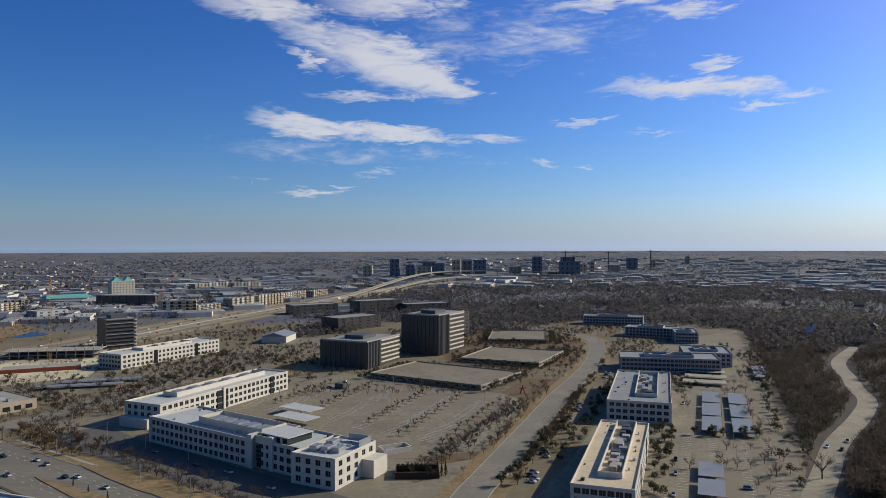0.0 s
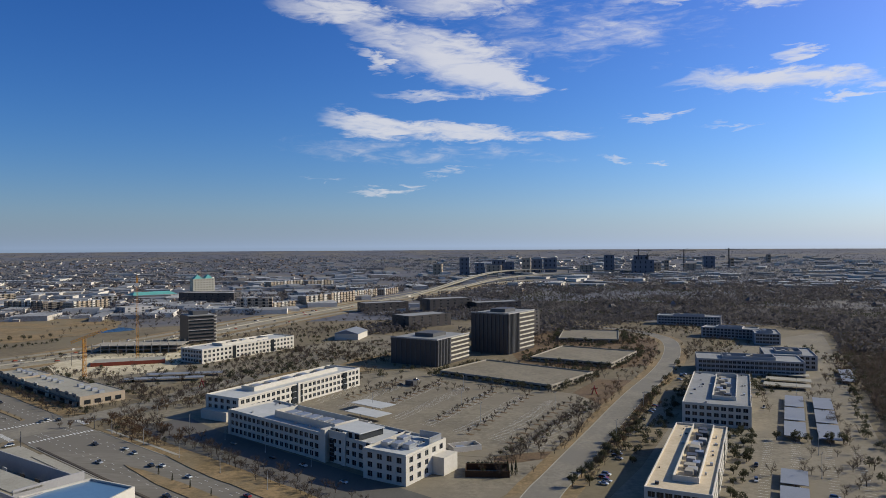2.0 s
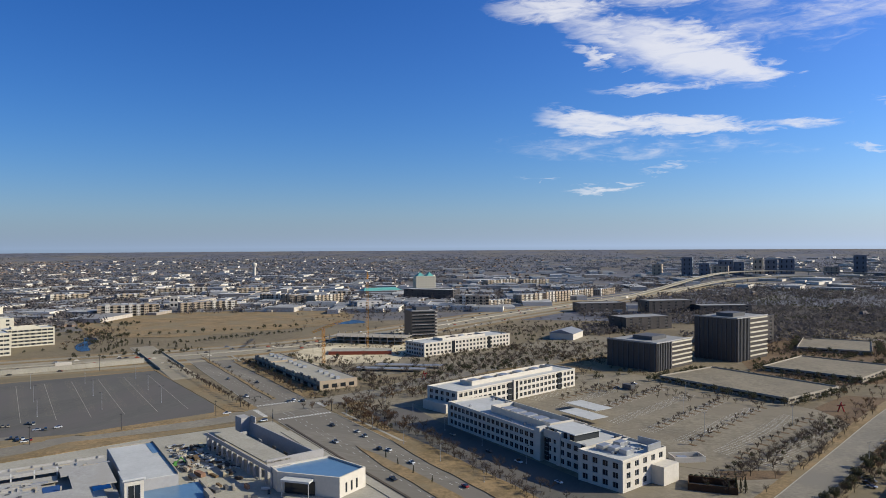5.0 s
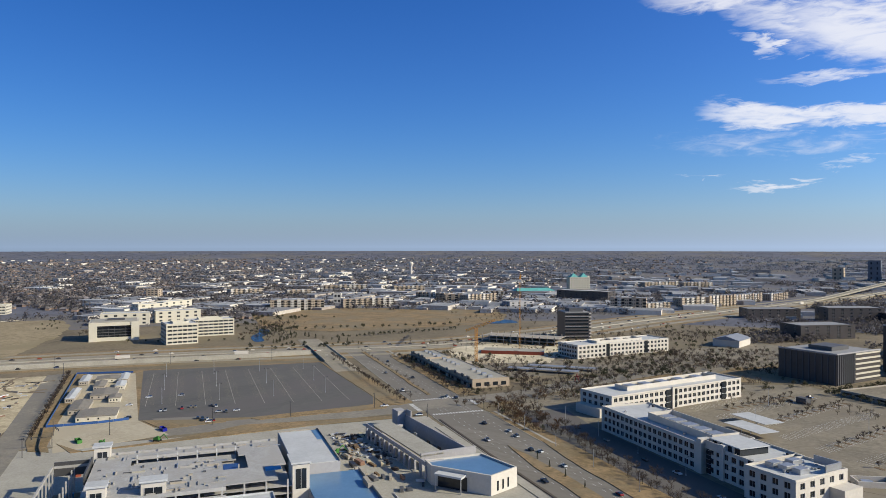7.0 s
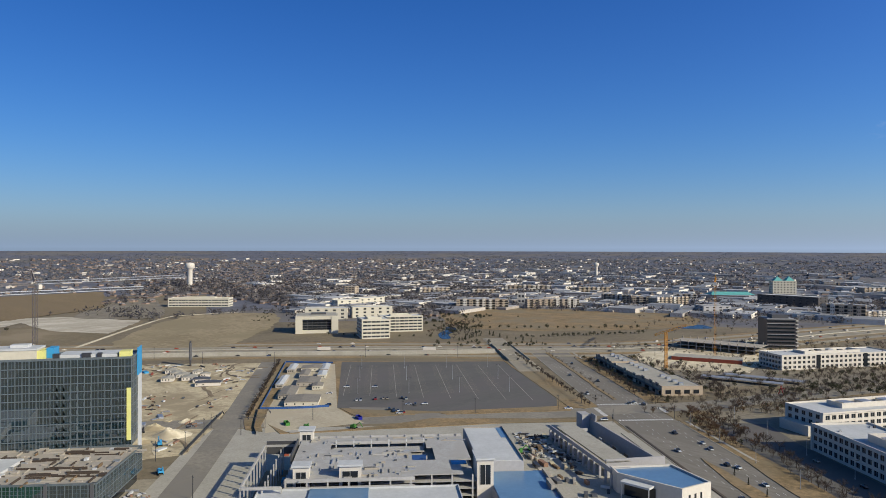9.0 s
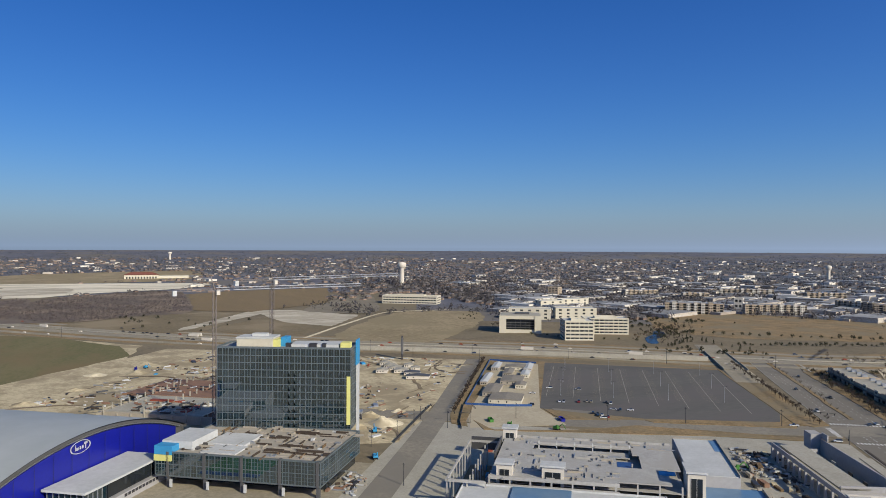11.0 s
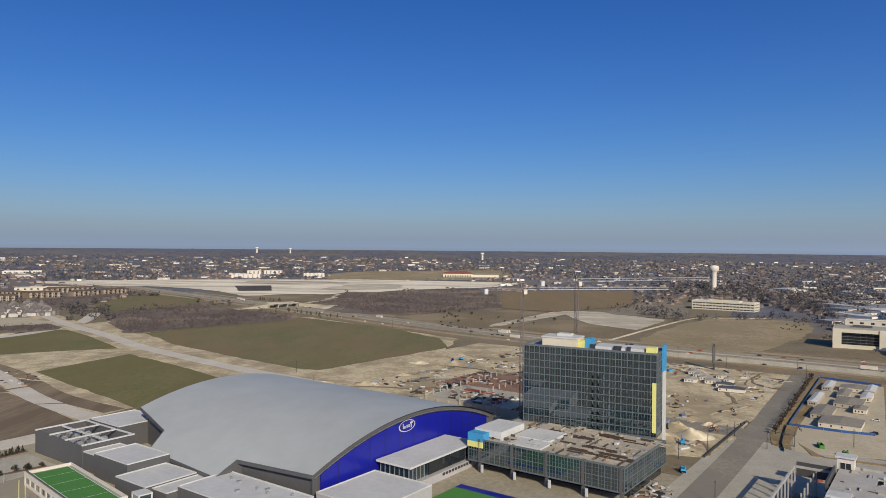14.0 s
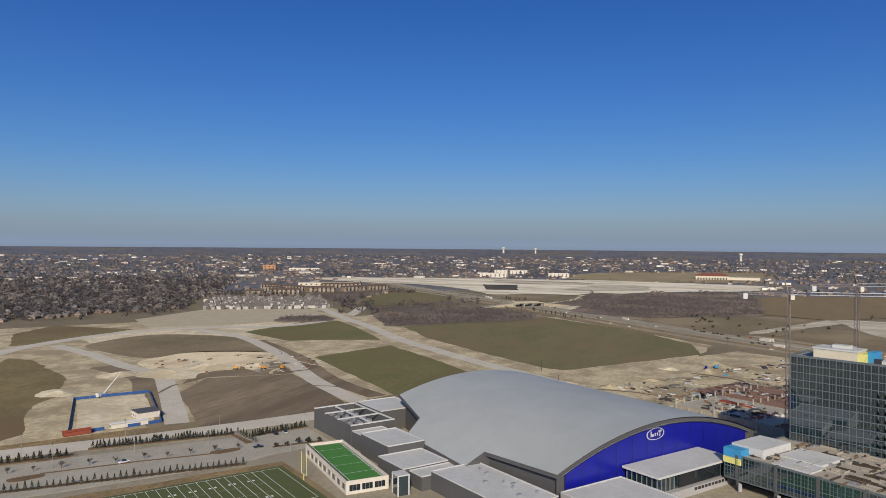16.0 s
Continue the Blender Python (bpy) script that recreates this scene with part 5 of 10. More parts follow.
    for x in [67 + 2.95 * i for i in range(19)]:
        part("mullion", boxes((x, x + 0.25, -449.99, -449.6, 4.0, 11.19)), M["metal"], o)
    for y in [-467.5 + 2.9 * i for i in range(7)]:
        part("mullion", boxes((120.01, 120.4, y, y + 0.25, 4.0, 11.19)), M["metal"], o)
    part("screen", boxes((75, 106, -449.5, -448.8, 4.6, 11.0)), M["glass"], o, "large dark video screen")
    part("pavilion_base", boxes((63, 124, -469, -447, 0, 3.99)), M["grey_wall"], o)
    for i in range(10):
        part("sign_bar", boxes((72 + i * 2.6, 73.8 + i * 2.6, -446.95, -446.8, 2.2, 3.5)), M["dark_metal"], o)


arena()


def flat_building(a0, a1, b0, b1, h, label, wall="charcoal", roof="white_roof", name="annex", category="annex", rim=0.6):
    o = thing(name, at(a0, b0), label, category)
    la, lb = a1 - a0, b1 - b0
    part("wall", boxes((0, la, 0, lb, 0, h - 0.01)), M[wall], o)
    part("roof", boxes((0.4, la - 0.4, 0.4, lb - 0.4, h, h + 0.15)), M[roof], o)
    part("parapet", boxes((0, la, 0, 0.39, h, h + rim), (0, la, lb - 0.39, lb, h, h + rim), (0, 0.39, 0.4, lb - 0.4, h, h + rim), (la - 0.39, la, 0.4, lb - 0.4, h, h + rim)), M["white_roof" if roof == "white_roof" else wall], o)
    return o


# annexes of the arena
G = "low annex with charcoal metal walls and a white flat roof"
flat_building(138, 166, -652, -620.6, 12.5, G)
flat_building(176, 195.5, -601.3, -586.2, 9, G)
flat_building(176, 198, -586, -556, 11.5, G)
flat_building(178, 204, -555.8, -531, 7.6, G)
flat_building(169, 201, -530.8, -519.6, 6.6, G)
o = flat_building(169, 196, -519, -462, 8.6, "long low annex with roof vents and a white flat roof")
for i, (x, y) in enumerate(((6, 10), (6, 16), (8, 30), (5, 34), (9, 38), (12, 46), (4, 48), (14, 25))):
    part("roof_vent", boxes((x, x + 2.2, y, y + 1.2, 8.76, 9.5)) if i % 2 else boxes((x, x + 1, y, y + 1, 8.76, 9.9)), M["metal"], o)
flat_building(126, 164, -466, -432, 8.2, "low entrance building with a tan and white roof", wall="grey_wall")
o = thing("mechanical_yard", at(168, -652), "roofless plant yard with charcoal walls and white steel beams", "plant yard")
part("wall", boxes((0, 28, 0, 0.5, 0, 12), (27.5, 28, 0.5, 50, 0, 12), (0, 28, 50.01, 50.5, 0, 12), (0, 0.5, 0.5, 50, 0, 12)), M["charcoal"], o)
for y in (0, 16, 33, 50):
    part("beam", boxes((-0.2, 28.2, y - 0.1, y + 0.8, 12.01, 12.7)), M["white_roof"], o)
part("beam", boxes((13, 14, 0.8, 50, 11.2, 12.0)), M["white_roof"], o)
part("beam", boxes((0, 0.8, 0.8, 50, 12.01, 12.7)), M["white_roof"], o)
for x in (4, 10, 17, 22):
    for y in (4, 10, 20, 27):
        part("cooling_unit", boxes((x, x + 3.4, y, y + 4, 5, 8.6), (x + 0.6, x + 2.8, y + 0.6, y + 3.2, 8.6, 9.3)), M["metal"], o)
part("floor_slab", boxes((0.51, 27.49, 0.51, 49.99, 4, 4.99)), M["grey_roof"], o)


def rooftop_pitch():
    o = thing("clubhouse", at(203, -598, 0, -7.5), "pale clubhouse with a green artificial pitch on its roof", "clubhouse")
    block(o, 21, 67, 1, 4.4, 0.6, M["white_wall"], M["grey_roof"], bays=(3, 9, 3, 0), win=(5.4, 3.0), sill=0.8, parapet=1.4, cols=3)
    part("pitch", boxes((1.8, 18.4, 2.4, 64.0, 5.01, 5.25)), M["turf"], o, "bright green artificial turf")
    for y in [12 + 13.6 * i for i in range(4)]:
        part("pitch_line", boxes((2.2, 18.0, y, y + 0.16, 5.26, 5.27)), M["line"], o)
    for x in (2.0, 17.9):
        part("pitch_line", boxes((x, x + 0.25, 2.6, 63.8, 5.26, 5.27)), M["line"], o)
    part("glass_rail", boxes((20.4, 20.5, 1, 66, 6.4, 7.5)), M["teal_glass"], o)


rooftop_pitch()
o = thing("stair_pavilion", at(207, -526, 0, -7), "small glass stair pavilion with a pale frame", "pavilion")
part("glass", boxes((0.3, 5.7, 0.3, 6.7, 0, 9)), M["teal_glass"], o)
part("frame", boxes((0, 6, 0, 7, 9.01, 9.6), (0, 0.6, 0, 0.6, 0, 9), (5.4, 6, 0, 0.6, 0, 9), (5.4, 6, 6.4, 7, 0, 9), (0, 0.6, 6.4, 7, 0, 9)), M["white_roof"], o)


def football_field():
    patch("field_apron", [(238, -598), (420, -604), (420, -530), (238, -530)], M["dry_grass"], 0.12 - 0.003 * (LAYERS[0] + 1), "worn brown apron of the practice field", "apron")
    f = patch("practice_field", [(241, -591), (370, -591), (370, -536), (241, -536)], M["field_turf"], 0.16 - 0.003 * (LAYERS[0] + 1), "dark green practice football field with white lines", "sports field")
    q = at(0, 0)
    for k in range(25):
        a = 244 + (0 if k == 0 else 9.14 + 4.572 * (k - 1)) if k < 23 else 244 + 109.7
        part("yard_line", boxes((a, a + 0.22, -588.4, -539.6, 0.17, 0.18)), M["line"], f, m=q)
    for b in (-588.6, -539.6):
        part("side_line", boxes((244, 354, b, b + 0.28, 0.17, 0.181)), M["line"], f, m=q)
    for i in range(1, 10):
        a = 253.14 + 9.144 * i
        for b in (-577.5, -552.5):
            part("yard_number", boxes((a - 1.7, a - 0.6, b, b + 1.8, 0.17, 0.182), (a + 0.8, a + 1.9, b, b + 1.8, 0.17, 0.182)), M["line"], f, m=q)
    for b in (-570.5, -558.0):
        part("hash_marks", boxes(*[(253.14 + 0.9144 * i, 253.24 + 0.9144 * i, b, b + 0.6, 0.17, 0.183) for i in range(1, 100) if i % 5]), M["line"], f, m=q)
    goal = thing("goal_post", at(240.5, -564), "yellow football goal post at the field's end", "goal post")
    bm = bmesh.new()
    tube(bm, (0, 0, 0), (0, 0, 3.0), 0.2, n=8)
    tube(bm, (0, -2.9, 3.05), (0, 2.9, 3.05), 0.13, n=8)
    part("post", bm, M["yellow"], goal)
    for s in (-2.9, 2.9):
        bm = bmesh.new()
        tube(bm, (0, s, 3.05), (0, s, 13.5), 0.13, n=8)
        part("upright", bm, M["yellow"], goal)


football_field()
patch("plaza_turf", [(102, -436), (146, -436), (146, -404), (102, -404)], M["turf"], 0.14, "bright green turf on the plaza", "turf")
patch("plaza_turf_end", [(97, -436), (102, -436), (102, -404), (97, -404)], M["blue_panel"], 0.15, "navy painted end of the plaza turf", "turf")


# ---- garage and shops under construction ----
def garage():
    o = thing("parking_garage", at(0, 0), "bare concrete parking garage under construction with stair towers", "parking garage")
    for z in (4.2, 7.4, 10.6):
        part("floor_slab", boxes((4, 66, -286, -202, z - 0.35, z)), M["deck"], o)
    # top deck with two openings
    for d in ((3, 14, -286, -202), (14, 24, -222, -202), (14, 24, -286, -270), (24, 45, -219, -202), (24, 72, -286, -230), (45, 66, -230, -208)):
        part("deck_slab", boxes((*d, 13.5, 14)), M["deck"], o)
    part("ramp", boxes((14.3, 23.7, -269, -223, 11.6, 12.0)), M["deck"], o)
    part("tarpaulin", boxes((28, 38, -229.5, -222, 11.4, 11.5)), M["fence_blue"], o, "deep blue tarpaulin in the deck opening")
    part("tarpaulin", boxes((48, 53, -212, -205, 14.01, 14.4)), M["blue_wrap"], o, "crumpled blue tarpaulin")
    for b in range(-286, -204, 9):
        for a in (3.2, 36, 71.2):
            part("column", boxes((a, a + 0.7, b, b + 0.7, 0, 15.3 if a != 36 else 13.4)), M["deck"], o)
    for b in range(-268, -222, 9):
        part("column", boxes((13.4, 14.0, b, b + 0.6, 10, 15.6)), M["white_roof"], o)
    for a0, a1, b0, b1 in ((3, 3.3, -286, -202), (71.7, 72, -286, -230), (13.6, 13.95, -268, -222)):
        for z in (7.5, 10.7, 14.02):
            part("guard_wall", boxes((a0, a1, b0, b1, z, z + 1.0)), M["deck"], o)
    for a, b, w, d, h in ((62, -283, 6, 7, 19), (62, -263, 6, 9.5, 19), (0.5, -287, 6, 7, 19), (54, -202, 13, 7.4, 20)):
        tower = part("stair_tower", boxes((a, a + w, b, b + d, 0, h)), M["white_wall"], o, "cream stair tower")
        part("tower_cap", boxes((a - 0.7, a + w + 0.7, b - 0.7, b + d + 0.7, h, h + 0.8)), M["white_roof"], tower)
        part("tower_window", boxes((a + w, a + w + 0.05, b + 1.3, b + d - 1.3, 9, h - 2.2)), M["glass"], tower)
        for k in range(3):
            y = b + 1.3 + (d - 2.6) * k / 2
            part("tower_bar", boxes((a + w + 0.05, a + w + 0.12, y - 0.1, y + 0.1, 9, h - 2.2)), M["frame"], tower)
    rng = random.Random(8)
    for k in range(110):
        a, b = rng.uniform(26, 70), rng.uniform(-284, -232)
        if k % 4 == 0:
            a, b = rng.uniform(4, 13), rng.uniform(-284, -205)
        w, d, h = rng.choice([(rng.uniform(0.4, 1.6), rng.uniform(0.4, 1.8)), (rng.uniform(3, 7), rng.uniform(0.2, 0.5)), (rng.uniform(0.2, 0.5), rng.uniform(3, 8))]) + (rng.uniform(0.15, 0.9),)
        part("site_material", boxes((a, a + w, b, b + d, 14.01, 14.01 + h)), M[rng.choice(["deck", "metal", "pale_concrete", "charcoal", "haybrick", "deck"])], o)
    # skeleton bays at the street
    for b in (-304, -295, -287):
        for a in range(12, 78, 8):
            part("column", boxes((a, a + 0.6, b, b + 0.6, 0, 13.4)), M["deck"], o)
    part("edge_beam", boxes((12, 77, -304.2, -303.4, 12.6, 13.8), (12, 12.8, -303.3, -287, 12.6, 13.8), (76, 77, -303.3, -287, 12.6, 13.8)), M["deck"], o)
    part("edge_beam", boxes((12, 40, -287.6, -286.9, 9, 16.5), (12, 12.6, -287, -303, 9, 15.5)), M["dark_wall"], o)
    part("basement", boxes((12, 77, -303.4, -287, 0.0, 0.4)), M["dark_dirt"], o)
    for k in range(14):
        a, b = rng.uniform(14, 72), rng.uniform(-301, -290)
        part("site_material", boxes((a, a + rng.uniform(1, 6), b, b + rng.uniform(0.6, 2), 0.41, 0.6 + rng.uniform(0.3, 2.5))), M[rng.choice(["haybrick", "metal", "blue_wrap", "dirt"])], o)


garage()


def shop_row():
    o = thing("shop_building", at(40, -120, 0, 6.5) @ pose(-40, 120, 0), "low grey concrete shop shells under construction, open to the sky", "shop building")
    # long shell
    part("back_wall", boxes((-52, 33, -106, -105.4, 0, 9)), M["grey_wall"], o)
    part("back_wall", boxes((-56, -47, -111, -105.2, 0, 11.5), (-47, -40, -105.2, -104.6, 9, 12.5)), M["grey_wall"], o)
    part("floor", boxes((-50, 33, -136, -106.1, 0.04, 0.5)), M["pale_concrete"], o)
    part("roof_slab", boxes((-36, 34, -132, -119, 7.2, 8.0)), M["pale_concrete"], o, "pale concrete roof slab")
    part("front_wall", boxes((-36, 48, -136.2, -135.6, 7, 9.2), (47.5, 48, -135.6, -126, 0, 9.2)), M["grey_wall"], o)
    for a in range(-36, 49, 7):
        part("pier", boxes((a, a + 1.1, -136.2, -135.2, 0, 7)), M["grey_wall"], o)
    part("cross_wall", boxes((33.2, 34, -132, -100, 0, 9)), M["grey_wall"], o)
    part("cross_wall", boxes((-37, -36.2, -136, -112, 0, 6)), M["grey_wall"], o)
    for a in (-20, -2, 12, 22):
        part("wall_panel", boxes((a, a + 4, -112, -111.6, 0.5, 5)), M["white_roof" if a in (-20, 22) else "dark_wall"], o)
    p = thing("corner_shop", at(0, 0), "corner shop shell with a blue membrane roof and white canopy", "shop building")
    bm = prism(bmesh.new(), [(47, -134.5), (57, -134.5), (81, -113.5), (73, -96.5), (46, -103.5)], 0.04, 8.4)
    part("wall", bm, M["white_wall"], p)
    bm = prism(bmesh.new(), [(48, -133.6), (56.6, -133.7), (80, -113.2), (72.4, -97.4), (47, -104.2)], 8.41, 8.6)
    part("roof", bm, M["blue_roof"], p, "glossy blue membrane roof")
    bm = prism(bmesh.new(), [(60, -131.4), (71, -121.8), (75, -126), (64, -135.6)], 7.0, 7.9)
    part("canopy", bm, M["white_roof"], p, "white entrance canopy")
    # the front is open here; a dark pane stands in for its shaded inside
    bm = prism(bmesh.new(), [(60.2, -131.9), (71.8, -121.75), (72.1, -122.1), (60.5, -132.25)], 0.3, 6.6)
    part("entrance", bm, M["glass"], p, "flat dark sheet painted for the open entrance's shade")
    for a, b in ((64, -135.2), (74.2, -126.2)):
        part("canopy_post", boxes((a, a + 0.4, b, b + 0.4, 0, 7)), M["metal"], p)
    inner = [(48, -133.6), (56.6, -133.7), (80, -113.2), (72.4, -97.4), (47, -104.2)]
    outer = [(47, -134.5), (57, -134.5), (81, -113.5), (73, -96.5), (46, -103.5)]
    bm = bmesh.new()
    for i in range(5):
        j = (i + 1) % 5
        q = [outer[i], outer[j], inner[j], inner[i]]
        prism(bm, q, 8.42, 9.5)
    part("parapet", bm, M["white_wall"], p)
    for s in (0.25, 0.45, 0.65):
        x, y = 81 - 8 * s, -113.5 + 17 * s
        part("slot_window", boxes((-0.05, 0.1, -0.6, 0.6, 1.5, 6)), M["glass"], p, m=pose(x, y, 0, 0, 0, 25.2))


shop_row()


def membrane_hall():
    o = thing("hall_building", at(0, 0), "hall shell with a white membrane roof and blue sheeted lower roof", "hall building")
    part("wall", boxes((-13, 48, -199, -177, 0, 13.4)), M["grey_wall"], o)
    part("roof", boxes((-12.6, 47.6, -198.6, -177.4, 13.41, 13.7)), M["white_roof"], o)
    part("parapet", boxes((-13, 48, -177.39, -176.9, 13.41, 14.6), (-13.4, -13.01, -199, -177, 13.4, 14.2)), M["haybrick"], o)
    part("sheet", boxes((-12.5, 8, -181, -177.6, 13.71, 13.8)), M["blue_roof"], o, "blue sheet along the roof edge")
    part("low_wall", boxes((48.01, 96, -195, -168, 0, 8.4)), M["grey_wall"], o)
    part("low_roof", boxes((48.4, 95.6, -194.6, -168.4, 8.41, 8.7)), M["blue_roof"], o, "glossy blue membrane lower roof")
    part("low_parapet", boxes((48.4, 96, -168.39, -167.9, 8.41, 10), (66, 76, -170.5, -168.41, 8.71, 11)), M["haybrick"], o)


membrane_hall()
o = flat_building(73, 118, -297, -211, 10.6, "low building with white roof and a blue sheeted middle", wall="grey_wall", name="front_building", category="building", rim=0.9)
part("sheet", boxes((1, 44, 22, 47, 10.76, 11.5)), M["blue_roof"], o, "blue sheeted raised roof")


# ---- trees ----
def rand_dir(rng, up=0.0):
    v = Vector((rng.gauss(0, 1), rng.gauss(0, 1), rng.gauss(0, 1) + up))
    return v.normalized() if v.length > 1e-4 else Vector((0, 0, 1))


def sliver(bm, p, d, length, width, rng):
    s = d.cross(rand_dir(rng)).normalized() * (width / 2)
    bm.faces.new([bm.verts.new(c) for c in (p - s, p + s, p + d * length)])


def leaf(bm, p, size, rng):
    a, b = rand_dir(rng), rand_dir(rng)
    b = a.cross(b).normalized()
    bm.faces.new([bm.verts.new(c) for c in (p - a * size, p + b * size * 0.7, p + a * size, p - b * size * 0.7)])


def tree_meshes(kind, seed, h):
    """Trunk and crown meshes of one tree of the kind."""
    rng = random.Random(seed)
    tk, cr = bmesh.new(), bmesh.new()
    if kind in ("bare", "young", "rust"):
        tips = []
        tube(tk, (0, 0, -0.1), (0, 0, 0.32 * h), 0.028 * h, 0.018 * h, 6)
        for i in range(6 if kind != "young" else 4):
            w = Vector((math.cos(i * 2.4 + seed), math.sin(i * 2.4 + seed), 1.1 if kind != "young" else 2.2)).normalized()
            p = Vector((0, 0, h * (0.2 + 0.03 * i)))
            q = p + w * h * rng.uniform(0.38, 0.5)
            tube(tk, p, q, 0.012 * h, 0.006 * h, 4)
            for j in range(3):
                d2 = (w + rand_dir(rng) * 0.7).normalized()
                p2 = p.lerp(q, rng.uniform(0.45, 1))
                q2 = p2 + d2 * h * rng.uniform(0.18, 0.3)
                tube(tk, p2, q2, 0.006 * h, 0.003 * h, 3)
                tips.append((p2, q2))
            tips.append((p, q))
        n = {"bare": 420, "young": 420, "rust": 320}[kind]
        for k in range(n):
            p, q = rng.choice(tips)
            c = p.lerp(q, rng.uniform(0.25, 1.05))
            d = ((q - p).normalized() + rand_dir(rng, 0.2) * 0.9).normalized()
            sliver(cr, c + rand_dir(rng) * 0.05 * h, d, h * rng.uniform(0.07, 0.17), (0.02 if kind == "young" else 0.0115) * h, rng)
        if kind == "rust":
            for k in range(170):
                p, q = rng.choice(tips)
                leaf(cr, p.lerp(q, rng.uniform(0.3, 1.1)) + rand_dir(rng) * 0.05 * h, 0.035 * h, rng)
    elif kind == "oak":
        tube(tk, (0, 0, -0.1), (0, 0, 0.4 * h), 0.035 * h, 0.022 * h, 6)
        lobes = [(Vector((math.cos(i * 2.1 + seed) * 0.24, math.sin(i * 2.1 + seed) * 0.24, rng.uniform(0.42, 0.72))) * h, h * rng.uniform(0.17, 0.26)) for i in range(7)]
        lobes.append((Vector((0, 0, 0.74 * h)), 0.22 * h))
        for c, r in lobes:
            tube(tk, (0, 0, 0.3 * h), c, 0.012 * h, 0.004 * h, 4)
            for k in range(64):
                leaf(cr, c + rand_dir(rng) * r * rng.uniform(0.3, 1.08), h * rng.uniform(0.032, 0.058), rng)
    else:
        tube(tk, (0, 0, -0.1), (0, 0, 0.7 * h), 0.03 * h, 0.008 * h, 5)
        wide = 0.26 if kind == "cedar" else 0.13
        for k in range(210):
            t = rng.random() ** 0.7
            a = rng.uniform(0, 6.28)
            r = wide * h * (1 - t) * rng.uniform(0.55, 1.1)
            p = Vector((r * math.cos(a), r * math.sin(a), h * (0.06 + 0.92 * t)))
            leaf(cr, p, h * rng.uniform(0.03, 0.055), rng)
    out = []
    for bm, name, m in ((tk, "trunk", M["bark"]), (cr, "crown", {"bare": M["twig"], "young": M["twig"], "rust": M["rust_leaf"]}.get(kind, M["leaf"]))):
        me = bpy.data.meshes.new(name)
        bm.to_mesh(me)
        bm.free()
        me.materials.append(m)
        out.append(me)
    return out


TREES = {(k, s): tree_meshes(k, s * 7 + 3, h) for k, h in (("bare", 8.0), ("young", 5.0), ("rust", 7.0), ("oak", 7.0), ("cedar", 4.0), ("cypress", 6.0)) for s in range(3)}
TREE_WORDS = {"bare": "leafless grey-brown winter tree", "young": "small leafless young street tree", "rust": "tree with dry russet leaves", "oak": "dark evergreen live oak", "cedar": "small dark conical evergreen", "cypress": "slender dark columnar evergreen"}


def tree(kind, x, y, s=1.0, rng=random.Random(77), where="", group=""):
    o = thing("tree", pose(x, y, 0.0, 0, 0, rng.uniform(0, 360)), TREE_WORDS[kind] + (" " + where if where else " beside paving"), "tree", group)
    k = rng.uniform(0.82, 1.18) * s
    o.scale = (k * rng.uniform(0.9, 1.1), k * rng.uniform(0.9, 1.1), k)
    tk, cr = TREES[(kind, rng.randrange(3))]
    piece("trunk", tk, o)
    piece("crown", cr, o)
    return o


def tree_row(kind, p, q, n, s=1.0, jit=1.5, where="", group="", on_grid=True, seed=1):
    rng = random.Random(seed * 31 + n)
    for i in range(n):
        t = i / max(1, n - 1)
        a, b = p[0] + (q[0] - p[0]) * t + rng.uniform(-jit, jit), p[1] + (q[1] - p[1]) * t + rng.uniform(-jit, jit)
        tree(kind, *(grid_xy(a, b) if on_grid else (a, b)), s, rng, where, group)


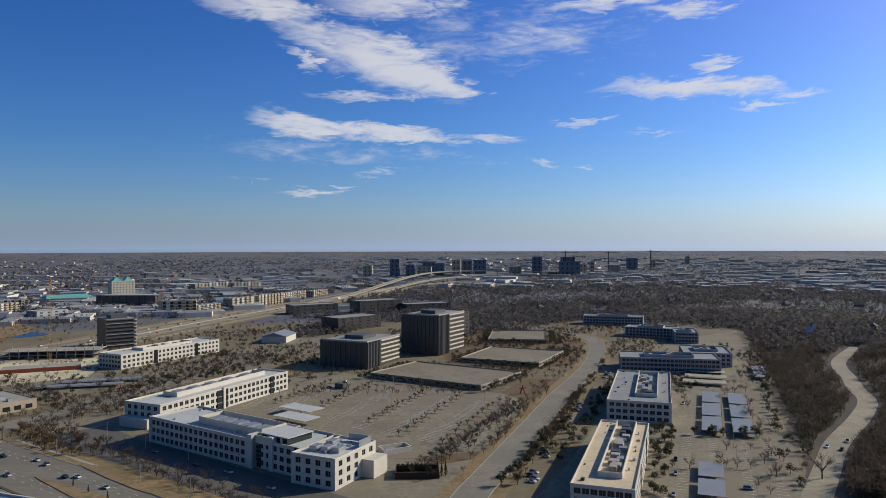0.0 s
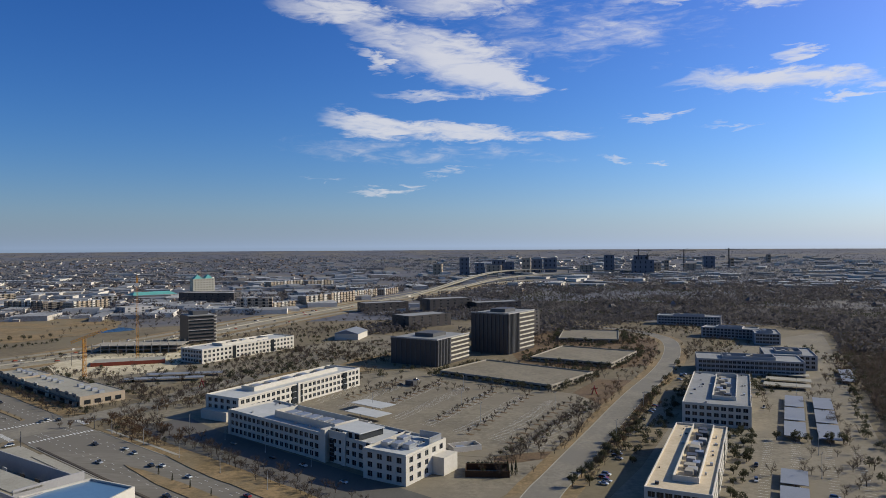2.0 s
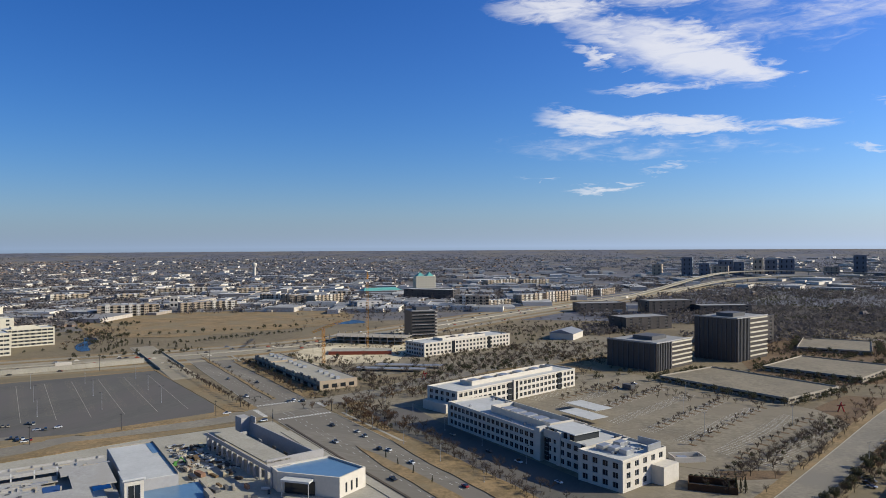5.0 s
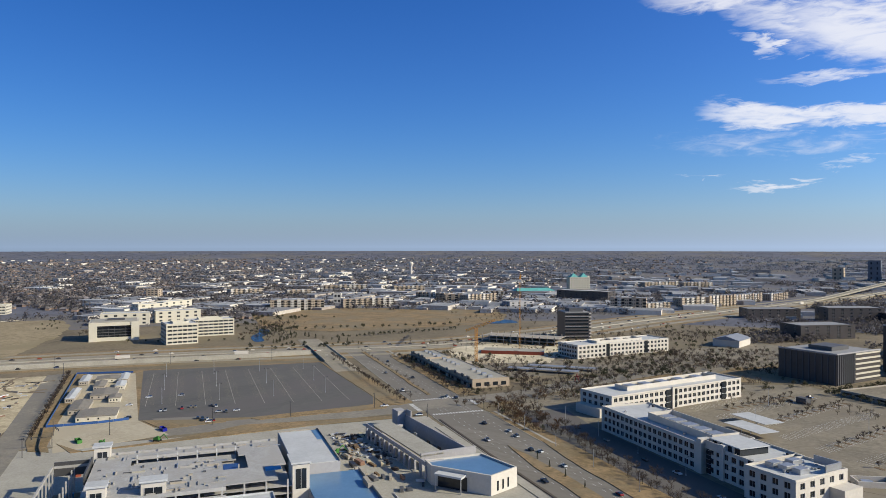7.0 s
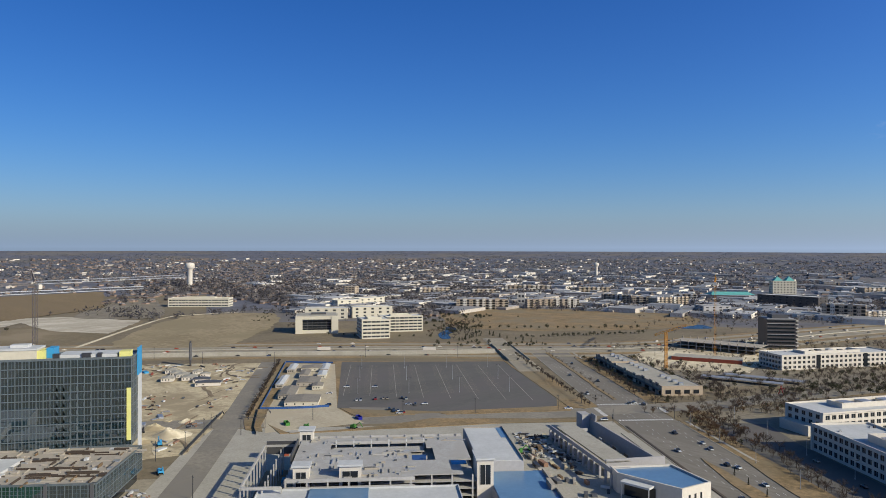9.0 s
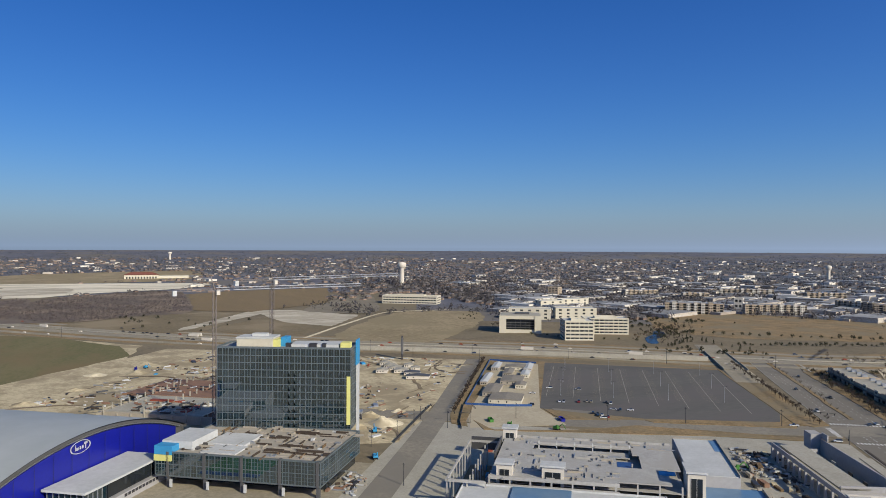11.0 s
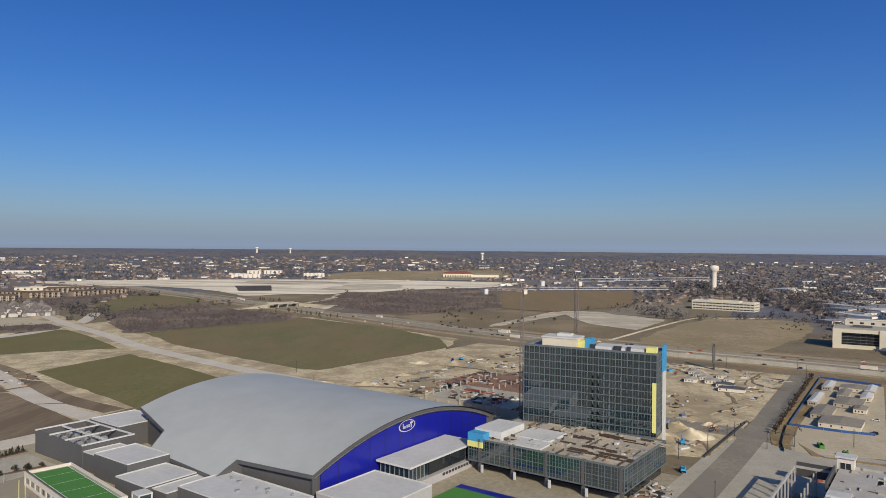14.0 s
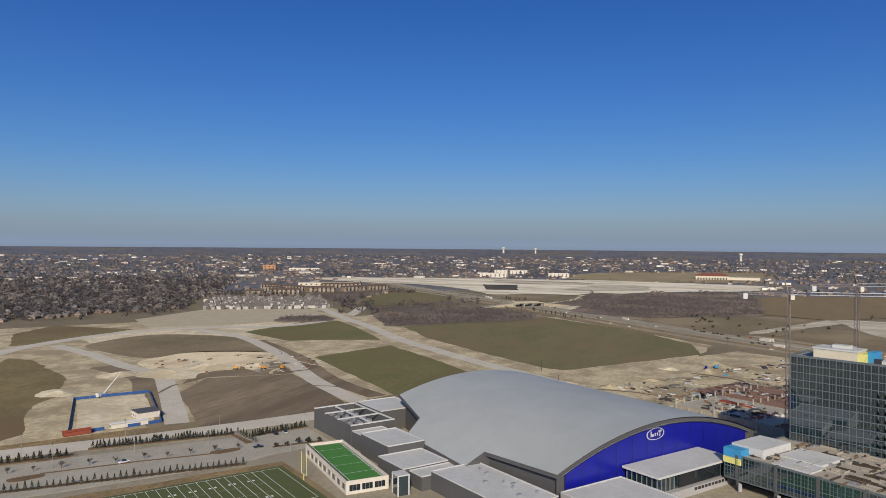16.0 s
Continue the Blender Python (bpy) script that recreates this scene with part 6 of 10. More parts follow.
def grove_mesh(kind, seed, h):
    """A lighter tree for the joined groves: few limbs, a haze of fine twigs or small leaves."""
    rng = random.Random(seed)
    tk, cr = bmesh.new(), bmesh.new()
    if kind in ("bare", "young", "rust"):
        tube(tk, (0, 0, -0.1), (0, 0, 0.34 * h), 0.024 * h, 0.015 * h, 3)
        limbs = []
        for i in range(6):
            w = Vector((math.cos(i * 2.4 + seed), math.sin(i * 2.4 + seed), rng.uniform(0.7, 1.9))).normalized()
            p = Vector((0, 0, h * (0.18 + 0.04 * i)))
            q = p + w * h * rng.uniform(0.36, 0.52)
            tube(tk, p, q, 0.009 * h, 0.003 * h, 3)
            limbs.append((p, q))
        for k in range(150 if kind == "bare" else 110):
            p, q = rng.choice(limbs)
            c = p.lerp(q, rng.uniform(0.3, 1.0)) + rand_dir(rng) * 0.07 * h
            d = ((q - p).normalized() * 0.8 + rand_dir(rng, 0.35)).normalized()
            sliver(cr, c, d, h * rng.uniform(0.1, 0.22), 0.014 * h, rng)
        if kind == "rust":
            for k in range(90):
                p, q = rng.choice(limbs)
                c = p.lerp(q, rng.uniform(0.3, 1.1)) + rand_dir(rng) * 0.09 * h
                sliver(cr, c, rand_dir(rng), 0.06 * h, 0.045 * h, rng)
    else:
        tube(tk, (0, 0, -0.1), (0, 0, 0.42 * h), 0.03 * h, 0.018 * h, 3)
        if kind == "oak":
            lobes = [(Vector((math.cos(i * 2.1 + seed) * 0.25, math.sin(i * 2.1 + seed) * 0.25, rng.uniform(0.36, 0.68))) * h, h * rng.uniform(0.16, 0.26)) for i in range(7)] + [(Vector((0, 0, 0.7 * h)), 0.22 * h)]
            spots = [c + rand_dir(rng) * r * rng.uniform(0.45, 1.08) for c, r in lobes for k in range(25)]
        else:
            spots = []
            for k in range(190):
                t, a = rng.random() ** 0.7, rng.uniform(0, 6.28)
                r = 0.26 * h * (1 - t) * rng.uniform(0.55, 1.1)
                spots.append(Vector((r * math.cos(a), r * math.sin(a), h * (0.06 + 0.92 * t))))
        for p in spots:
            sliver(cr, p, rand_dir(rng), h * rng.uniform(0.08, 0.14), h * rng.uniform(0.07, 0.12), rng)
    out = []
    for bm, name, m in ((tk, "trunk", M["bark"]), (cr, "crown", {"bare": M["twig"], "young": M["twig"], "rust": M["rust_leaf"]}.get(kind, M["leaf"]))):
        me = bpy.data.meshes.new(name)
        bm.to_mesh(me)
        bm.free()
        me.materials.append(m)
        out.append(me)
    return out


GROVES = {}
THICK = {"bare": 2.0, "rust": 1.8, "oak": 1.4}


def foot(x, y, turn, lx, ly, pad=3):
    m = pose(x, y, 0, 0, 0, turn)
    return [(m @ Vector((a, b, 0))).to_2d() for a, b in ((-pad, -pad), (lx + pad, -pad), (lx + pad, ly + pad), (-pad, ly + pad))]


BUILT = [foot(*d) for d in DECKS] + [foot(-72, 662, 65, 63, 53), foot(-5, 744, 62, 60, 46), foot(-333, 678, -26.4, 32, 127), foot(54, 300, -19, 27, 117), foot(108, 465, -17.5, 41, 118), foot(164, 650, -12, 88, 40),
         foot(232, 678, -14, 44, 54), foot(276, 838, -14, 27, 46), foot(234, 906, -28, 62, 30), foot(208, 1045, -17, 86, 30), foot(GX, GY, GA, 158, 42), foot(*grid_xy(-57, 16.5), GA + 10.5, 31, 134),
         foot(-144, 965, 45, 76, 40), foot(-219, 848, -5, 30, 40), foot(*grid_xy(-318, -30), GA, 170, 38), foot(8, 868, 60, 52, 40)]


def free(x, y):
    for poly in BUILT:
        sign = [(b[0] - a[0]) * (y - a[1]) - (b[1] - a[1]) * (x - a[0]) > 0 for a, b in zip(poly, poly[1:] + poly[:1])]
        if all(sign) or not any(sign):
            return False
    for (x0, y0), (x1, y1) in zip(PARKWAY, PARKWAY[1:]):
        t = max(0, min(1, ((x - x0) * (x1 - x0) + (y - y0) * (y1 - y0)) / ((x1 - x0) ** 2 + (y1 - y0) ** 2)))
        if math.hypot(x - x0 - t * (x1 - x0), y - y0 - t * (y1 - y0)) < 10.5:
            return False
    return True


PARKWAY = PARK_LINE[:9]


def grove(kind, p, q, n, s=1.0, jit=1.5, where="", group="", on_grid=True, seed=1):
    """Trees too many to name: kept aside, then joined by kind."""
    rng = random.Random(seed * 31 + n)
    n = int(n * THICK.get(kind, 1.0))
    for i in range(n):
        t = i / max(1, n - 1)
        a, b = p[0] + (q[0] - p[0]) * t + rng.gauss(0, jit * 0.62), p[1] + (q[1] - p[1]) * t + rng.gauss(0, jit * 0.62)
        x, y = grid_xy(a, b) if on_grid else (a, b)
        if free(x, y):
            GROVES.setdefault(kind, []).append((x, y, s * rng.uniform(0.55, 1.15), rng.uniform(0, 6.28), rng.randrange(3)))


LOT = "on the concrete parking lot"
for i, (a0, b0, a1, b1) in enumerate(((16, 125, -6, 208), (75, 108, 52, 200), (113, 92, 80, 210), (143, 92, 116, 206), (-20, 112, -38, 190))):
    tree_row("young", (a0, b0), (a1, b1), 11, 0.95, 1.2, LOT, "trees of the parking lot", seed=i)
tree_row("young", (160, 70), (168, 128), 7, 1.2, 2, LOT, "trees of the parking lot", seed=9)
grove("bare", (166, 132), (120, 215), 10, 0.8, 3, "beside the parkway", seed=10)
tree_row("young", (-355, -103), (-118, -96), 29, 1.1, 0.5, "in the avenue's verge", "trees along the avenue", seed=11)
tree_row("young", (-318, -106), (-130, -88), 10, 0.8, 2.5, "in the avenue's verge", "trees along the avenue", seed=12)
tree_row("young", (-330, -345), (-97, -333), 34, 1.15, 0.5, "along the side street", "trees along the side street", seed=13)
tree_row("bare", (-88, -14), (60, -30), 16, 0.85, 5, "in the lawn before the office", seed=14)
tree_row("rust", (-92, -24), (-10, -26), 9, 0.95, 6, "in the lawn before the office", seed=15)
tree_row("bare", (60, -26), (150, -30), 10, 0.75, 3, "in the lawn before the office", seed=16)
tree_row("cypress", (37, -67.5), (86, -68), 4, 0.75, 1.0, "in the avenue's median", "conifers of the median", seed=17)
tree_row("rust", (-95, 20), (-60, 120), 12, 0.9, 9, "beside the office", seed=18)
grove("bare", (-110, -10), (-118, 110), 14, 0.9, 6, "along the cross street", seed=19)
grove("oak", (-150, 60), (-150, 190), 14, 0.9, 12, "along the cross street", seed=20)
grove("bare", (-180, 20), (-215, 190), 18, 1.0, 14, "along the cross street", seed=21)
grove("oak", (-70, 165), (-60, 235), 8, 0.8, 8, "behind the office", seed=22)
PK = "along the curved parkway"
tree_row("bare", (-8, 350), (46, 500), 16, 0.8, 4, PK, on_grid=False, seed=23)
grove("rust", (60, 510), (150, 760), 22, 0.8, 9, PK, on_grid=False, seed=24)
grove("bare", (70, 520), (165, 800), 24, 0.9, 12, PK, on_grid=False, seed=25)
tree_row("oak", (30, 335), (75, 450), 14, 0.9, 4, PK, on_grid=False, seed=26)
grove("oak", (75, 455), (160, 700), 24, 0.85, 5, PK, on_grid=False, seed=27)
grove("bare", (170, 720), (215, 860), 12, 0.9, 7, PK, on_grid=False, seed=28)
E1 = "beside the grey-white office"
tree_row("oak", (98, 325), (140, 440), 13, 0.8, 3.5, E1, on_grid=False, seed=29)
tree_row("oak", (152, 428), (190, 422), 5, 0.95, 2, LOT, on_grid=False, seed=30)
tree_row("bare", (131, 362), (180, 372), 5, 0.9, 4, LOT, on_grid=False, seed=31)
grove("oak", (170, 330), (285, 640), 20, 0.85, 6, "at the wood's edge", on_grid=False, seed=32)
grove("bare", (172, 500), (200, 590), 7, 0.8, 3, E1, on_grid=False, seed=33)
grove("oak", (255, 660), (330, 820), 14, 0.85, 8, E1, on_grid=False, seed=34)
tree("bare", 187, 347, 1.9, where="at the wood's edge")
grove("oak", (20, 600), (110, 690), 9, 0.8, 5, "beside the parking deck", on_grid=False, seed=35)
grove("oak", (60, 740), (140, 790), 12, 0.85, 6, "beside the parking deck", on_grid=False, seed=36)
grove("bare", (-60, 610), (60, 590), 12, 0.8, 5, "beside the parking deck", on_grid=False, seed=37)
grove("oak", (-250, 600), (-180, 640), 8, 0.9, 8, "in a parking lot", on_grid=False, seed=38)
grove("oak", (-290, 640), (-235, 760), 10, 0.8, 5, "beside the long white office", on_grid=False, seed=39)
grove("bare", (-260, 520), (-120, 640), 20, 0.9, 14, "in a parking lot", on_grid=False, seed=40)
grove("bare", (-240, 680), (-120, 780), 18, 1.0, 20, "in a parking lot", on_grid=False, seed=41)
# thicker planting
grove("rust", (-90, -30), (-20, -40), 26, 0.9, 7, seed=60)
grove("bare", (-96, -20), (150, -42), 60, 0.8, 5, seed=61)
grove("bare", (-100, 10), (-60, 130), 46, 0.85, 13, seed=62)
grove("rust", (-90, 30), (-66, 140), 22, 0.8, 10, seed=63)
grove("bare", (-125, -30), (-190, 200), 60, 0.85, 12, seed=64)
grove("bare", (-240, 40), (-230, 230), 40, 0.85, 40, seed=65)
grove("oak", (-230, 60), (-150, 235), 26, 0.75, 24, seed=66)
grove("bare", (-130, 560), (20, 560), 30, 0.8, 10, on_grid=False, seed=67)
grove("bare", (-260, 690), (-60, 860), 90, 0.9, 50, on_grid=False, seed=68)
grove("oak", (-230, 640), (-60, 900), 40, 0.8, 60, on_grid=False, seed=69)
grove("rust", (30, 610), (170, 860), 60, 0.75, 34, on_grid=False, seed=70)
grove("bare", (-20, 830), (180, 980), 90, 0.85, 45, on_grid=False, seed=71)
grove("oak", (10, 720), (170, 900), 60, 0.75, 22, on_grid=False, seed=72)
grove("oak", (60, 380), (180, 680), 50, 0.8, 6, on_grid=False, seed=73)
grove("oak", (180, 540), (300, 800), 40, 0.7, 12, on_grid=False, seed=74)
grove("bare", (10, 345), (60, 505), 30, 0.75, 5, on_grid=False, seed=75)
grove("oak", (-420, 760), (-250, 850), 30, 0.7, 25, on_grid=False, seed=76)
grove("bare", (-420, 820), (-160, 1000), 80, 0.9, 50, on_grid=False, seed=77)
grove("bare", (-310, 480), (-390, 560), 26, 0.75, 14, on_grid=False, seed=78)
grove("oak", (-640, 520), (-560, 610), 18, 0.8, 16, on_grid=False, seed=79)
grove("oak", (-700, 620), (-900, 700), 40, 0.9, 30, on_grid=False, seed=80)
grove("oak", (-1210, -20), (-1060, 100), 16, 0.9, 50, on_grid=False, seed=81)
grove("cedar", (-1230, -300), (-1114, -200), 14, 1.7, 8, on_grid=False, seed=82)
grove("cedar", (-1470, -420), (-1437, -369), 8, 1.7, 5, on_grid=False, seed=83)
grove("oak", (-1560, 430), (-1290, 330), 30, 0.42, 40, on_grid=False, seed=84)
grove("bare", (-1789, 547), (-1310, 285), 70, 0.55, 10, on_grid=False, seed=85)
grove("bare", (-560, 930), (-640, 1200), 90, 0.9, 70, on_grid=False, seed=83)
grove("oak", (-300, 900), (-110, 1120), 50, 0.8, 60, on_grid=False, seed=84)
grove("bare", (-300, 900), (-110, 1120), 110, 0.85, 70, on_grid=False, seed=85)
for x, y, turn, lx, ly in DECKS:
    m = pose(x, y, 0, 0, 0, turn)
    for p, q in (((-5, -6), (lx, -6)), ((lx + 6, 0), (lx + 6, ly)), ((-6, 0), (-6, ly)), ((0, ly + 6), (lx, ly + 6))):
        grove("oak", tuple((m @ Vector((*p, 0))).to_2d()), tuple((m @ Vector((*q, 0))).to_2d()), int(math.dist(p, q) / 9), 1.0, 2.0, on_grid=False, seed=86 + int(x + lx))
grove("oak", (-503, -66), (-534, 104), 22, 0.85, 1.5, seed=90)
grove("cedar", (-478, -150), (-524, -118), 14, 1.4, 3, seed=91)
grove("bare", (-330, -38), (-125, -42), 44, 0.85, 5, seed=92)
grove("oak", (-330, -34), (-130, -36), 20, 0.7, 6, seed=93)
grove("oak", (-325, 12), (-140, 14), 20, 0.75, 5, seed=94)
grove("bare", (-330, 24), (-140, 26), 30, 0.9, 8, seed=95)
grove("young", (-400, -64.5), (-140, -69), 20, 1.1, 0.6, seed=96)
grove("rust", (-96, -60), (-96, 10), 16, 0.85, 5, seed=97)
grove("cedar", (316, -677), (243, -664.6), 44, 1.05, 0.6, seed=102)
grove("cedar", (372, -673), (332, -669), 20, 1.05, 0.7, seed=103)
grove("cedar", (235, -653), (200, -658), 20, 1.0, 0.5, seed=104)
grove("oak", (95, 330), (205, 640), 60, 0.8, 9, on_grid=False, seed=105)
grove("bare", (150, 330), (260, 620), 30, 0.95, 12, on_grid=False, seed=106)
grove("rust", (50, 390), (140, 640), 24, 0.8, 6, on_grid=False, seed=107)
# brush along the streets, the creek and the lots between the offices
for k, (p, q, n, s, jit) in enumerate((((-84, -38), (-18, -40), 34, 0.7, 6), ((-112, 16), (-78, 170), 90, 0.75, 16), ((-128, 20), (-176, 235), 90, 0.8, 12), ((-300, 45), (-150, 30), 70, 0.8, 12), ((-310, 110), (-170, 235), 90, 0.85, 40),
                                      ((-340, 236), (-120, 250), 110, 0.9, 16), ((-250, 255), (-150, 400), 110, 0.9, 40), ((-160, 255), (-75, 300), 60, 0.85, 20), ((-80, 240), (60, 232), 40, 0.6, 6), ((-420, 20), (-330, 140), 50, 0.8, 25))):
    grove("bare", p, q, int(n * 0.6), s * 0.9, jit, seed=120 + k)
    grove("rust", p, q, n // 8, s * 0.85, jit, seed=140 + k)
    grove("oak", p, q, n // 9, s * 0.8, jit, seed=160 + k)
for k, (p, q, n, s, jit) in enumerate((((60, 620), (150, 800), 90, 0.75, 22), ((190, 720), (300, 1010), 130, 0.8, 26), ((120, 880), (300, 1060), 120, 0.85, 40), ((10, 640), (60, 690), 30, 0.7, 12), ((40, 820), (160, 850), 60, 0.75, 14), ((-40, 760), (40, 860), 60, 0.8, 20),
                                      ((36, 350), (110, 560), 60, 0.8, 5), ((-20, 355), (60, 520), 60, 0.6, 5), ((265, 560), (330, 760), 80, 0.8, 14))):
    grove("bare", p, q, n, s, jit, on_grid=False, seed=180 + k)
    grove("oak", p, q, n // 3, s * 0.85, jit, on_grid=False, seed=200 + k)
    grove("rust", p, q, n // 6, s * 0.8, jit, on_grid=False, seed=220 + k)
HEDGE = "beside the practice parking"
tree_row("cedar", (368, -622), (258, -602.5), 40, 1.1, 0.4, HEDGE, "conifers along the practice field", seed=42)
tree_row("cedar", (318, -676), (244, -664), 28, 1.1, 0.4, HEDGE, "conifers along the site road", seed=43)
tree_row("cedar", (372, -672), (332, -668), 12, 1.1, 0.5, HEDGE, "conifers along the site road", seed=44)
tree_row("cedar", (240, -664), (238, -640), 7, 1.1, 0.5, HEDGE, "conifers along the site road", seed=45)
tree_row("cedar", (235, -652), (200, -657), 12, 1.1, 0.4, HEDGE, "conifers along the site road", seed=46)
tree_row("oak", (232, -624), (206, -622), 5, 0.55, 0.6, HEDGE, seed=47)
tree_row("young", (360, -650), (250, -632), 10, 0.8, 1.0, HEDGE, seed=48)
for x, y in ((-3, 352), (-1, 353), (1, 354), (-6, 350)):
    tree("cypress", x, y, 1.15, where="beside the brick enclosure")
grove("cedar", (-740, 640), (-560, 620), 14, 1.5, 3, "beside the tollway ramp", on_grid=False, seed=50)
grove("oak", (-745, 660), (-590, 850), 16, 0.95, 3, "along the park field", "trees along the park field", on_grid=False, seed=51)
grove("oak", (-800, 470), (-700, 560), 6, 0.7, 6, "before the cream office", on_grid=False, seed=52)
grove("rust", (-700, 560), (-800, 690), 16, 0.8, 16, on_grid=False, seed=53)
grove("bare", (-690, 590), (-840, 740), 40, 0.9, 26, on_grid=False, seed=54)
grove("oak", (-830, 560), (-930, 720), 24, 0.8, 22, on_grid=False, seed=55)
grove("bare", (-900, 470), (-1060, 660), 40, 0.9, 26, on_grid=False, seed=56)
grove("oak", (-1000, 470), (-1180, 560), 16, 0.5, 12, on_grid=False, seed=57)
grove("oak", (-1000, 720), (-820, 800), 30, 0.85, 26, on_grid=False, seed=58)


def plant_groves():
    sizes = {"bare": 8.0, "young": 5.0, "rust": 7.0, "oak": 7.0, "cedar": 4.0}
    for kind, spots in GROVES.items():
        light = [grove_mesh(kind, 11 + 5 * i, sizes[kind]) for i in range(3)]
        for which, name in ((0, "grove_trunks"), (1, "grove_crowns")):
            vs, fs, k = [], [], 0
            for x, y, s, turn, var in spots:
                me = light[var][which]
                co = np.empty(len(me.vertices) * 3)
                me.vertices.foreach_get("co", co)
                co = co.reshape(-1, 3) * s
                c, w = math.cos(turn), math.sin(turn)
                vs.append(np.stack([co[:, 0] * c - co[:, 1] * w + x, co[:, 0] * w + co[:, 1] * c + y, co[:, 2]], 1))
                fs += [[i + k for i in f.vertices] for f in me.polygons]
                k += len(co)
            me = bpy.data.meshes.new(name)
            me.from_pydata(np.concatenate(vs).tolist(), [], fs)
            me.materials.append(light[0][which].materials[0])
            tagged(new(name, me), TREE_WORDS[kind] + (" trunks" if which == 0 else " crowns") + " in groups round the offices", "trees", kind="stuff")


# ---- far woods, houses and roofs ----
def inside(px, py, poly):
    hit = np.zeros(len(px), bool)
    n = len(poly)
    for i in range(n):
        (x0, y0), (x1, y1) = poly[i], poly[(i + 1) % n]
        if y0 == y1:
            continue
        c = ((y0 > py) != (y1 > py)) & (px < (x1 - x0) * (py - y0) / (y1 - y0) + x0)
        hit ^= c
    return hit


def near_line(px, py, line, d):
    hit = np.zeros(len(px), bool)
    for (x0, y0, *_), (x1, y1, *_) in zip(line, line[1:]):
        vx, vy = x1 - x0, y1 - y0
        t = np.clip(((px - x0) * vx + (py - y0) * vy) / (vx * vx + vy * vy), 0, 1)
        hit |= np.hypot(px - x0 - t * vx, py - y0 - t * vy) < d
    return hit


def lands(px, py):
    d = np.hypot(px, py)
    return np.where(d < 1500, 0.0, 87.0 * (np.maximum(d - 1500, 0) / 3350) ** 1.6)


def gp(*pts):
    return [grid_xy(*p) for p in pts]


OPEN = [gp((-345, -370), (-345, -90), (-330, 20), (-120, 240), (200, 240), (200, -300), (420, -480), (420, -715), (640, -715), (640, -1200), (480, -1340), (-70, -1340), (-380, -1118), (-340, -700)),
        [(-40, 318), (165, 318), (275, 590), (410, 960), (300, 1060), (100, 960), (-130, 700)],
        CLEARED, BROWN_FIELD, HILL_FIELD, CLEARED_LOT, PRAIRIE, GRASSY, FAR_PRAIRIE, [(-740, 660), (-1000, 870), (-690, 1080), (-560, 900)],
        [(-860, 420), (-900, 520), (-790, 650), (-680, 620), (-690, 450)], [(-1310, 380), (-1250, 560), (-1180, 540), (-1240, 380)],
        [(-743, -714), (-812, -803), (-960, -840), (-1160, -970), (-1320, -770), (-1100, -620), (-1018, -574), (-822, -627)],
        [(-460, 560), (-300, 560), (-230, 820), (-420, 940)], [(-1330, -950), (-1480, -1090), (-1720, -920), (-1640, -760), (-1440, -830)]]
OPEN.append([(-1500, -530), (-1660, -490), (-1700, -200), (-1960, 110), (-1740, 110), (-1230, 110), (-1130, -110)])
GLADE = [(480, 640), (640, 700), (600, 860), (470, 800)]
WOODS = [[(172, 322), (205, 400), (278, 590), (412, 960), (330, 1110), (120, 1090), (20, 1110), (-30, 1500), (-20, 1900), (400, 2000), (1000, 1640), (1500, 1300), (1000, 500), (420, 250)],
         [(-560, -1000), (-540, -920), (-640, -830), (-560, -780), (-470, -860)]]
HOMES = [[(-640, -965), (-1000, -868), (-1180, -1000), (-1750, -1300), (-1900, -2400), (-300, -2400), (-250, -1150)],
         [(-1950, 640), (-1300, 620), (-900, 720), (-1000, 900), (-1500, 1500), (-3000, 2400), (-3600, 900)]]
RAMPS = smooth(TOLL, 4)
WINDING = [(150, 290), (195, 358), (229, 409), (277, 468), (314, 520), (334, 569), (374, 662), (402, 712), (470, 800)]
rs = np.random.RandomState(5)


def scatter(n, d0, d1, power=1.0):
    """Places in the half circle that the district looks out on, denser near by."""
    ps = np.radians(rs.uniform(-44, 158, n))
    u = rs.uniform(0, 1, n)
    d = d0 * (d1 / d0) ** u if power == 1.0 else (d0 ** (1 - power) + u * (d1 ** (1 - power) - d0 ** (1 - power))) ** (1 / (1 - power))
    return -np.sin(ps) * d, np.cos(ps) * d, d, np.degrees(ps)


def clear(x, y, wide=66):
    bad = near_line(x, y, RAMPS, wide) | near_line(x, y, WINDING, 11)
    for p in OPEN + BRUSH:
        bad |= inside(x, y, p)
    return ~bad


def stuff(name, verts, faces, material, label, category):
    me = bpy.data.meshes.new(name)
    me.from_pydata(verts, [], faces)
    me.materials.append(material)
    return tagged(new(name, me), label, category, kind="stuff")


ICO = bmesh.new()
bmesh.ops.create_icosphere(ICO, subdivisions=1, radius=1.0)
ICO_V = np.array([v.co[:] for v in ICO.verts])
ICO_F = np.array([[v.index for v in f.verts] for f in ICO.faces])
ICO.free()


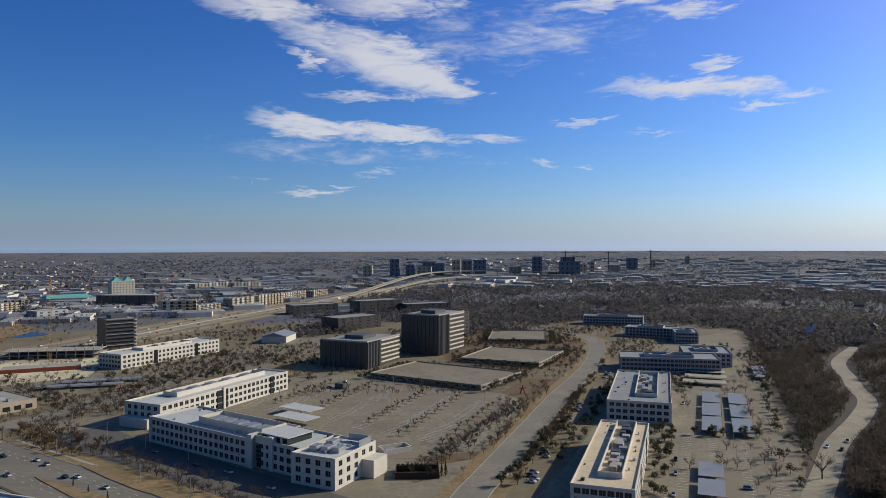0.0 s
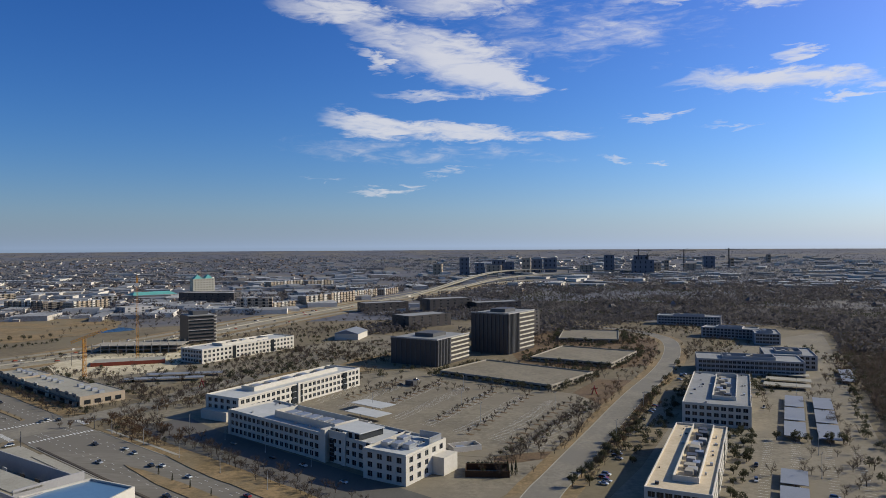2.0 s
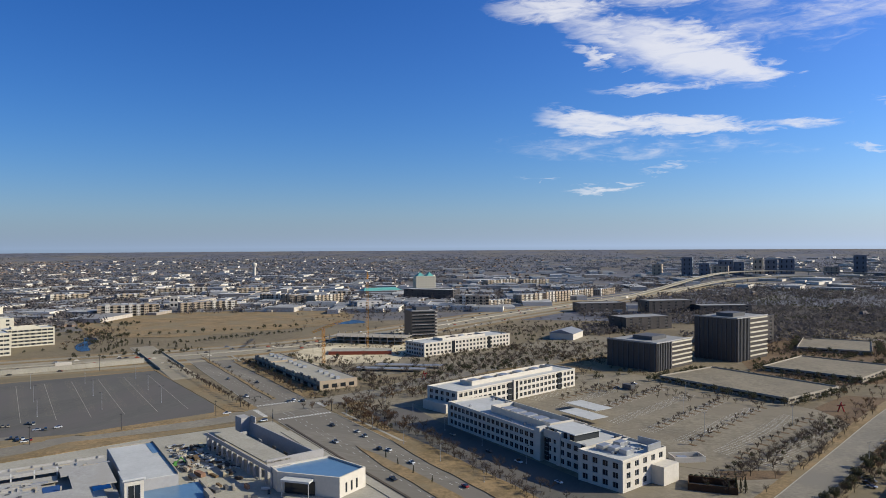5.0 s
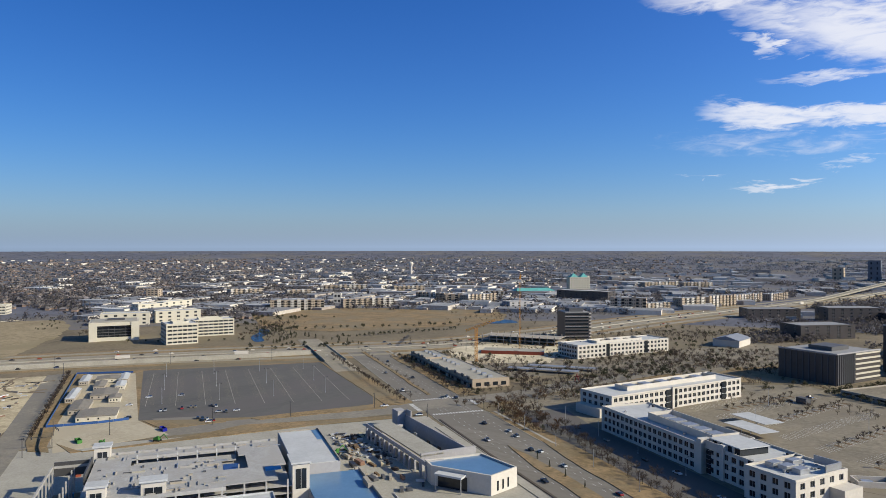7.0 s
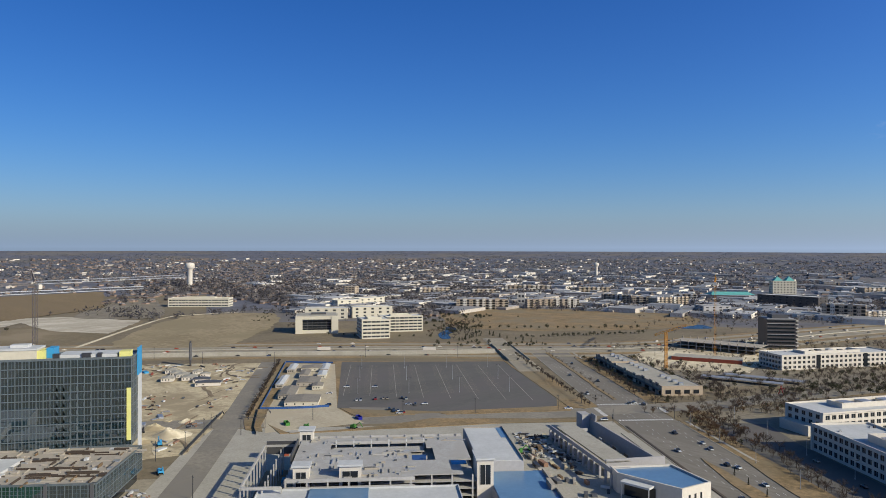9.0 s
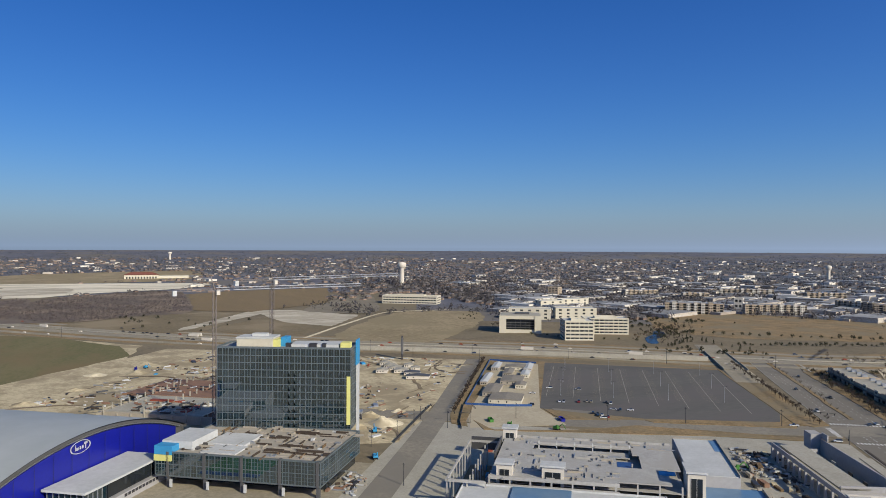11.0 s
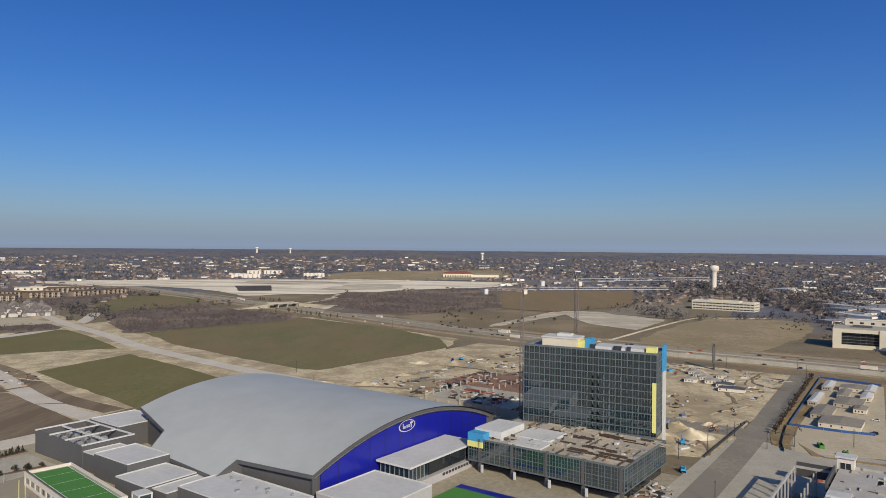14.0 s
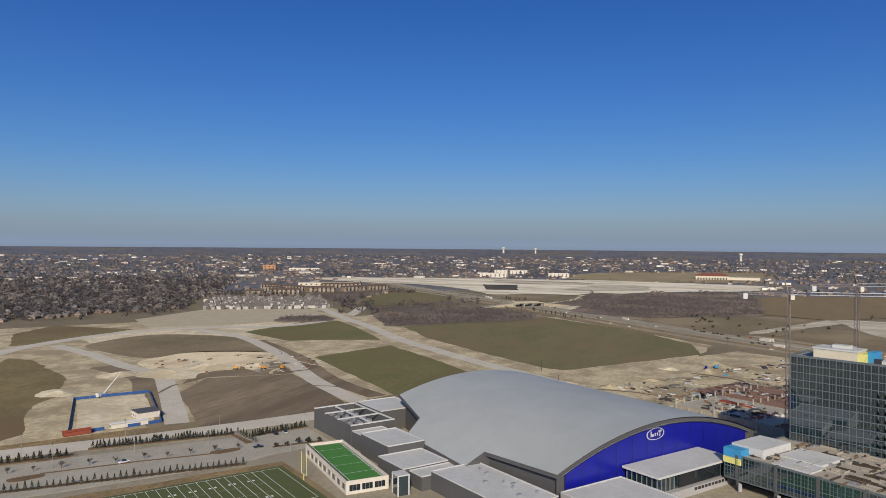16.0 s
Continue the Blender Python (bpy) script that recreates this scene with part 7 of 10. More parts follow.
def clumps(x, y, r, h, name, material, label, n_tri=13, grain=0.62):
    """Ragged open crowns: a loose cloud of small facets for each tree."""
    n = len(x)
    c = rs.normal(0, 1, (n, n_tri, 3))
    c /= np.linalg.norm(c, axis=2, keepdims=True)
    c *= rs.uniform(0.35, 1.0, (n, n_tri, 1)) ** 0.6
    c = c * np.stack([r, r, h * 0.5], 1)[:, None] + np.stack([x, y, lands(x, y) + h * 0.52], 1)[:, None]
    size = (np.minimum(r, h * 0.6) * grain)[:, None, None]
    tri = c[:, :, None, :] + rs.normal(0, 0.62, (n, n_tri, 3, 3)) * size[..., None]
    tri[..., 2] = np.maximum(tri[..., 2], (lands(x, y) - 0.2)[:, None, None])
    v = tri.reshape(-1, 3)
    return stuff(name, v.tolist(), np.arange(len(v)).reshape(-1, 3).tolist(), material, label, "trees")


def twig_trees(x, y, h, name, material, label, n_sl=46):
    """Leafless trees, each a spray of thin branches."""
    n = len(x)
    ph, rr = rs.uniform(0, 2 * np.pi, (n, n_sl)), rs.uniform(0.02, 0.36, (n, n_sl))
    z0 = rs.uniform(0.15, 0.75, (n, n_sl))
    rr = rr * (0.35 + 1.1 * np.minimum(z0 + 0.1, 1.05 - z0) * 1.6)
    base = np.stack([rr * np.cos(ph), rr * np.sin(ph), z0], 2)
    d = np.stack([np.cos(ph) * rs.uniform(0.1, 0.8, (n, n_sl)), np.sin(ph) * rs.uniform(0.1, 0.8, (n, n_sl)), rs.uniform(0.3, 1.0, (n, n_sl))], 2) * rs.uniform(0.15, 0.32, (n, n_sl, 1))
    s = np.stack([-np.sin(ph), np.cos(ph), np.zeros_like(ph)], 2) * 0.022
    tri = np.stack([base - s, base + s, base + d], 2) * h[:, None, None, None]
    tri = tri + np.stack([x, y, lands(x, y)], 1)[:, None, None]
    v = tri.reshape(-1, 3)
    return stuff(name, v.tolist(), np.arange(len(v)).reshape(-1, 3).tolist(), material, label, "trees")


def houses(x, y, w, l, h, turn, lab, walls=None, words="brown brick walls of "):
    """Small gabled houses: walls in one mesh, roofs in another."""
    n = len(x)
    c, s = np.cos(turn), np.sin(turn)
    z = lands(x, y)

    def place(p):
        p = np.array(p, float)[None] * np.stack([w, l, h], 1)[:, None]
        q = np.stack([p[..., 0] * c[:, None] - p[..., 1] * s[:, None] + x[:, None], p[..., 0] * s[:, None] + p[..., 1] * c[:, None] + y[:, None], p[..., 2] + z[:, None]], 2)
        return q
    wv = place([(-.5, -.5, 0), (.5, -.5, 0), (.5, .5, 0), (-.5, .5, 0), (-.5, -.5, 1), (.5, -.5, 1), (.5, .5, 1), (-.5, .5, 1)])
    wf = np.array([(0, 1, 5, 4), (1, 2, 6, 5), (2, 3, 7, 6), (3, 0, 4, 7)])
    stuff("house_walls", wv.reshape(-1, 3).tolist(), (wf[None] + (np.arange(n) * 8)[:, None, None]).reshape(-1, 4).tolist(), walls or M["home_wall"], words + lab, "houses")
    rv = place([(-.56, -.56, .96), (.56, -.56, .96), (.56, .56, .96), (-.56, .56, .96), (0, -.3, 1.75), (0, .3, 1.75)])
    rf = [(0, 1, 4), (1, 2, 5), (1, 5, 4), (2, 3, 5), (3, 0, 4), (3, 4, 5)]
    rf = np.array(rf)
    stuff("house_roofs", rv.reshape(-1, 3).tolist(), (rf[None] + (np.arange(n) * 6)[:, None, None]).reshape(-1, 3).tolist(), M["house_roof"], "hipped shingle roofs of " + lab, "houses")


def halls(x, y, w, l, h, turn):
    n = len(x)
    c, s = np.cos(turn), np.sin(turn)
    z = lands(x, y)
    k = np.array([(-.5, -.5, 0), (.5, -.5, 0), (.5, .5, 0), (-.5, .5, 0), (-.5, -.5, 1), (.5, -.5, 1), (.5, .5, 1), (-.5, .5, 1)], float)
    p = k[None] * np.stack([w, l, h], 1)[:, None]
    v = np.stack([p[..., 0] * c[:, None] - p[..., 1] * s[:, None] + x[:, None], p[..., 0] * s[:, None] + p[..., 1] * c[:, None] + y[:, None], p[..., 2] + z[:, None]], 2)
    wf = np.array([(0, 1, 5, 4), (1, 2, 6, 5), (2, 3, 7, 6), (3, 0, 4, 7)])
    stuff("hall_walls", v.reshape(-1, 3).tolist(), (wf[None] + (np.arange(n) * 8)[:, None, None]).reshape(-1, 4).tolist(), M["far_wall"], "pale walls of far shops and warehouses", "halls")
    r = v[:, 4:] + np.array([0, 0, 0.05])
    stuff("hall_roofs", r.reshape(-1, 3).tolist(), (np.array([[0, 1, 2, 3]])[None] + (np.arange(n) * 4)[:, None, None]).reshape(-1, 4).tolist(), M["far_roof"], "flat pale roofs of far shops and warehouses", "halls")


def far_country():
    # scattered trees out to the skyline
    x, y, d, ps = scatter(92000, 850, 4800)
    nz = np.array([noise.noise((a * 0.0022, b * 0.0022, 1.3)) + 0.6 * noise.noise((a * 0.008, b * 0.008, 5.1)) for a, b in zip(x, y)])
    home = inside(x, y, HOMES[0]) | inside(x, y, HOMES[1])
    ok = clear(x, y) & ((nz > -0.12) | (d > 2600) & (nz > -0.3) | home)
    ok &= ~((ps > 75) & (ps < 112) & (d < 2300) & (rs.uniform(0, 1, len(x)) < 0.85))
    ok &= home | (d > 2300) | (ps < 12) | (rs.uniform(0, 1, len(x)) < np.interp(d, [1150, 1250, 2300], [0.0, 0.4, 0.6]))
    x, y, d = x[ok], y[ok], d[ok]
    r = (2.7 + d / 800) * rs.uniform(0.7, 1.4, len(x))
    h = r * rs.uniform(1.0, 1.5, len(x)) * np.interp(d, [1500, 3500, 4800], [1.4, 0.8, 0.4])
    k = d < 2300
    clumps(x[k], y[k], r[k] * 1.2, h[k], "scattered_trees", M["wood"], "bare winter trees among homes and shops", 13, 0.5)
    # the farther trees carry painted haze in their colour
    clumps(x[~k], y[~k], r[~k] * 1.5, h[~k], "distant_trees", M["far_wood"], "distant haze-tinted winter tree tops among the houses", 7)
    # trees between the near homes
    x, y, d, ps = scatter(17000, 850, 2300, 0.3)
    k = inside(x, y, HOMES[0]) & clear(x, y)
    x, y = x[k], y[k]
    r = rs.uniform(1.7, 3.8, len(x))
    clumps(x, y, r, r * rs.uniform(1.4, 2.0, len(x)), "garden_trees", M["garden_wood"], "dense bare garden trees between the homes", 24, 0.4)
    # dense woods
    x, y, d, ps = scatter(190000, 330, 2100, 0.6)
    w = np.zeros(len(x), bool)
    for p in WOODS:
        w |= inside(x, y, p)
    w &= clear(x, y, 58) | (d < 1500) & inside(x, y, WOODS[0]) & ~near_line(x, y, WINDING, 11) & ~inside(x, y, GLADE) & ~inside(x, y, OPEN[1])
    x, y, d = x[w], y[w], d[w]
    near = d < 1000
    a = rs.uniform(0, 1, len(x)) + near * (rs.uniform(0, 1, len(x)) < 0.4) * 9
    k = near & (a < 0.62)
    twig_trees(x[k], y[k], rs.uniform(6, 11, k.sum()), "bare_woods", M["twig"], "dense leafless winter woods", 70)
    k = near & (a > 0.36) & (a < 2)
    clumps(x[k], y[k], rs.uniform(1.6, 3.2, k.sum()), rs.uniform(3, 7, k.sum()), "undergrowth", M["leaf"], "dark evergreen trees in the woods", 26, 0.42)
    k = ~near
    r = rs.uniform(1.5, 3.3, k.sum())
    gap = np.array([noise.noise((p * 0.006, q * 0.006, 8.2)) + 0.5 * noise.noise((p * 0.03, q * 0.03, 2.2)) for p, q in zip(x[k], y[k])])
    dark = gap + rs.normal(0, 0.2, k.sum()) > 0.18
    bare = ~dark & (gap > -0.42)
    xx, yy = x[k], y[k]
    clumps(xx[bare], yy[bare], r[bare], r[bare] * rs.uniform(1.5, 2.2, bare.sum()), "woods", M["wood"], "dense grey-brown winter woods", 17, 0.42)
    clumps(xx[dark], yy[dark], r[dark] * 0.9, r[dark] * rs.uniform(1.4, 2.0, dark.sum()), "cedar_woods", M["leaf"], "dark evergreen patches in the winter woods", 14, 0.45)
    # bare brush along the tollway: many thin stems and fine grey-brown twigs
    x, y, d, ps = scatter(150000, 850, 2000, 0.5)
    k = np.zeros(len(x), bool)
    for p in BRUSH:
        k |= inside(x, y, p)
    k &= ~near_line(x, y, RAMPS, 52)
    thick = np.array([noise.noise((a * 0.012, b * 0.012, 4.4)) + 0.5 * noise.noise((a * 0.04, b * 0.04, 6.1)) for a, b in zip(x, y)])
    k &= thick + rs.normal(0, 0.2, len(x)) > -0.5
    x, y = x[k], y[k]
    r = rs.uniform(1.4, 2.6, len(x))
    clumps(x, y, r, r * rs.uniform(1.6, 2.6, len(x)), "winter_brush", M["brush_wood"], "dense leafless grey-brown brush", 14, 0.34)
    x, y, d, ps = scatter(120, 900, 2000, 0.6)
    k = inside(x, y, WOODS[0]) & clear(x, y)
    x, y = x[k], y[k]
    n = len(x)
    houses(x, y, rs.uniform(8, 11, n), rs.uniform(10, 15, n), rs.uniform(5, 7, n), rs.uniform(0, 3.1, n), "homes among the woods")
    # homes
    x, y, d, ps = scatter(30000, 900, 3900)
    u = rs.uniform(0, 1, len(x))
    h = (inside(x, y, HOMES[0]) | inside(x, y, HOMES[1]))
    h |= (d > 2300) & (ps > 52) & (u < 0.5)
    h |= (d > 1500) & (ps > 15) & (u < 0.2)
    h &= clear(x, y)
    x, y, d = x[h], y[h], d[h]
    n = len(x)
    houses(x, y, rs.uniform(7, 11, n) * np.interp(d, [2500, 4500], [1, 1.4]), rs.uniform(9, 15, n) * np.interp(d, [2500, 4500], [1, 1.5]), rs.uniform(2.8, 4.6, n), rs.choice([0.3, 1.87, 0.9, 2.5], n) + rs.normal(0, 0.12, n), "suburban homes")
    # shops, halls and warehouses
    x, y, d, ps = scatter(9000, 1250, 3900)
    k = rs.uniform(0, 1, len(x))
    keep = ((ps > -34) & (ps < 62) & (k < np.where((d < 2300) & (ps > 12) | (ps < 8), 0.5, 0.42))) | ((d > 2000) & (ps > 62) & (k < 0.2))
    keep &= ~((ps < 8) & (d < 1650)) & ~((ps < -8) & (d < 1780))
    keep &= clear(x, y)
    for p in WOODS + BRUSH:
        keep &= ~inside(x, y, p)
    x, y, d, ps = x[keep], y[keep], d[keep], ps[keep]
    n = len(x)
    big = np.where((ps > 10) & (ps < 66) & (d < 2900) | (ps < 8) & (d > 1750), rs.choice([1.0, 1.7, 2.2], n), 1.0)
    halls(x, y, rs.uniform(8, 26, n) * big, rs.uniform(14, 60, n) * rs.uniform(0.5, 1.0, n) * big, rs.uniform(3.0, 6.5, n) * np.sqrt(big), np.where(ps < 0, -0.3, 0.35) + rs.choice([0, 1.57], n) + rs.normal(0, 0.06, n))


far_country()
plant_groves()

# planting islands under the lot's young trees
isles = bmesh.new()
for i, (a0, b0, a1, b1) in enumerate(((16, 125, -6, 208), (75, 108, 52, 200), (113, 92, 80, 210), (143, 92, 116, 206), (-20, 112, -38, 190))):
    for k in range(11):
        t = k / 10
        a, b = a0 + (a1 - a0) * t, b0 + (b1 - b0) * t
        prism(isles, [(a - 2.6, b - 1.1), (a + 2.4, b - 1.3), (a + 3.0, b), (a + 2.4, b + 1.2), (a - 2.6, b + 1.2)], LOT_TOP - 0.1, LOT_TOP + 0.12)
bmesh.ops.recalc_face_normals(isles, faces=isles.faces[:])
tagged(part("tree_islands", isles, M["mulch"], None, m=at(0, 0)), "small brown planting islands in the parking lot", "planting bed", kind="stuff")


# ---- middle distance buildings ----
def far_block(x, y, turn, lx, ly, h, floors, wall, roof, label, name="apartment_block", category="apartments", bays=None, glass=None):
    o = thing(name, pose(x, y, land(x, y) - 0.3, 0, 0, turn), label, category)
    n = bays or max(3, int(lx / 13))
    block(o, lx, ly, floors, (h - 1.2) / floors, 0.6, wall, roof, bays=(n, 2, 0, 2), win=(4.4, (h - 1.2) / floors * 0.5), sill=(h - 1.2) / floors * 0.25, parapet=0.8, cols=2, glass=glass)
    return o


def apartments(x, y, turn, lx, ly, h, floors=4):
    """A stuccoed block: bays stand forward with pale gables, loggias lie in shade between them."""
    o = thing("apartment_block", pose(x, y, land(x, y) - 0.3, 0, 0, turn), "tan stucco apartment block with stepped bays and balconies", "apartments")
    rng = random.Random(int(x * 3 + y))
    fh = (h - 1.0) / floors
    part("wall", boxes((0, lx, 0, ly, 0, h - 0.01)), M["tan_wall"], o)
    part("roof", boxes((0.3, lx - 0.3, 0.3, ly - 0.3, h, h + 0.3)), M["grey_roof"], o)
    n = max(3, int(lx / 11))
    pitch = lx / n
    for i in range(n):
        a, up = i * pitch, rng.choice([0.0, 0.8, 1.8])
        wide = pitch * rng.uniform(0.46, 0.6)
        part("bay", boxes((a, a + wide, -2.2, -0.01, 0, h + up), (a - 0.4, a + wide + 0.4, -2.6, 0.8, h + up, h + up + 0.5)), M["white_wall" if rng.random() < 0.35 else "tan_wall"], o)
        tagged(part("bay_glazing", boxes(*[(a + wide * q, a + wide * (q + 0.26), -2.3, -2.21, f * fh + 1.0, f * fh + 2.7) for f in range(floors) for q in (0.12, 0.6)]), M["glass"], o), kind="stuff")
        tagged(part("loggia", boxes(*[(a + wide + 0.3, a + pitch - 0.3, -0.12, -0.02, f * fh + 0.5, f * fh + fh * 0.85) for f in range(floors)]), M["glass"], o), kind="stuff")
        tagged(part("balcony", boxes(*[(a + wide + 0.1, a + pitch - 0.1, -1.5, -0.13, f * fh + 0.1, f * fh + 1.0) for f in range(1, floors)]), M["haybrick"], o), kind="stuff")
    for side in (-0.1, lx + 0.01):
        tagged(part("end_glazing", boxes(*[(side, side + 0.09, b, b + 1.6, f * fh + 1.0, f * fh + 2.7) for f in range(floors) for b in (3, 8, 13, 18)]), M["glass"], o), kind="stuff")
    for k in range(int(lx / 16)):
        roof_unit(o, rng.uniform(2, lx - 5), rng.uniform(3, ly - 6), h + 0.3, 2.4, 2.4, 1.4)
    return o


for x, y, turn, lx, h in ((-988, 850, 46.9, 96, 19), (-921, 968, 55, 100, 17), (-937, 1215, 0.3, 80, 17), (-842, 1188, 35, 41, 17), (-787, 1190, 80, 90, 17), (-1229, 1107, 60, 57, 15), (-1333, 1030, 75, 80, 16),
                          (-1298, 1282, 50, 120, 15), (-1121, 1362, 55, 80, 15), (-840, 1332, 30, 46, 17), (-491, 1211, 17, 62, 24), (-437, 1251, 70, 110, 12), (-397, 1318, 60, 60, 20), (-365, 1385, 70, 90, 20),
                          (-341, 1493, 75, 110, 17), (-300, 1620, 75, 80, 14), (-665, 1882, 60, 120, 14), (-580, 1950, 50, 90, 13)):
    apartments(x, y, turn, lx, 22, h)
far_block(-1011, 1034, 35, 16, 14, 21, 2, M["white_wall"], M["white_roof"], "pale cream stair and lift tower", "lift_tower", "tower", 2)
far_block(-646, 1117, 60, 52, 30, 15, 3, M["grey_wall"], M["grey_roof"], "grey parking structure among bare trees", "parking_structure", "garage")
far_block(-687, 1391, -1, 118, 40, 22, 4, M["brown_wall"], M["far_roof"], "dark long office block in shade", "office_block", "office building")
for x, y, turn, lx, ly, h in ((-144, 1220, 35, 86, 40, 22), (-144, 965, 45, 76, 40, 18), (-256, 1204, 35, 84, 36, 16), (-64, 1239, 27, 88, 36, 15), (8, 868, 60, 52, 40, 33)):
    far_block(x, y, turn, lx, ly, h, max(3, int(h / 4.5)), M["brown_wall"], M["grey_roof"], "dark glass office block with pale edges", "office_block", "office building")
far_block(-994, 540, 57, 66, 26, 18, 3, M["beige_wall"], M["white_roof"], "low cream office behind the portal block", "office_block", "office building")
far_block(-969, 612, 67, 66, 26, 18, 3, M["beige_wall"], M["white_roof"], "cream office with regular window rows", "office_block", "office building")
far_block(-1124, 724, 96, 64, 24, 18, 3, M["beige_wall"], M["white_roof"], "cream office with regular window rows", "office_block", "office building")
far_block(-1118, 674, 86, 50, 24, 17, 3, M["beige_wall"], M["white_roof"], "cream office with regular window rows", "office_block", "office building")
far_block(-1414, 871, 37, 26, 24, 22, 5, M["tan_wall"], M["grey_roof"], "tan hotel block among dark trees", "hotel_block", "hotel")


def portal_office():
    o = thing("portal_office", pose(-838, 441, 0, 0, 0, 60), "cream portal-framed office with a deep dark glass front", "office building")
    part("frame_leg", boxes((0, 9, 0, 50, 0, 23.0)), M["beige_wall"], o)
    part("frame_leg", boxes((47, 56, 0, 50, 0, 23.0)), M["beige_wall"], o)
    part("lintel", boxes((9.01, 46.99, 1, 48, 18.6, 22.8)), M["beige_wall"], o)
    part("base_wall", boxes((9.01, 46.99, 3, 48, 0, 4.4)), M["beige_wall"], o)
    part("roof", boxes((2, 54, 3, 49, 23.01, 23.5)), M["pale_concrete"], o)
    part("dark_front", boxes((9.02, 46.98, 5, 47, 4.41, 18.59)), M["glass"], o)
    for i in range(4):
        part("sun_shade", boxes((9.05, 46.95, 4.2, 4.99, 6.6 + i * 3.4, 7.2 + i * 3.4)), M["charcoal"], o)
    for i in range(1, 6):
        part("mullion", boxes((9 + i * 6.3, 9.3 + i * 6.3, 4.7, 4.99, 4.42, 18.5)), M["charcoal"], o)
    part("roof_slot", boxes((20, 40, 20, 30, 23.51, 25.6)), M["dark_wall"], o)


portal_office()


def ribbon_office(x, y, turn, lx, ly, h, floors, label):
    """Dark office: piers on its shaded side, pale ribbon bands on the sunny one."""
    o = thing("office_tower", pose(x, y, 0, 0, 0, turn), label, "office building")
    part("body", boxes((0, lx, 0, ly, 0, h)), M["brown_wall"], o)
    part("roof", boxes((0.6, lx - 0.6, 0.6, ly - 0.6, h + 0.01, h + 0.4)), M["grey_roof"], o)
    part("plant_room", boxes((lx * 0.3, lx * 0.7, ly * 0.3, ly * 0.7, h + 0.41, h + 4)), M["charcoal"], o)
    fh = h / floors
    for f in range(floors):
        z = (f + 1) * fh
        part("spandrel", boxes((lx * 0.42, lx + 0.3, -0.5, -0.01, z - 1.5, z)), M["beige_wall"], o, "pale ribbon band")
        part("spandrel", boxes((lx + 0.01, lx + 0.5, 0.2, ly * 0.6, z - 1.5, z)), M["beige_wall"], o, "pale ribbon band")
    for i in range(9):
        a = 1 + i * lx * 0.41 / 9
        part("pier", boxes((a, a + 0.8, -0.7, -0.01, 0, h + 0.5)), M["charcoal"], o)
    for i in range(9):
        b = 1 + i * (ly - 2) / 9
        part("pier", boxes((-0.7, -0.01, b, b + 0.9, 0, h + 0.5)), M["charcoal"], o)
    for i in range(4):
        b = ly * 0.62 + i * ly * 0.36 / 4
        part("pier", boxes((lx + 0.01, lx + 0.7, b, b + 0.9, 0, h + 0.5)), M["charcoal"], o)
    part("cornice", boxes((-0.8, lx + 0.6, -0.8, -0.02, h + 0.5, h + 1.6), (-0.8, -0.02, 0, ly, h + 0.5, h + 1.6)), M["grey_wall"], o)


ribbon_office(-72, 662, 65, 63, 53, 25, 6, "dark brown six-storey office with pale ribbon bands")
ribbon_office(-5, 744, 62, 60, 46, 42, 9, "dark nine-storey office with vertical piers and pale bands")


def stripe_tower():
    o = thing("office_tower", pose(-384, 800, 0, 0, 0, -48), "dark glass office block with white banded corner", "office building")
    part("body", boxes((-34, 0, 0, 33, 0, 33)), M["brown_wall"], o)
    for f in range(8):
        z = 4.1 * (f + 1)
        part("window_band", boxes((0.01, 0.12, 0.6, 30, z - 2.6, z - 0.7)), M["glass"], o)
        part("floor_band", boxes((0.01, 0.4, 0, 31, z - 0.6, z)), M["grey_wall" if f % 3 == 0 else "charcoal"], o)
        part("corner_band", boxes((-30, 0.5, 33.01, 34.0, z - 1.7, z - 0.4)), M["white_wall"], o, "white concrete band")
        part("corner_band", boxes((0.02, 0.7, 31.1, 33.0, z - 1.7, z - 0.4)), M["white_wall"], o, "white concrete band")
    part("roof", boxes((-33, -1, 1, 32, 33.01, 33.6)), M["grey_roof"], o)
    part("plant_room", boxes((-26, -8, 8, 26, 33.61, 38)), M["charcoal"], o)


stripe_tower()


def green_hotel():
    o = thing("hotel_block", pose(-745, 1580, land(-745, 1580) - 0.5, 0, 0, 41), "cream hotel tower with a green copper roof", "hotel")
    block(o, 50, 30, 7, 5.6, 0.6, M["beige_wall"], M["green_copper"], bays=(7, 4, 0, 4), win=(3, 2.6), sill=1.4, parapet=0.5)
    for x0, x1, y0, y1, b, t in ((3, 22, 3, 27, 40, 50), (28, 47, 3, 27, 40, 50)):
        bm = bmesh.new()
        v = [bm.verts.new(c) for c in ((x0, y0, b), (x1, y0, b), (x1, y1, b), (x0, y1, b), ((x0 + x1) / 2, (y0 + y1) / 2 - 4, t), ((x0 + x1) / 2, (y0 + y1) / 2 + 4, t))]
        for q in ((0, 1, 4), (1, 2, 5, 4), (2, 3, 5), (3, 0, 4, 5), (3, 2, 1, 0)):
            bm.faces.new([v[i] for i in q])
        part("hipped_roof", bm, M["green_copper"], o, "green copper hipped roof")
    m = thing("convention_hall", pose(-830, 1470, land(-830, 1470) - 0.4, 0, 0, 50), "low hall with a long green roof", "hall")
    part("wall", boxes((0, 95, 0, 40, 0, 9)), M["beige_wall"], m)
    bm = bmesh.new()
    v = [bm.verts.new(c) for c in ((-2, -2, 9), (97, -2, 9), (97, 42, 9), (-2, 42, 9), (8, 20, 15), (87, 20, 15))]
    for q in ((0, 1, 5, 4), (1, 2, 5), (2, 3, 4, 5), (3, 0, 4), (3, 2, 1, 0)):
        bm.faces.new([v[i] for i in q])
    part("roof", bm, M["green_copper"], m)


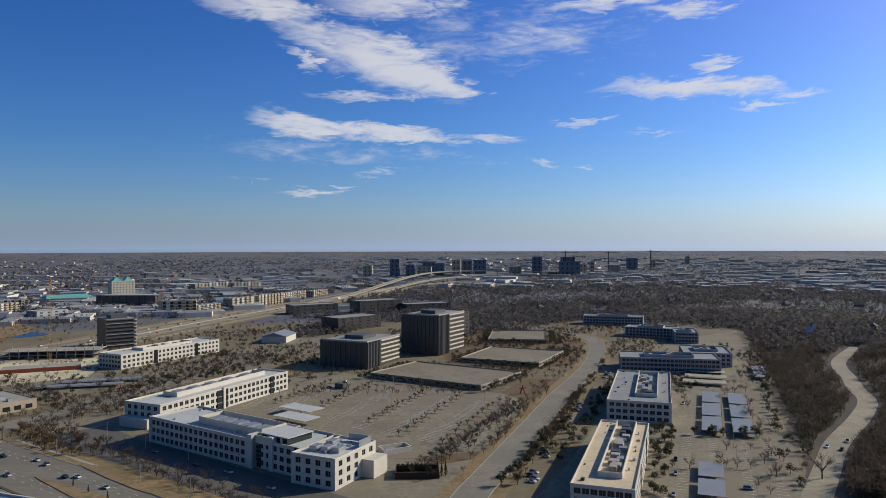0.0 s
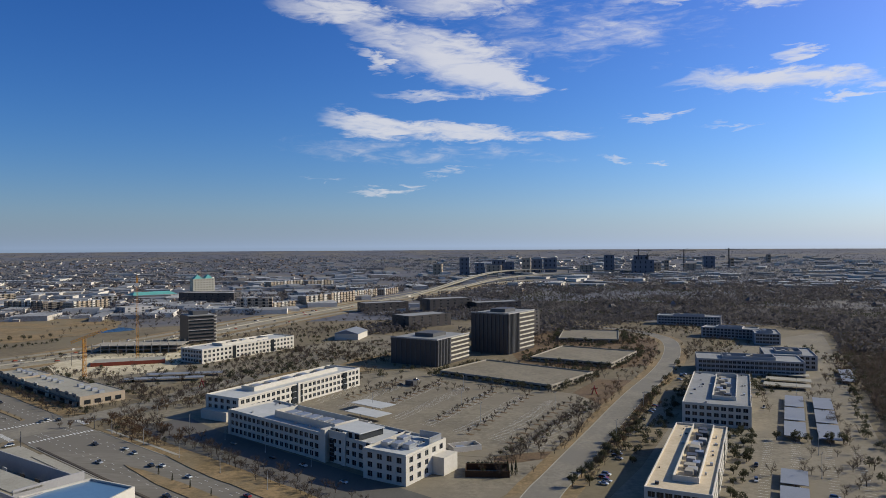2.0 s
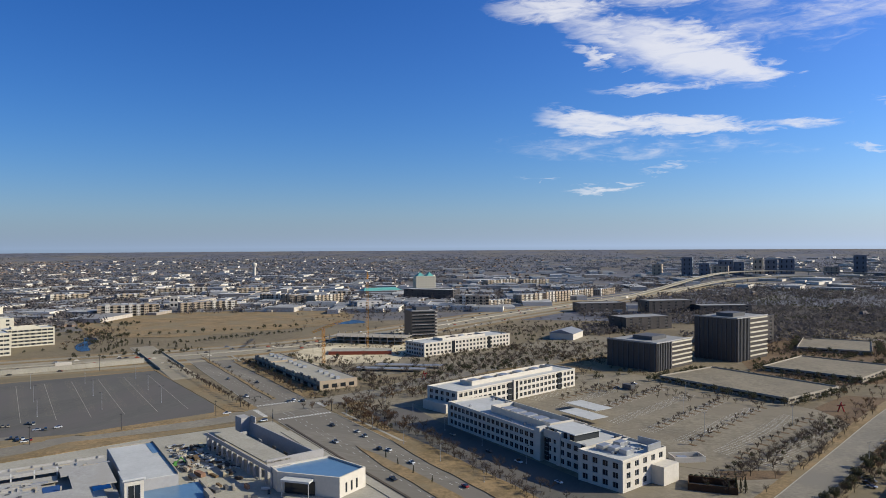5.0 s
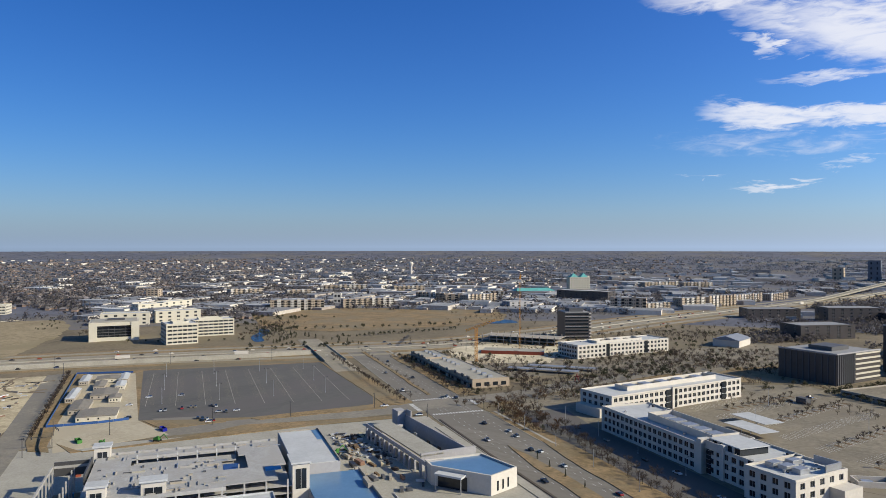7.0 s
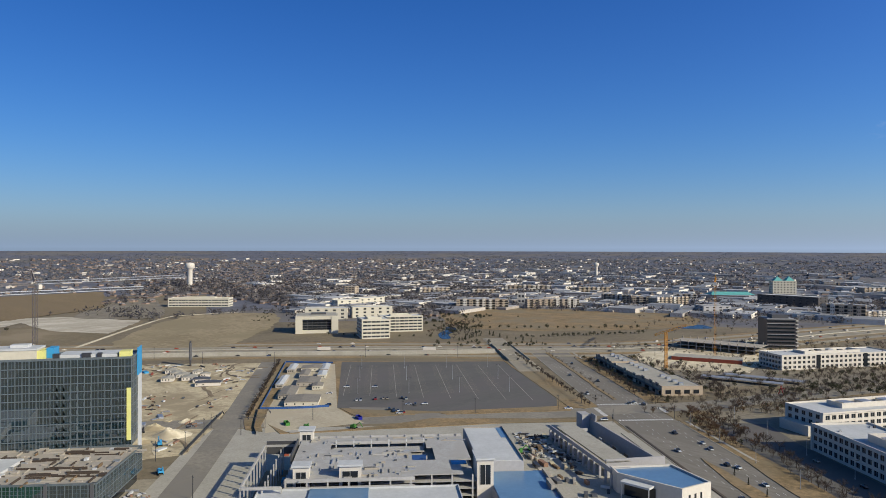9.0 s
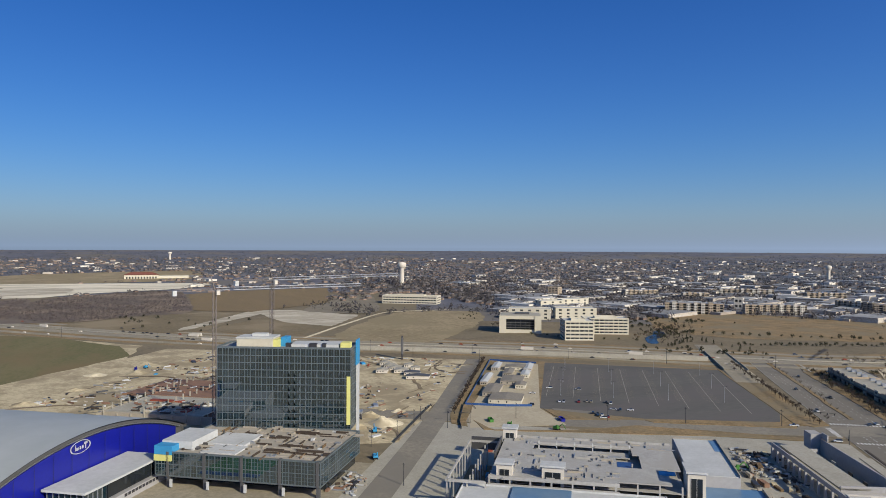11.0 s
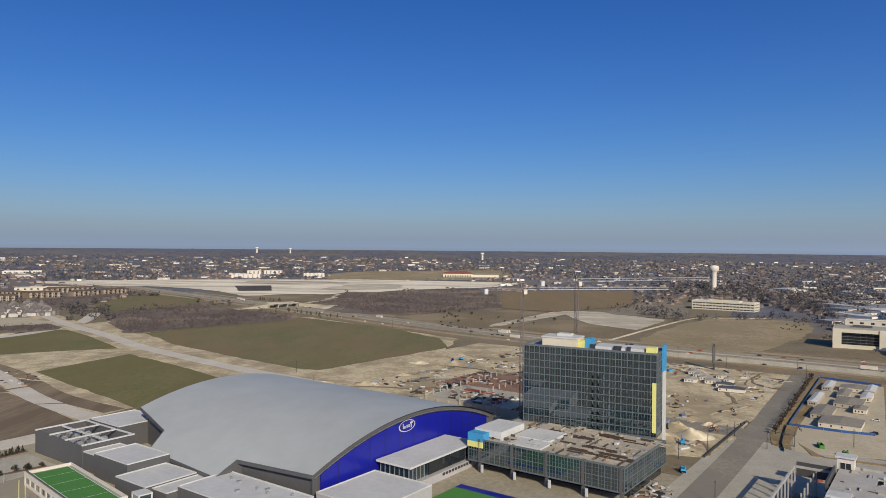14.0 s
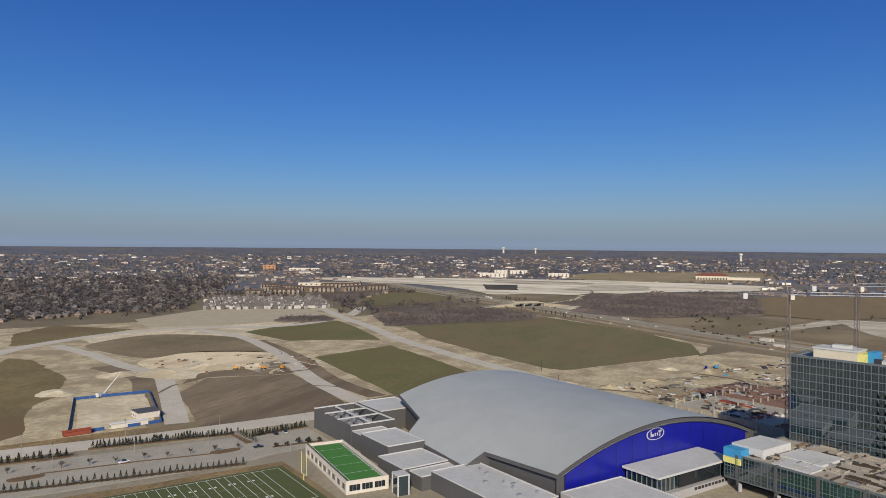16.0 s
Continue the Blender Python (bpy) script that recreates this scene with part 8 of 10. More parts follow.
green_hotel()
for x, y, w, h in ((-188, 2484, 34, 62), (-132, 2482, 32, 42), (-92, 2481, 50, 34), (-75, 2540, 48, 50), (-39, 2545, 44, 44), (32, 2541, 30, 56), (71, 2608, 36, 50), (114, 2640, 48, 52), (333, 2622, 36, 64), (415, 2509, 74, 50),
                   (430, 2560, 50, 64), (497, 2568, 28, 37), (-284, 2486, 32, 38), (559, 2668, 15, 42), (742, 2833, 42, 48), (1111, 3207, 14, 36), (863, 2895, 12, 37), (640, 2700, 40, 26), (250, 2660, 46, 24)):
    far_block(x, y, -4, w, 26, h, max(3, int(h / 15)), M["far_glass_wall" if h > 38 and w > 30 else "tan_wall"], M["grey_roof"], "distant blue-grey office tower on the skyline", "skyline_tower", "tower", max(2, int(w / 15)))
for x, y, s in ((440, 2530, 1.0), (470, 2530, 0.8), (640, 2720, 0.9), (842, 2850, 0.9)):
    o = thing("distant_crane", pose(x, y, land(x, y) - 0.5, 0, 0, 10), "distant tower crane over the skyline", "crane")
    bm = bmesh.new()
    lattice(bm, (0, 0, 0), (0, 0, 88 * s), 2.6, 0.5, 14)
    part("mast", bm, M["dark_metal"], o)
    bm = bmesh.new()
    lattice(bm, (-16, 0, 82 * s), (48, 0, 82 * s), 2.2, 0.45, 12)
    part("jib", bm, M["dark_metal"], o)


# ---- traffic of the tollway ----
def tollway_cars():
    line = smooth(TOLL, 8)
    rng = random.Random(12)
    bms = [bmesh.new() for i in range(3)]
    for k in range(170):
        i = rng.randrange(6, len(line) - 2)
        p, q = Vector(line[i][:2]), Vector(line[i + 1][:2])
        c = p.lerp(q, rng.random())
        off = rng.choice([-19.5, -16, -12, -8.5, 8.5, 12, 16, 19.5, 44, -44])
        w = (q - p).normalized()
        c = c + Vector((-w.y, w.x)) * off
        m = pose(c.x, c.y, (0.5 if abs(off) < 30 else 0.2) + land(c.x, c.y), 0, 0, math.degrees(math.atan2(w.y, w.x)))
        lorry = rng.random() < 0.05
        b = boxes((-7, 7, -1.2, 1.2, 0.5, 3.7)) if lorry else boxes((-2.3, 2.3, -0.9, 0.9, 0.25, 0.95), (-1.3, 1.1, -0.8, 0.8, 0.951, 1.5))
        b.transform(m)
        me = bpy.data.meshes.new("tmp")
        b.to_mesh(me)
        b.free()
        bms[0 if lorry else rng.choice([0, 0, 0, 1, 1, 1, 1, 1, 2])].from_mesh(me)
        bpy.data.meshes.remove(me)
    for bm, key, lab in zip(bms, ("white_wall", "dark_metal", "red_steel"), ("white", "black", "dark red")):
        tagged(part("tollway_traffic", bm, M[key]), lab + " cars and lorries far off on the tollway", "cars", kind="stuff")


tollway_cars()
bm = strip(bmesh.new(), smooth(TOLL, 8), 0.35, 1.4, 1.2)
bmesh.ops.recalc_face_normals(bm, faces=bm.faces[:])
tagged(part("median_barrier", bm, M["pale_concrete"]), "long pale concrete barrier between the carriageways", "barrier", kind="structure")


# ---- ramps of the freeway ----
def flyover(line, width, label):
    line = smooth(line, 8)
    o = thing("flyover", pose(0, 0, 0), label, "bridge", kind="structure")
    bm = strip(bmesh.new(), line, width / 2, 0.0, 2.0)
    bmesh.ops.recalc_face_normals(bm, faces=bm.faces[:])
    part("deck", bm, M["concrete"], o)
    for off in (-width / 2, width / 2):
        bm = strip(bmesh.new(), line, 0.3, 1.0, 1.0, off)
        bmesh.ops.recalc_face_normals(bm, faces=bm.faces[:])
        part("barrier", bm, M["pale_concrete"], o)
    for i in range(6, len(line) - 2, 5):
        x, y, z = line[i]
        g = land(x, y)
        part("pier", boxes((x - 1.4, x + 1.4, y - 1.4, y + 1.4, g - 0.5, g + z - 1.99)), M["pale_concrete"], o)


flyover([(-240, 1560, 1), (-200, 1740, 5), (-160, 1960, 10), (-110, 2200, 15), (-40, 2400, 18), (80, 2510, 18), (240, 2560, 14), (420, 2560, 8)], 16, "long pale concrete flyover ramp on piers")
flyover([(-160, 1760, 1), (-120, 1900, 5), (-50, 2100, 10), (60, 2260, 13), (220, 2360, 12), (420, 2400, 6)], 14, "second pale concrete flyover ramp on piers")


# ---- cranes ----
def tower_crane(x, y, h, jib_to, counter, material, label, lean=9.0):
    turn = math.degrees(math.atan2(jib_to[1] - y, jib_to[0] - x))
    o = thing("tower_crane", pose(x, y, 0, 0, 0, turn), label, "crane")
    reach = math.hypot(jib_to[0] - x, jib_to[1] - y)
    bm = bmesh.new()
    lattice(bm, (0, 0, 0), (0, 0, h), 1.9, 0.16, int(h / 2.4))
    part("mast", bm, material, o)
    bm = bmesh.new()
    lattice(bm, (1, 0, h + 1.5), (reach, 0, h + 1.5), 1.6, 0.2, int(reach / 2.4))
    part("jib", bm, M["metal"] if material is M["dark_crane"] else material, o)
    bm = bmesh.new()
    lattice(bm, (-1, 0, h + 1), (-counter, 0, h + 1), 1.3, 0.13, int(counter / 2.4))
    part("counter_jib", bm, material, o)
    bm = bmesh.new()
    tube(bm, (0, 0.9, h + 1), (-2.2, 0, h + lean), 0.3, n=4)
    tube(bm, (0, -0.9, h + 1), (-2.2, 0, h + lean), 0.3, n=4)
    tube(bm, (-2.2, 0, h + lean), (-counter + 2, 0, h + 1.6), 0.12, n=4)
    part("tower_head", bm, material, o)
    part("counterweight", boxes((-counter - 1, -counter + 1.4, -1.2, 1.2, h - 2.2, h + 1.0)), M["white_roof"], o)
    part("cab", boxes((0.8, 3, -1.9, -0.2, h - 2.2, h + 0.4)), M["white_wall"], o)
    return o


tower_crane(-455, 41, 87, (-473, 140), 24, M["dark_crane"], "grey-brown lattice tower crane over the building site")
tower_crane(-461, 77, 92.5, (-505, 178), 26, M["dark_crane"], "grey-brown lattice tower crane over the building site")
tower_crane(-387, 692, 78, (-430, 770), 12, M["crane_yellow"], "orange tower crane beside the far office")
o = thing("mobile_crane", pose(-381, 592, 0, 0, 0, 60), "yellow crane with a raised lattice boom", "crane")
bm = bmesh.new()
lattice(bm, (0, 0, 0), (0, 0, 34), 2.2, 0.22, 11)
part("mast", bm, M["crane_yellow"], o)
bm = bmesh.new()
lattice(bm, (-9, 6, 31), (16, -10, 42), 1.6, 0.22, 12)
part("boom", bm, M["crane_yellow"], o)


# ---- water towers ----
def water_tower(x, y, h, r, label):
    z = land(x, y) - 0.5
    o = thing("water_tower", pose(x, y, z), label, "water tower")
    for name, prof in (("stem", [(0.6 * r, 0), (0.56 * r, h * 0.1), (0.56 * r, h * 0.66), (0.7 * r, h * 0.72)]), ("tank", [(0.7 * r, h * 0.72), (r, h * 0.79), (r * 1.02, h * 0.9), (r * 0.9, h * 0.96), (0.02, h)])):
        bm = bmesh.new()
        rings = [[bm.verts.new((q * math.cos(2 * math.pi * i / 24), q * math.sin(2 * math.pi * i / 24), zz)) for i in range(24)] for q, zz in prof]
        for a, b in zip(rings, rings[1:]):
            for i in range(24):
                bm.faces.new((a[i], a[(i + 1) % 24], b[(i + 1) % 24], b[i])).smooth = True
        part(name, bm, M["white_wall"], o)


water_tower(-1958, 705, 66, 12.5, "tall white water tower with a flared tank")
water_tower(-3750, 125, 40, 10, "distant white water tower")
water_tower(-4200, -1215, 36, 11, "distant white water tower")
water_tower(-4230, -1020, 33, 9, "distant white water tower")
water_tower(-1560, 1990, 50, 9, "slim white water tower among shops")


# ---- vehicles ----
PAINT = {n: mat("car_paint_" + n, c, tuple(v * 0.85 for v in c), 0.3, 0.5, 3.0, 0, 0.2, 0.5, coat=0.6) for n, c in (("white", (0.75, 0.75, 0.73)), ("black", (0.015, 0.015, 0.017)), ("silver", (0.42, 0.43, 0.44)), ("grey", (0.12, 0.125, 0.13)), ("blue", (0.03, 0.06, 0.16)), ("red", (0.32, 0.02, 0.02)), ("tan", (0.35, 0.3, 0.22)))}
CARS = {}


def car_meshes(kind):
    if kind in CARS:
        return CARS[kind]
    L, W, H, hood = {"saloon": (4.7, 1.85, 1.45, 1.25), "suv": (4.9, 1.95, 1.75, 1.1), "pickup": (5.7, 2.0, 1.85, 1.5)}[kind]
    bm = bmesh.new()
    prof = [(0, 0.35), (0, 0.75), (0.15, 0.9), (hood, 0.98), (L - 0.7 if kind != "pickup" else L - 0.1, 1.02), (L, 0.85), (L, 0.35)]
    lo = [bm.verts.new((x - L / 2, -W / 2, z)) for x, z in prof]
    hi = [bm.verts.new((x - L / 2, W / 2, z)) for x, z in prof]
    bm.faces.new(lo)
    bm.faces.new(hi[::-1])
    for i in range(len(prof)):
        j = (i + 1) % len(prof)
        bm.faces.new((lo[i], hi[i], hi[j], lo[j]))
    bmesh.ops.recalc_face_normals(bm, faces=bm.faces[:])
    bmesh.ops.bevel(bm, geom=bm.edges[:], offset=0.08, segments=1, affect="EDGES")
    body = bpy.data.meshes.new("body")
    bm.to_mesh(body)
    bm.free()
    end = {"saloon": L - 0.75, "suv": L - 0.15, "pickup": 3.7}[kind]
    bm = bmesh.new()
    v = [bm.verts.new((x - L / 2, s * w, z)) for s in (-1, 1) for x, w, z in ((hood, W / 2 - 0.08, 0.97), (end, W / 2 - 0.08, 0.99), (end - 0.45, W / 2 - 0.28, H), (hood + 0.8, W / 2 - 0.28, H))]
    for q in ((0, 1, 2, 3), (7, 6, 5, 4), (0, 3, 7, 4), (1, 5, 6, 2), (3, 2, 6, 7)):
        f = bm.faces.new([v[i] for i in q])
        f.material_index = 1 if q == (3, 2, 6, 7) else 0
    bmesh.ops.recalc_face_normals(bm, faces=bm.faces[:])
    cabin = bpy.data.meshes.new("cabin")
    bm.to_mesh(cabin)
    bm.free()
    bm = bmesh.new()
    tube(bm, (0, -0.11, 0), (0, 0.11, 0), 0.34, n=12)
    wheel = bpy.data.meshes.new("wheel")
    bm.to_mesh(wheel)
    bm.free()
    wheel.materials.append(M["rubber"])
    CARS[kind] = (body, cabin, wheel, L, W)
    return CARS[kind]


PAINTED = {}


def car(kind, paint, x, y, turn, where="on concrete", z=0.12):
    body, cabin, wheel, L, W = car_meshes(kind)
    key = (kind, paint)
    if key not in PAINTED:
        b, c = body.copy(), cabin.copy()
        b.materials.clear(), c.materials.clear()
        b.materials.append(PAINT[paint])
        c.materials.append(M["glass"])
        c.materials.append(PAINT[paint])
        PAINTED[key] = (b, c)
    word = {"saloon": "saloon car", "suv": "sport utility car", "pickup": "pickup truck"}[kind]
    o = thing("car" if kind != "pickup" else "pickup_truck", pose(x, y, z, 0, 0, turn), f"{paint} {word} standing {where}", "car" if kind != "pickup" else "truck")
    piece("body", PAINTED[key][0], o)
    piece("cabin", PAINTED[key][1], o)
    for sx in (-1, 1):
        for sy in (-1, 1):
            piece("wheel", wheel, o, m=pose(sx * L * 0.3, sy * (W / 2 - 0.1), 0.34))
    return o


crng = random.Random(12)
KINDS, COLS = ["saloon", "suv", "pickup", "saloon", "suv"], ["white", "black", "silver", "grey", "white", "black", "blue", "red", "grey", "tan"]


def cars_at(spots, turn, where, on_grid=True, spread=4, z=0.15):
    for s in spots:
        x, y = grid_xy(*s[:2]) if on_grid else s[:2]
        t = (GA if on_grid else 0) + (s[2] if len(s) > 2 else turn)
        car(crng.choice(KINDS), s[3] if len(s) > 3 else crng.choice(COLS), x, y, t + crng.uniform(-spread, spread), where, z)


cars_at([(-151, -263), (-151, -260), (-154, -249), (-156, -243), (-155, -240), (-156, -229), (-153, -226), (-119, -239), (-117, -236), (-115, -233), (-107, -232, 90, "white"), (-110, -229), (-134, -225, 90), (-133, -220), (-134, -213, 90, "white"),
         (-201, -273, 90, "white"), (-177, -285, 90, "white"), (-136, -283, 90, "black"), (-200, -250, 90, "silver"), (-112, -236)], 0, "on the dark parking lot")
cars_at([(-42, -64, 0, "black"), (-5, -78, 180, "silver"), (-19, -57, 0), (-7, -58, 0, "white"), (72, -81, 180, "black"), (22, -63, 0, "black"), (27, -59.5, 0, "white"), (108, -80, 180, "grey"), (54, -60, 0, "white"), (-125, -63, 0, "grey"), (-120, -54, 0, "black"), (-128, -58, 0, "white"), (-78, -97, 90, "white"),
         (-112, -112, 90, "white"), (-210, -60, 0, "black"), (-160, -84, 180, "white"), (-240, -76, 180), (-300, -58, 0), (100, -57, 0), (120, -78, 180)], 0, "on the avenue")
cars_at([(125, 378, 70, "black"), (117, 354, 70, "white"), (106, 324, 70, "silver"), (175, 513, 70, "white"), (219, 401, 50, "white"), (224, 395, 50, "black"), (237, 412, 50, "white"), (144, 332, 160, "silver")], 0, "beside the grey-white office", False)
cars_at([(56, 397), (57, 393), (55, 389), (56, 384), (46, 357), (44, 352), (45, 347), (43, 343), (93, 492), (96, 500), (100, 512), (84, 470), (150, 640), (146, 628), (140, 612)], 150, "in the tree-lined lot", False)
cars_at([(-30, 200), (-26, 176, 0, "black"), (20, 66, 0, "white"), (24, 66), (80, 60, 0, "white"), (84, 61, 0, "black")], 0, "on the large parking lot")
cars_at([(240, -629, 0, "black"), (308, -640, 8, "white"), (222, -650, 90, "black"), (216, -650, 90, "white"), (212, -625, 90, "black")], 0, "beside the practice field")
cars_at([(20, -12), (60, -14), (84, -12, 0, "white"), (120, -16)], 0, "in the office's shade")
tl = smooth(TOLL, 8)
for k in range(30):
    i = crng.randrange(14, len(tl) - 20)
    (x0, y0), (x1, y1) = tl[i][:2], tl[i + 1][:2]
    w = Vector((x1 - x0, y1 - y0)).normalized()
    off = crng.choice([-19, -14, -10, 10, 14, 19, -45, 43])
    car(crng.choice(KINDS), crng.choice(COLS), x0 - w.y * off, y0 + w.x * off, math.degrees(math.atan2(w.y, w.x)) + (180 if off > 0 else 0), "on the tollway", 0.55 if abs(off) < 30 else 0.25)


# ---- lamps and signals ----
def lamp_meshes():
    out = []
    for h, heads in ((9.5, 1), (12.5, 2)):
        bm = bmesh.new()
        tube(bm, (0, 0, 0), (0, 0, 0.8), 0.32, 0.3, 8)
        tube(bm, (0, 0, 0.8), (0, 0, h), 0.14, 0.09, 8)
        pole = bpy.data.meshes.new("pole")
        bm.to_mesh(pole)
        bm.free()
        pole.materials.append(M["metal"])
        bm = boxes((0.05, 1.9, -0.06, 0.06, h - 0.15, h - 0.03), (1.0, 1.95, -0.22, 0.22, h - 0.03, h + 0.12))
        head = bpy.data.meshes.new("lamp_head")
        bm.to_mesh(head)
        bm.free()
        head.materials.append(M["dark_metal"])
        out.append((pole, head, heads))
    return out


LAMPS = lamp_meshes()


def lamp(a, b, big=0, on_grid=True, where="in the parking lot"):
    x, y = grid_xy(a, b) if on_grid else (a, b)
    pole, head, heads = LAMPS[big]
    o = thing("street_lamp", pose(x, y, 0.0, 0, 0, GA), "slim grey lamp post " + where, "lamp post", "lamp posts")
    piece("pole", pole, o)
    for k in range(heads):
        piece("lamp_head", head, o, m=pose(0, 0, 0, 0, 0, 180 * k + 90))


for a in (-290, -230, -175):
    for b in (-263, -223, -183, -143):
        lamp(a, b, 1)
for a in (-60, -20, 20, 60, 100):
    lamp(a, -46, 0, where="along the avenue")
    lamp(a - 12, -10, 0, where="before the office")
for a, b in ((300, -655), (340, -650), (262, -650), (250, -668), (300, -682), (352, -676), (228, -612), (372, -642)):
    lamp(a, b, 1, where="beside the practice field")
for a, b in ((20, 100), (60, 150), (100, 120), (30, 190), (-20, 150), (120, 180)):
    lamp(a, b, 1)
for x, y in ((150, 360), (165, 400), (215, 560), (190, 480), (60, 420), (90, 500)):
    lamp(x, y, 1, False)


def utility_pole(x, y, h=11, arm=False, turn=0):
    o = thing("utility_pole" if not arm else "traffic_signal", pose(x, y, 0, 0, 0, turn), "dark wooden pole beside the street" if not arm else "dark mast-arm traffic signal at the crossing", "pole" if not arm else "traffic signal")
    bm = bmesh.new()
    tube(bm, (0, 0, 0), (0, 0, h), 0.22, 0.15, 6)
    part("pole", bm, M["dark_metal"], o)
    if arm:
        bm = bmesh.new()
        tube(bm, (0, 0, 6.6), (15, 0, 7.2), 0.16, 0.1, 6)
        part("mast_arm", bm, M["dark_metal"], o)
        for k in (6, 10, 14):
            part("signal_head", boxes((k, k + 0.4, -0.25, 0.25, 5.9, 7.2)), M["dark_metal"], o)
    else:
        part("crossarm", boxes((-1.2, 1.2, -0.1, 0.1, h - 0.9, h - 0.7)), M["dark_metal"], o)


for a, b, turn in ((-72, -93, -20), (-128, -98, 70), (-122, -44, 160), (-80, -48, 250), (-75, -318, -90), (-78, -352, 160), (-104, -322, 20)):
    x, y = grid_xy(a, b)
    utility_pole(x, y, 9, True, turn + GA)
for a, b in ((-110, -120), (-104, -180), (-100, -230), (-95, -290), (-60, -352), (-30, -355), (-10, -365), (-60, -330), (-330, -350), (-332, -420), (-335, -500), (-338, -600), (10, -640), (-20, -660), (-60, -724), (50, -330)):
    utility_pole(*grid_xy(a, b))
for i in range(8, len(tl) - 40, 5):
    (x0, y0), (x1, y1) = tl[i][:2], tl[i + 1][:2]
    w = Vector((x1 - x0, y1 - y0)).normalized()
    utility_pole(x0 - w.y * -56, y0 + w.x * -56, 13)


# ---- canopies and carports ----
def carport(x, y, turn, lx, ly, material, label, h=2.7):
    o = thing("carport", pose(x, y, 0, 0, 0, turn), label, "carport", "carports")
    part("roof", boxes((0, lx, 0, ly, h, h + 0.25)), material, o)
    for i in range(int(ly / 6) + 1):
        part("post", boxes((lx / 2 - 0.12, lx / 2 + 0.12, 0.4 + i * (ly - 1) / max(1, int(ly / 6)), 0.64 + i * (ly - 1) / max(1, int(ly / 6)), 0, h)), M["metal"], o)


for x0, y0, n in ((158, 430, 3), (175, 424, 3), (115, 318, 2)):
    for i in range(n):
        s = i * (42 if n == 3 else 28)
        carport(x0 + s * 0.349, y0 + s * 0.937, -20.4, 12, 38 if n == 3 else 24, M["solar"], "blue-grey carport roof on steel posts in the lot")
for i, (x, y) in enumerate(((222, 646), (214, 622), (204, 598))):
    carport(x, y, -110, 14, 34, M["pale_concrete"], "long pale carport roof behind the office")
for x, y in ((268, 604), (280, 636)):
    carport(x, y, -20.4, 10, 28, M["solar"], "blue-grey carport roof on steel posts in the lot")
for x, y in ((-333, 575), (-325, 598)):
    carport(x, y, -75, 10, 66, M["solar"], "long blue-grey carport before the far office")
for a, b in ((6, 92), (22, 72)):
    p = at(a, b)
    carport(p.translation.x, p.translation.y, GA, 30, 15, M["white_roof"], "white canopy roof beside the large lot", 4.5)


# ---- shops across the street, sheds, small buildings ----
def strip_shop():
    o = thing("shop_strip", at(-318, -28), "long low shop strip with a pale roof and dark front", "shop building")
    for i, (x0, x1, y1, h) in enumerate(((0, 48, 26, 6.4), (48.01, 118, 30, 5.6), (118.01, 168, 33, 6.6))):
        part("wall", boxes((x0, x1, 0, y1, 0, h)), M["tan_wall"], o)
        part("roof", boxes((x0 + 0.4, x1 - 0.4, 0.4, y1 - 0.4, h, h + 0.3)), M["pale_concrete"], o)
        part("shop_front", boxes((x0 + 2, x1 - 2, -0.2, -0.01, 0.4, 3.6)), M["glass"], o)
        part("awning", boxes((x0 + 1, x1 - 1, -2.4, -0.21, 3.7, 4.1)), M["brown_wall"], o)
        part("parapet", boxes((x0, x1, 0, 0.39, h, h + 1.0), (x0, x1, y1 - 0.39, y1, h, h + 0.8), (x1 - 0.39, x1, 0.4, y1 - 0.4, h, h + 0.9)), M["tan_wall"], o)
        for a in (x0 + 8, (x0 + x1) / 2, x1 - 12):
            part("raised_front", boxes((a, a + 7, -0.5, -0.02, 0, h + 2.4)), M["beige_wall" if i % 2 else "haybrick"], o)
            part("end_sign", boxes((a + 1.5, a + 5.5, -0.6, -0.51, h - 0.4, h + 1.2)), M["dark_wall"], o)
        for k in range(4):
            roof_unit(o, x0 + 5 + k * 12, y1 * 0.5, h + 0.3, 3, 4, 1.6)
    for k in range(4):
        part("end_window", boxes((168.01, 168.2, 3 + k * 7.5, 7.5 + k * 7.5, 1.5, 4.5)), M["glass"], o)


strip_shop()
o = thing("white_shed", pose(-219, 848, 0, 0, 0, -5), "white shed with a pale blue gabled roof", "shed")
part("wall", boxes((0, 30, 0, 40, 0, 8)), M["white_wall"], o)
bm = bmesh.new()
v = [bm.verts.new(c) for c in ((-1, -1, 8), (31, -1, 8), (31, 41, 8), (-1, 41, 8), (15, -1, 12.5), (15, 41, 12.5))]
for q in ((0, 4, 5, 3), (4, 1, 2, 5), (0, 1, 4), (2, 3, 5), (3, 2, 1, 0)):
    bm.faces.new([v[i] for i in q])
part("roof", bm, M["solar"], o)
o = thing("service_enclosure", pose(-24, 348, 0, 0, 0, 3), "dark brick service enclosure with a scalloped hedge", "enclosure")
part("wall", boxes((0, 22, 0, 0.4, 0, 3.2), (0, 0.4, 0.4, 12, 0, 3.2), (21.6, 22, 0.4, 12, 0, 3.2), (0, 22, 12.01, 12.4, 0, 3.2)), M["rust_leaf"], o)
for i in range(9):
    bm = bmesh.new()
    bmesh.ops.create_icosphere(bm, subdivisions=2, radius=1.4)
    for vv in bm.verts:
        vv.co *= 1 + 0.25 * noise.noise(vv.co * 2 + Vector((i, 0, 0)))
    part("shrub", bm, M["leaf"], o, m=pose(1.5 + 2.4 * i, 13.8, 2.2))
o = thing("utility_box", pose(-33, 388, 0, 0, 0, 28), "pale low utility enclosure on the parking lot", "utility box")
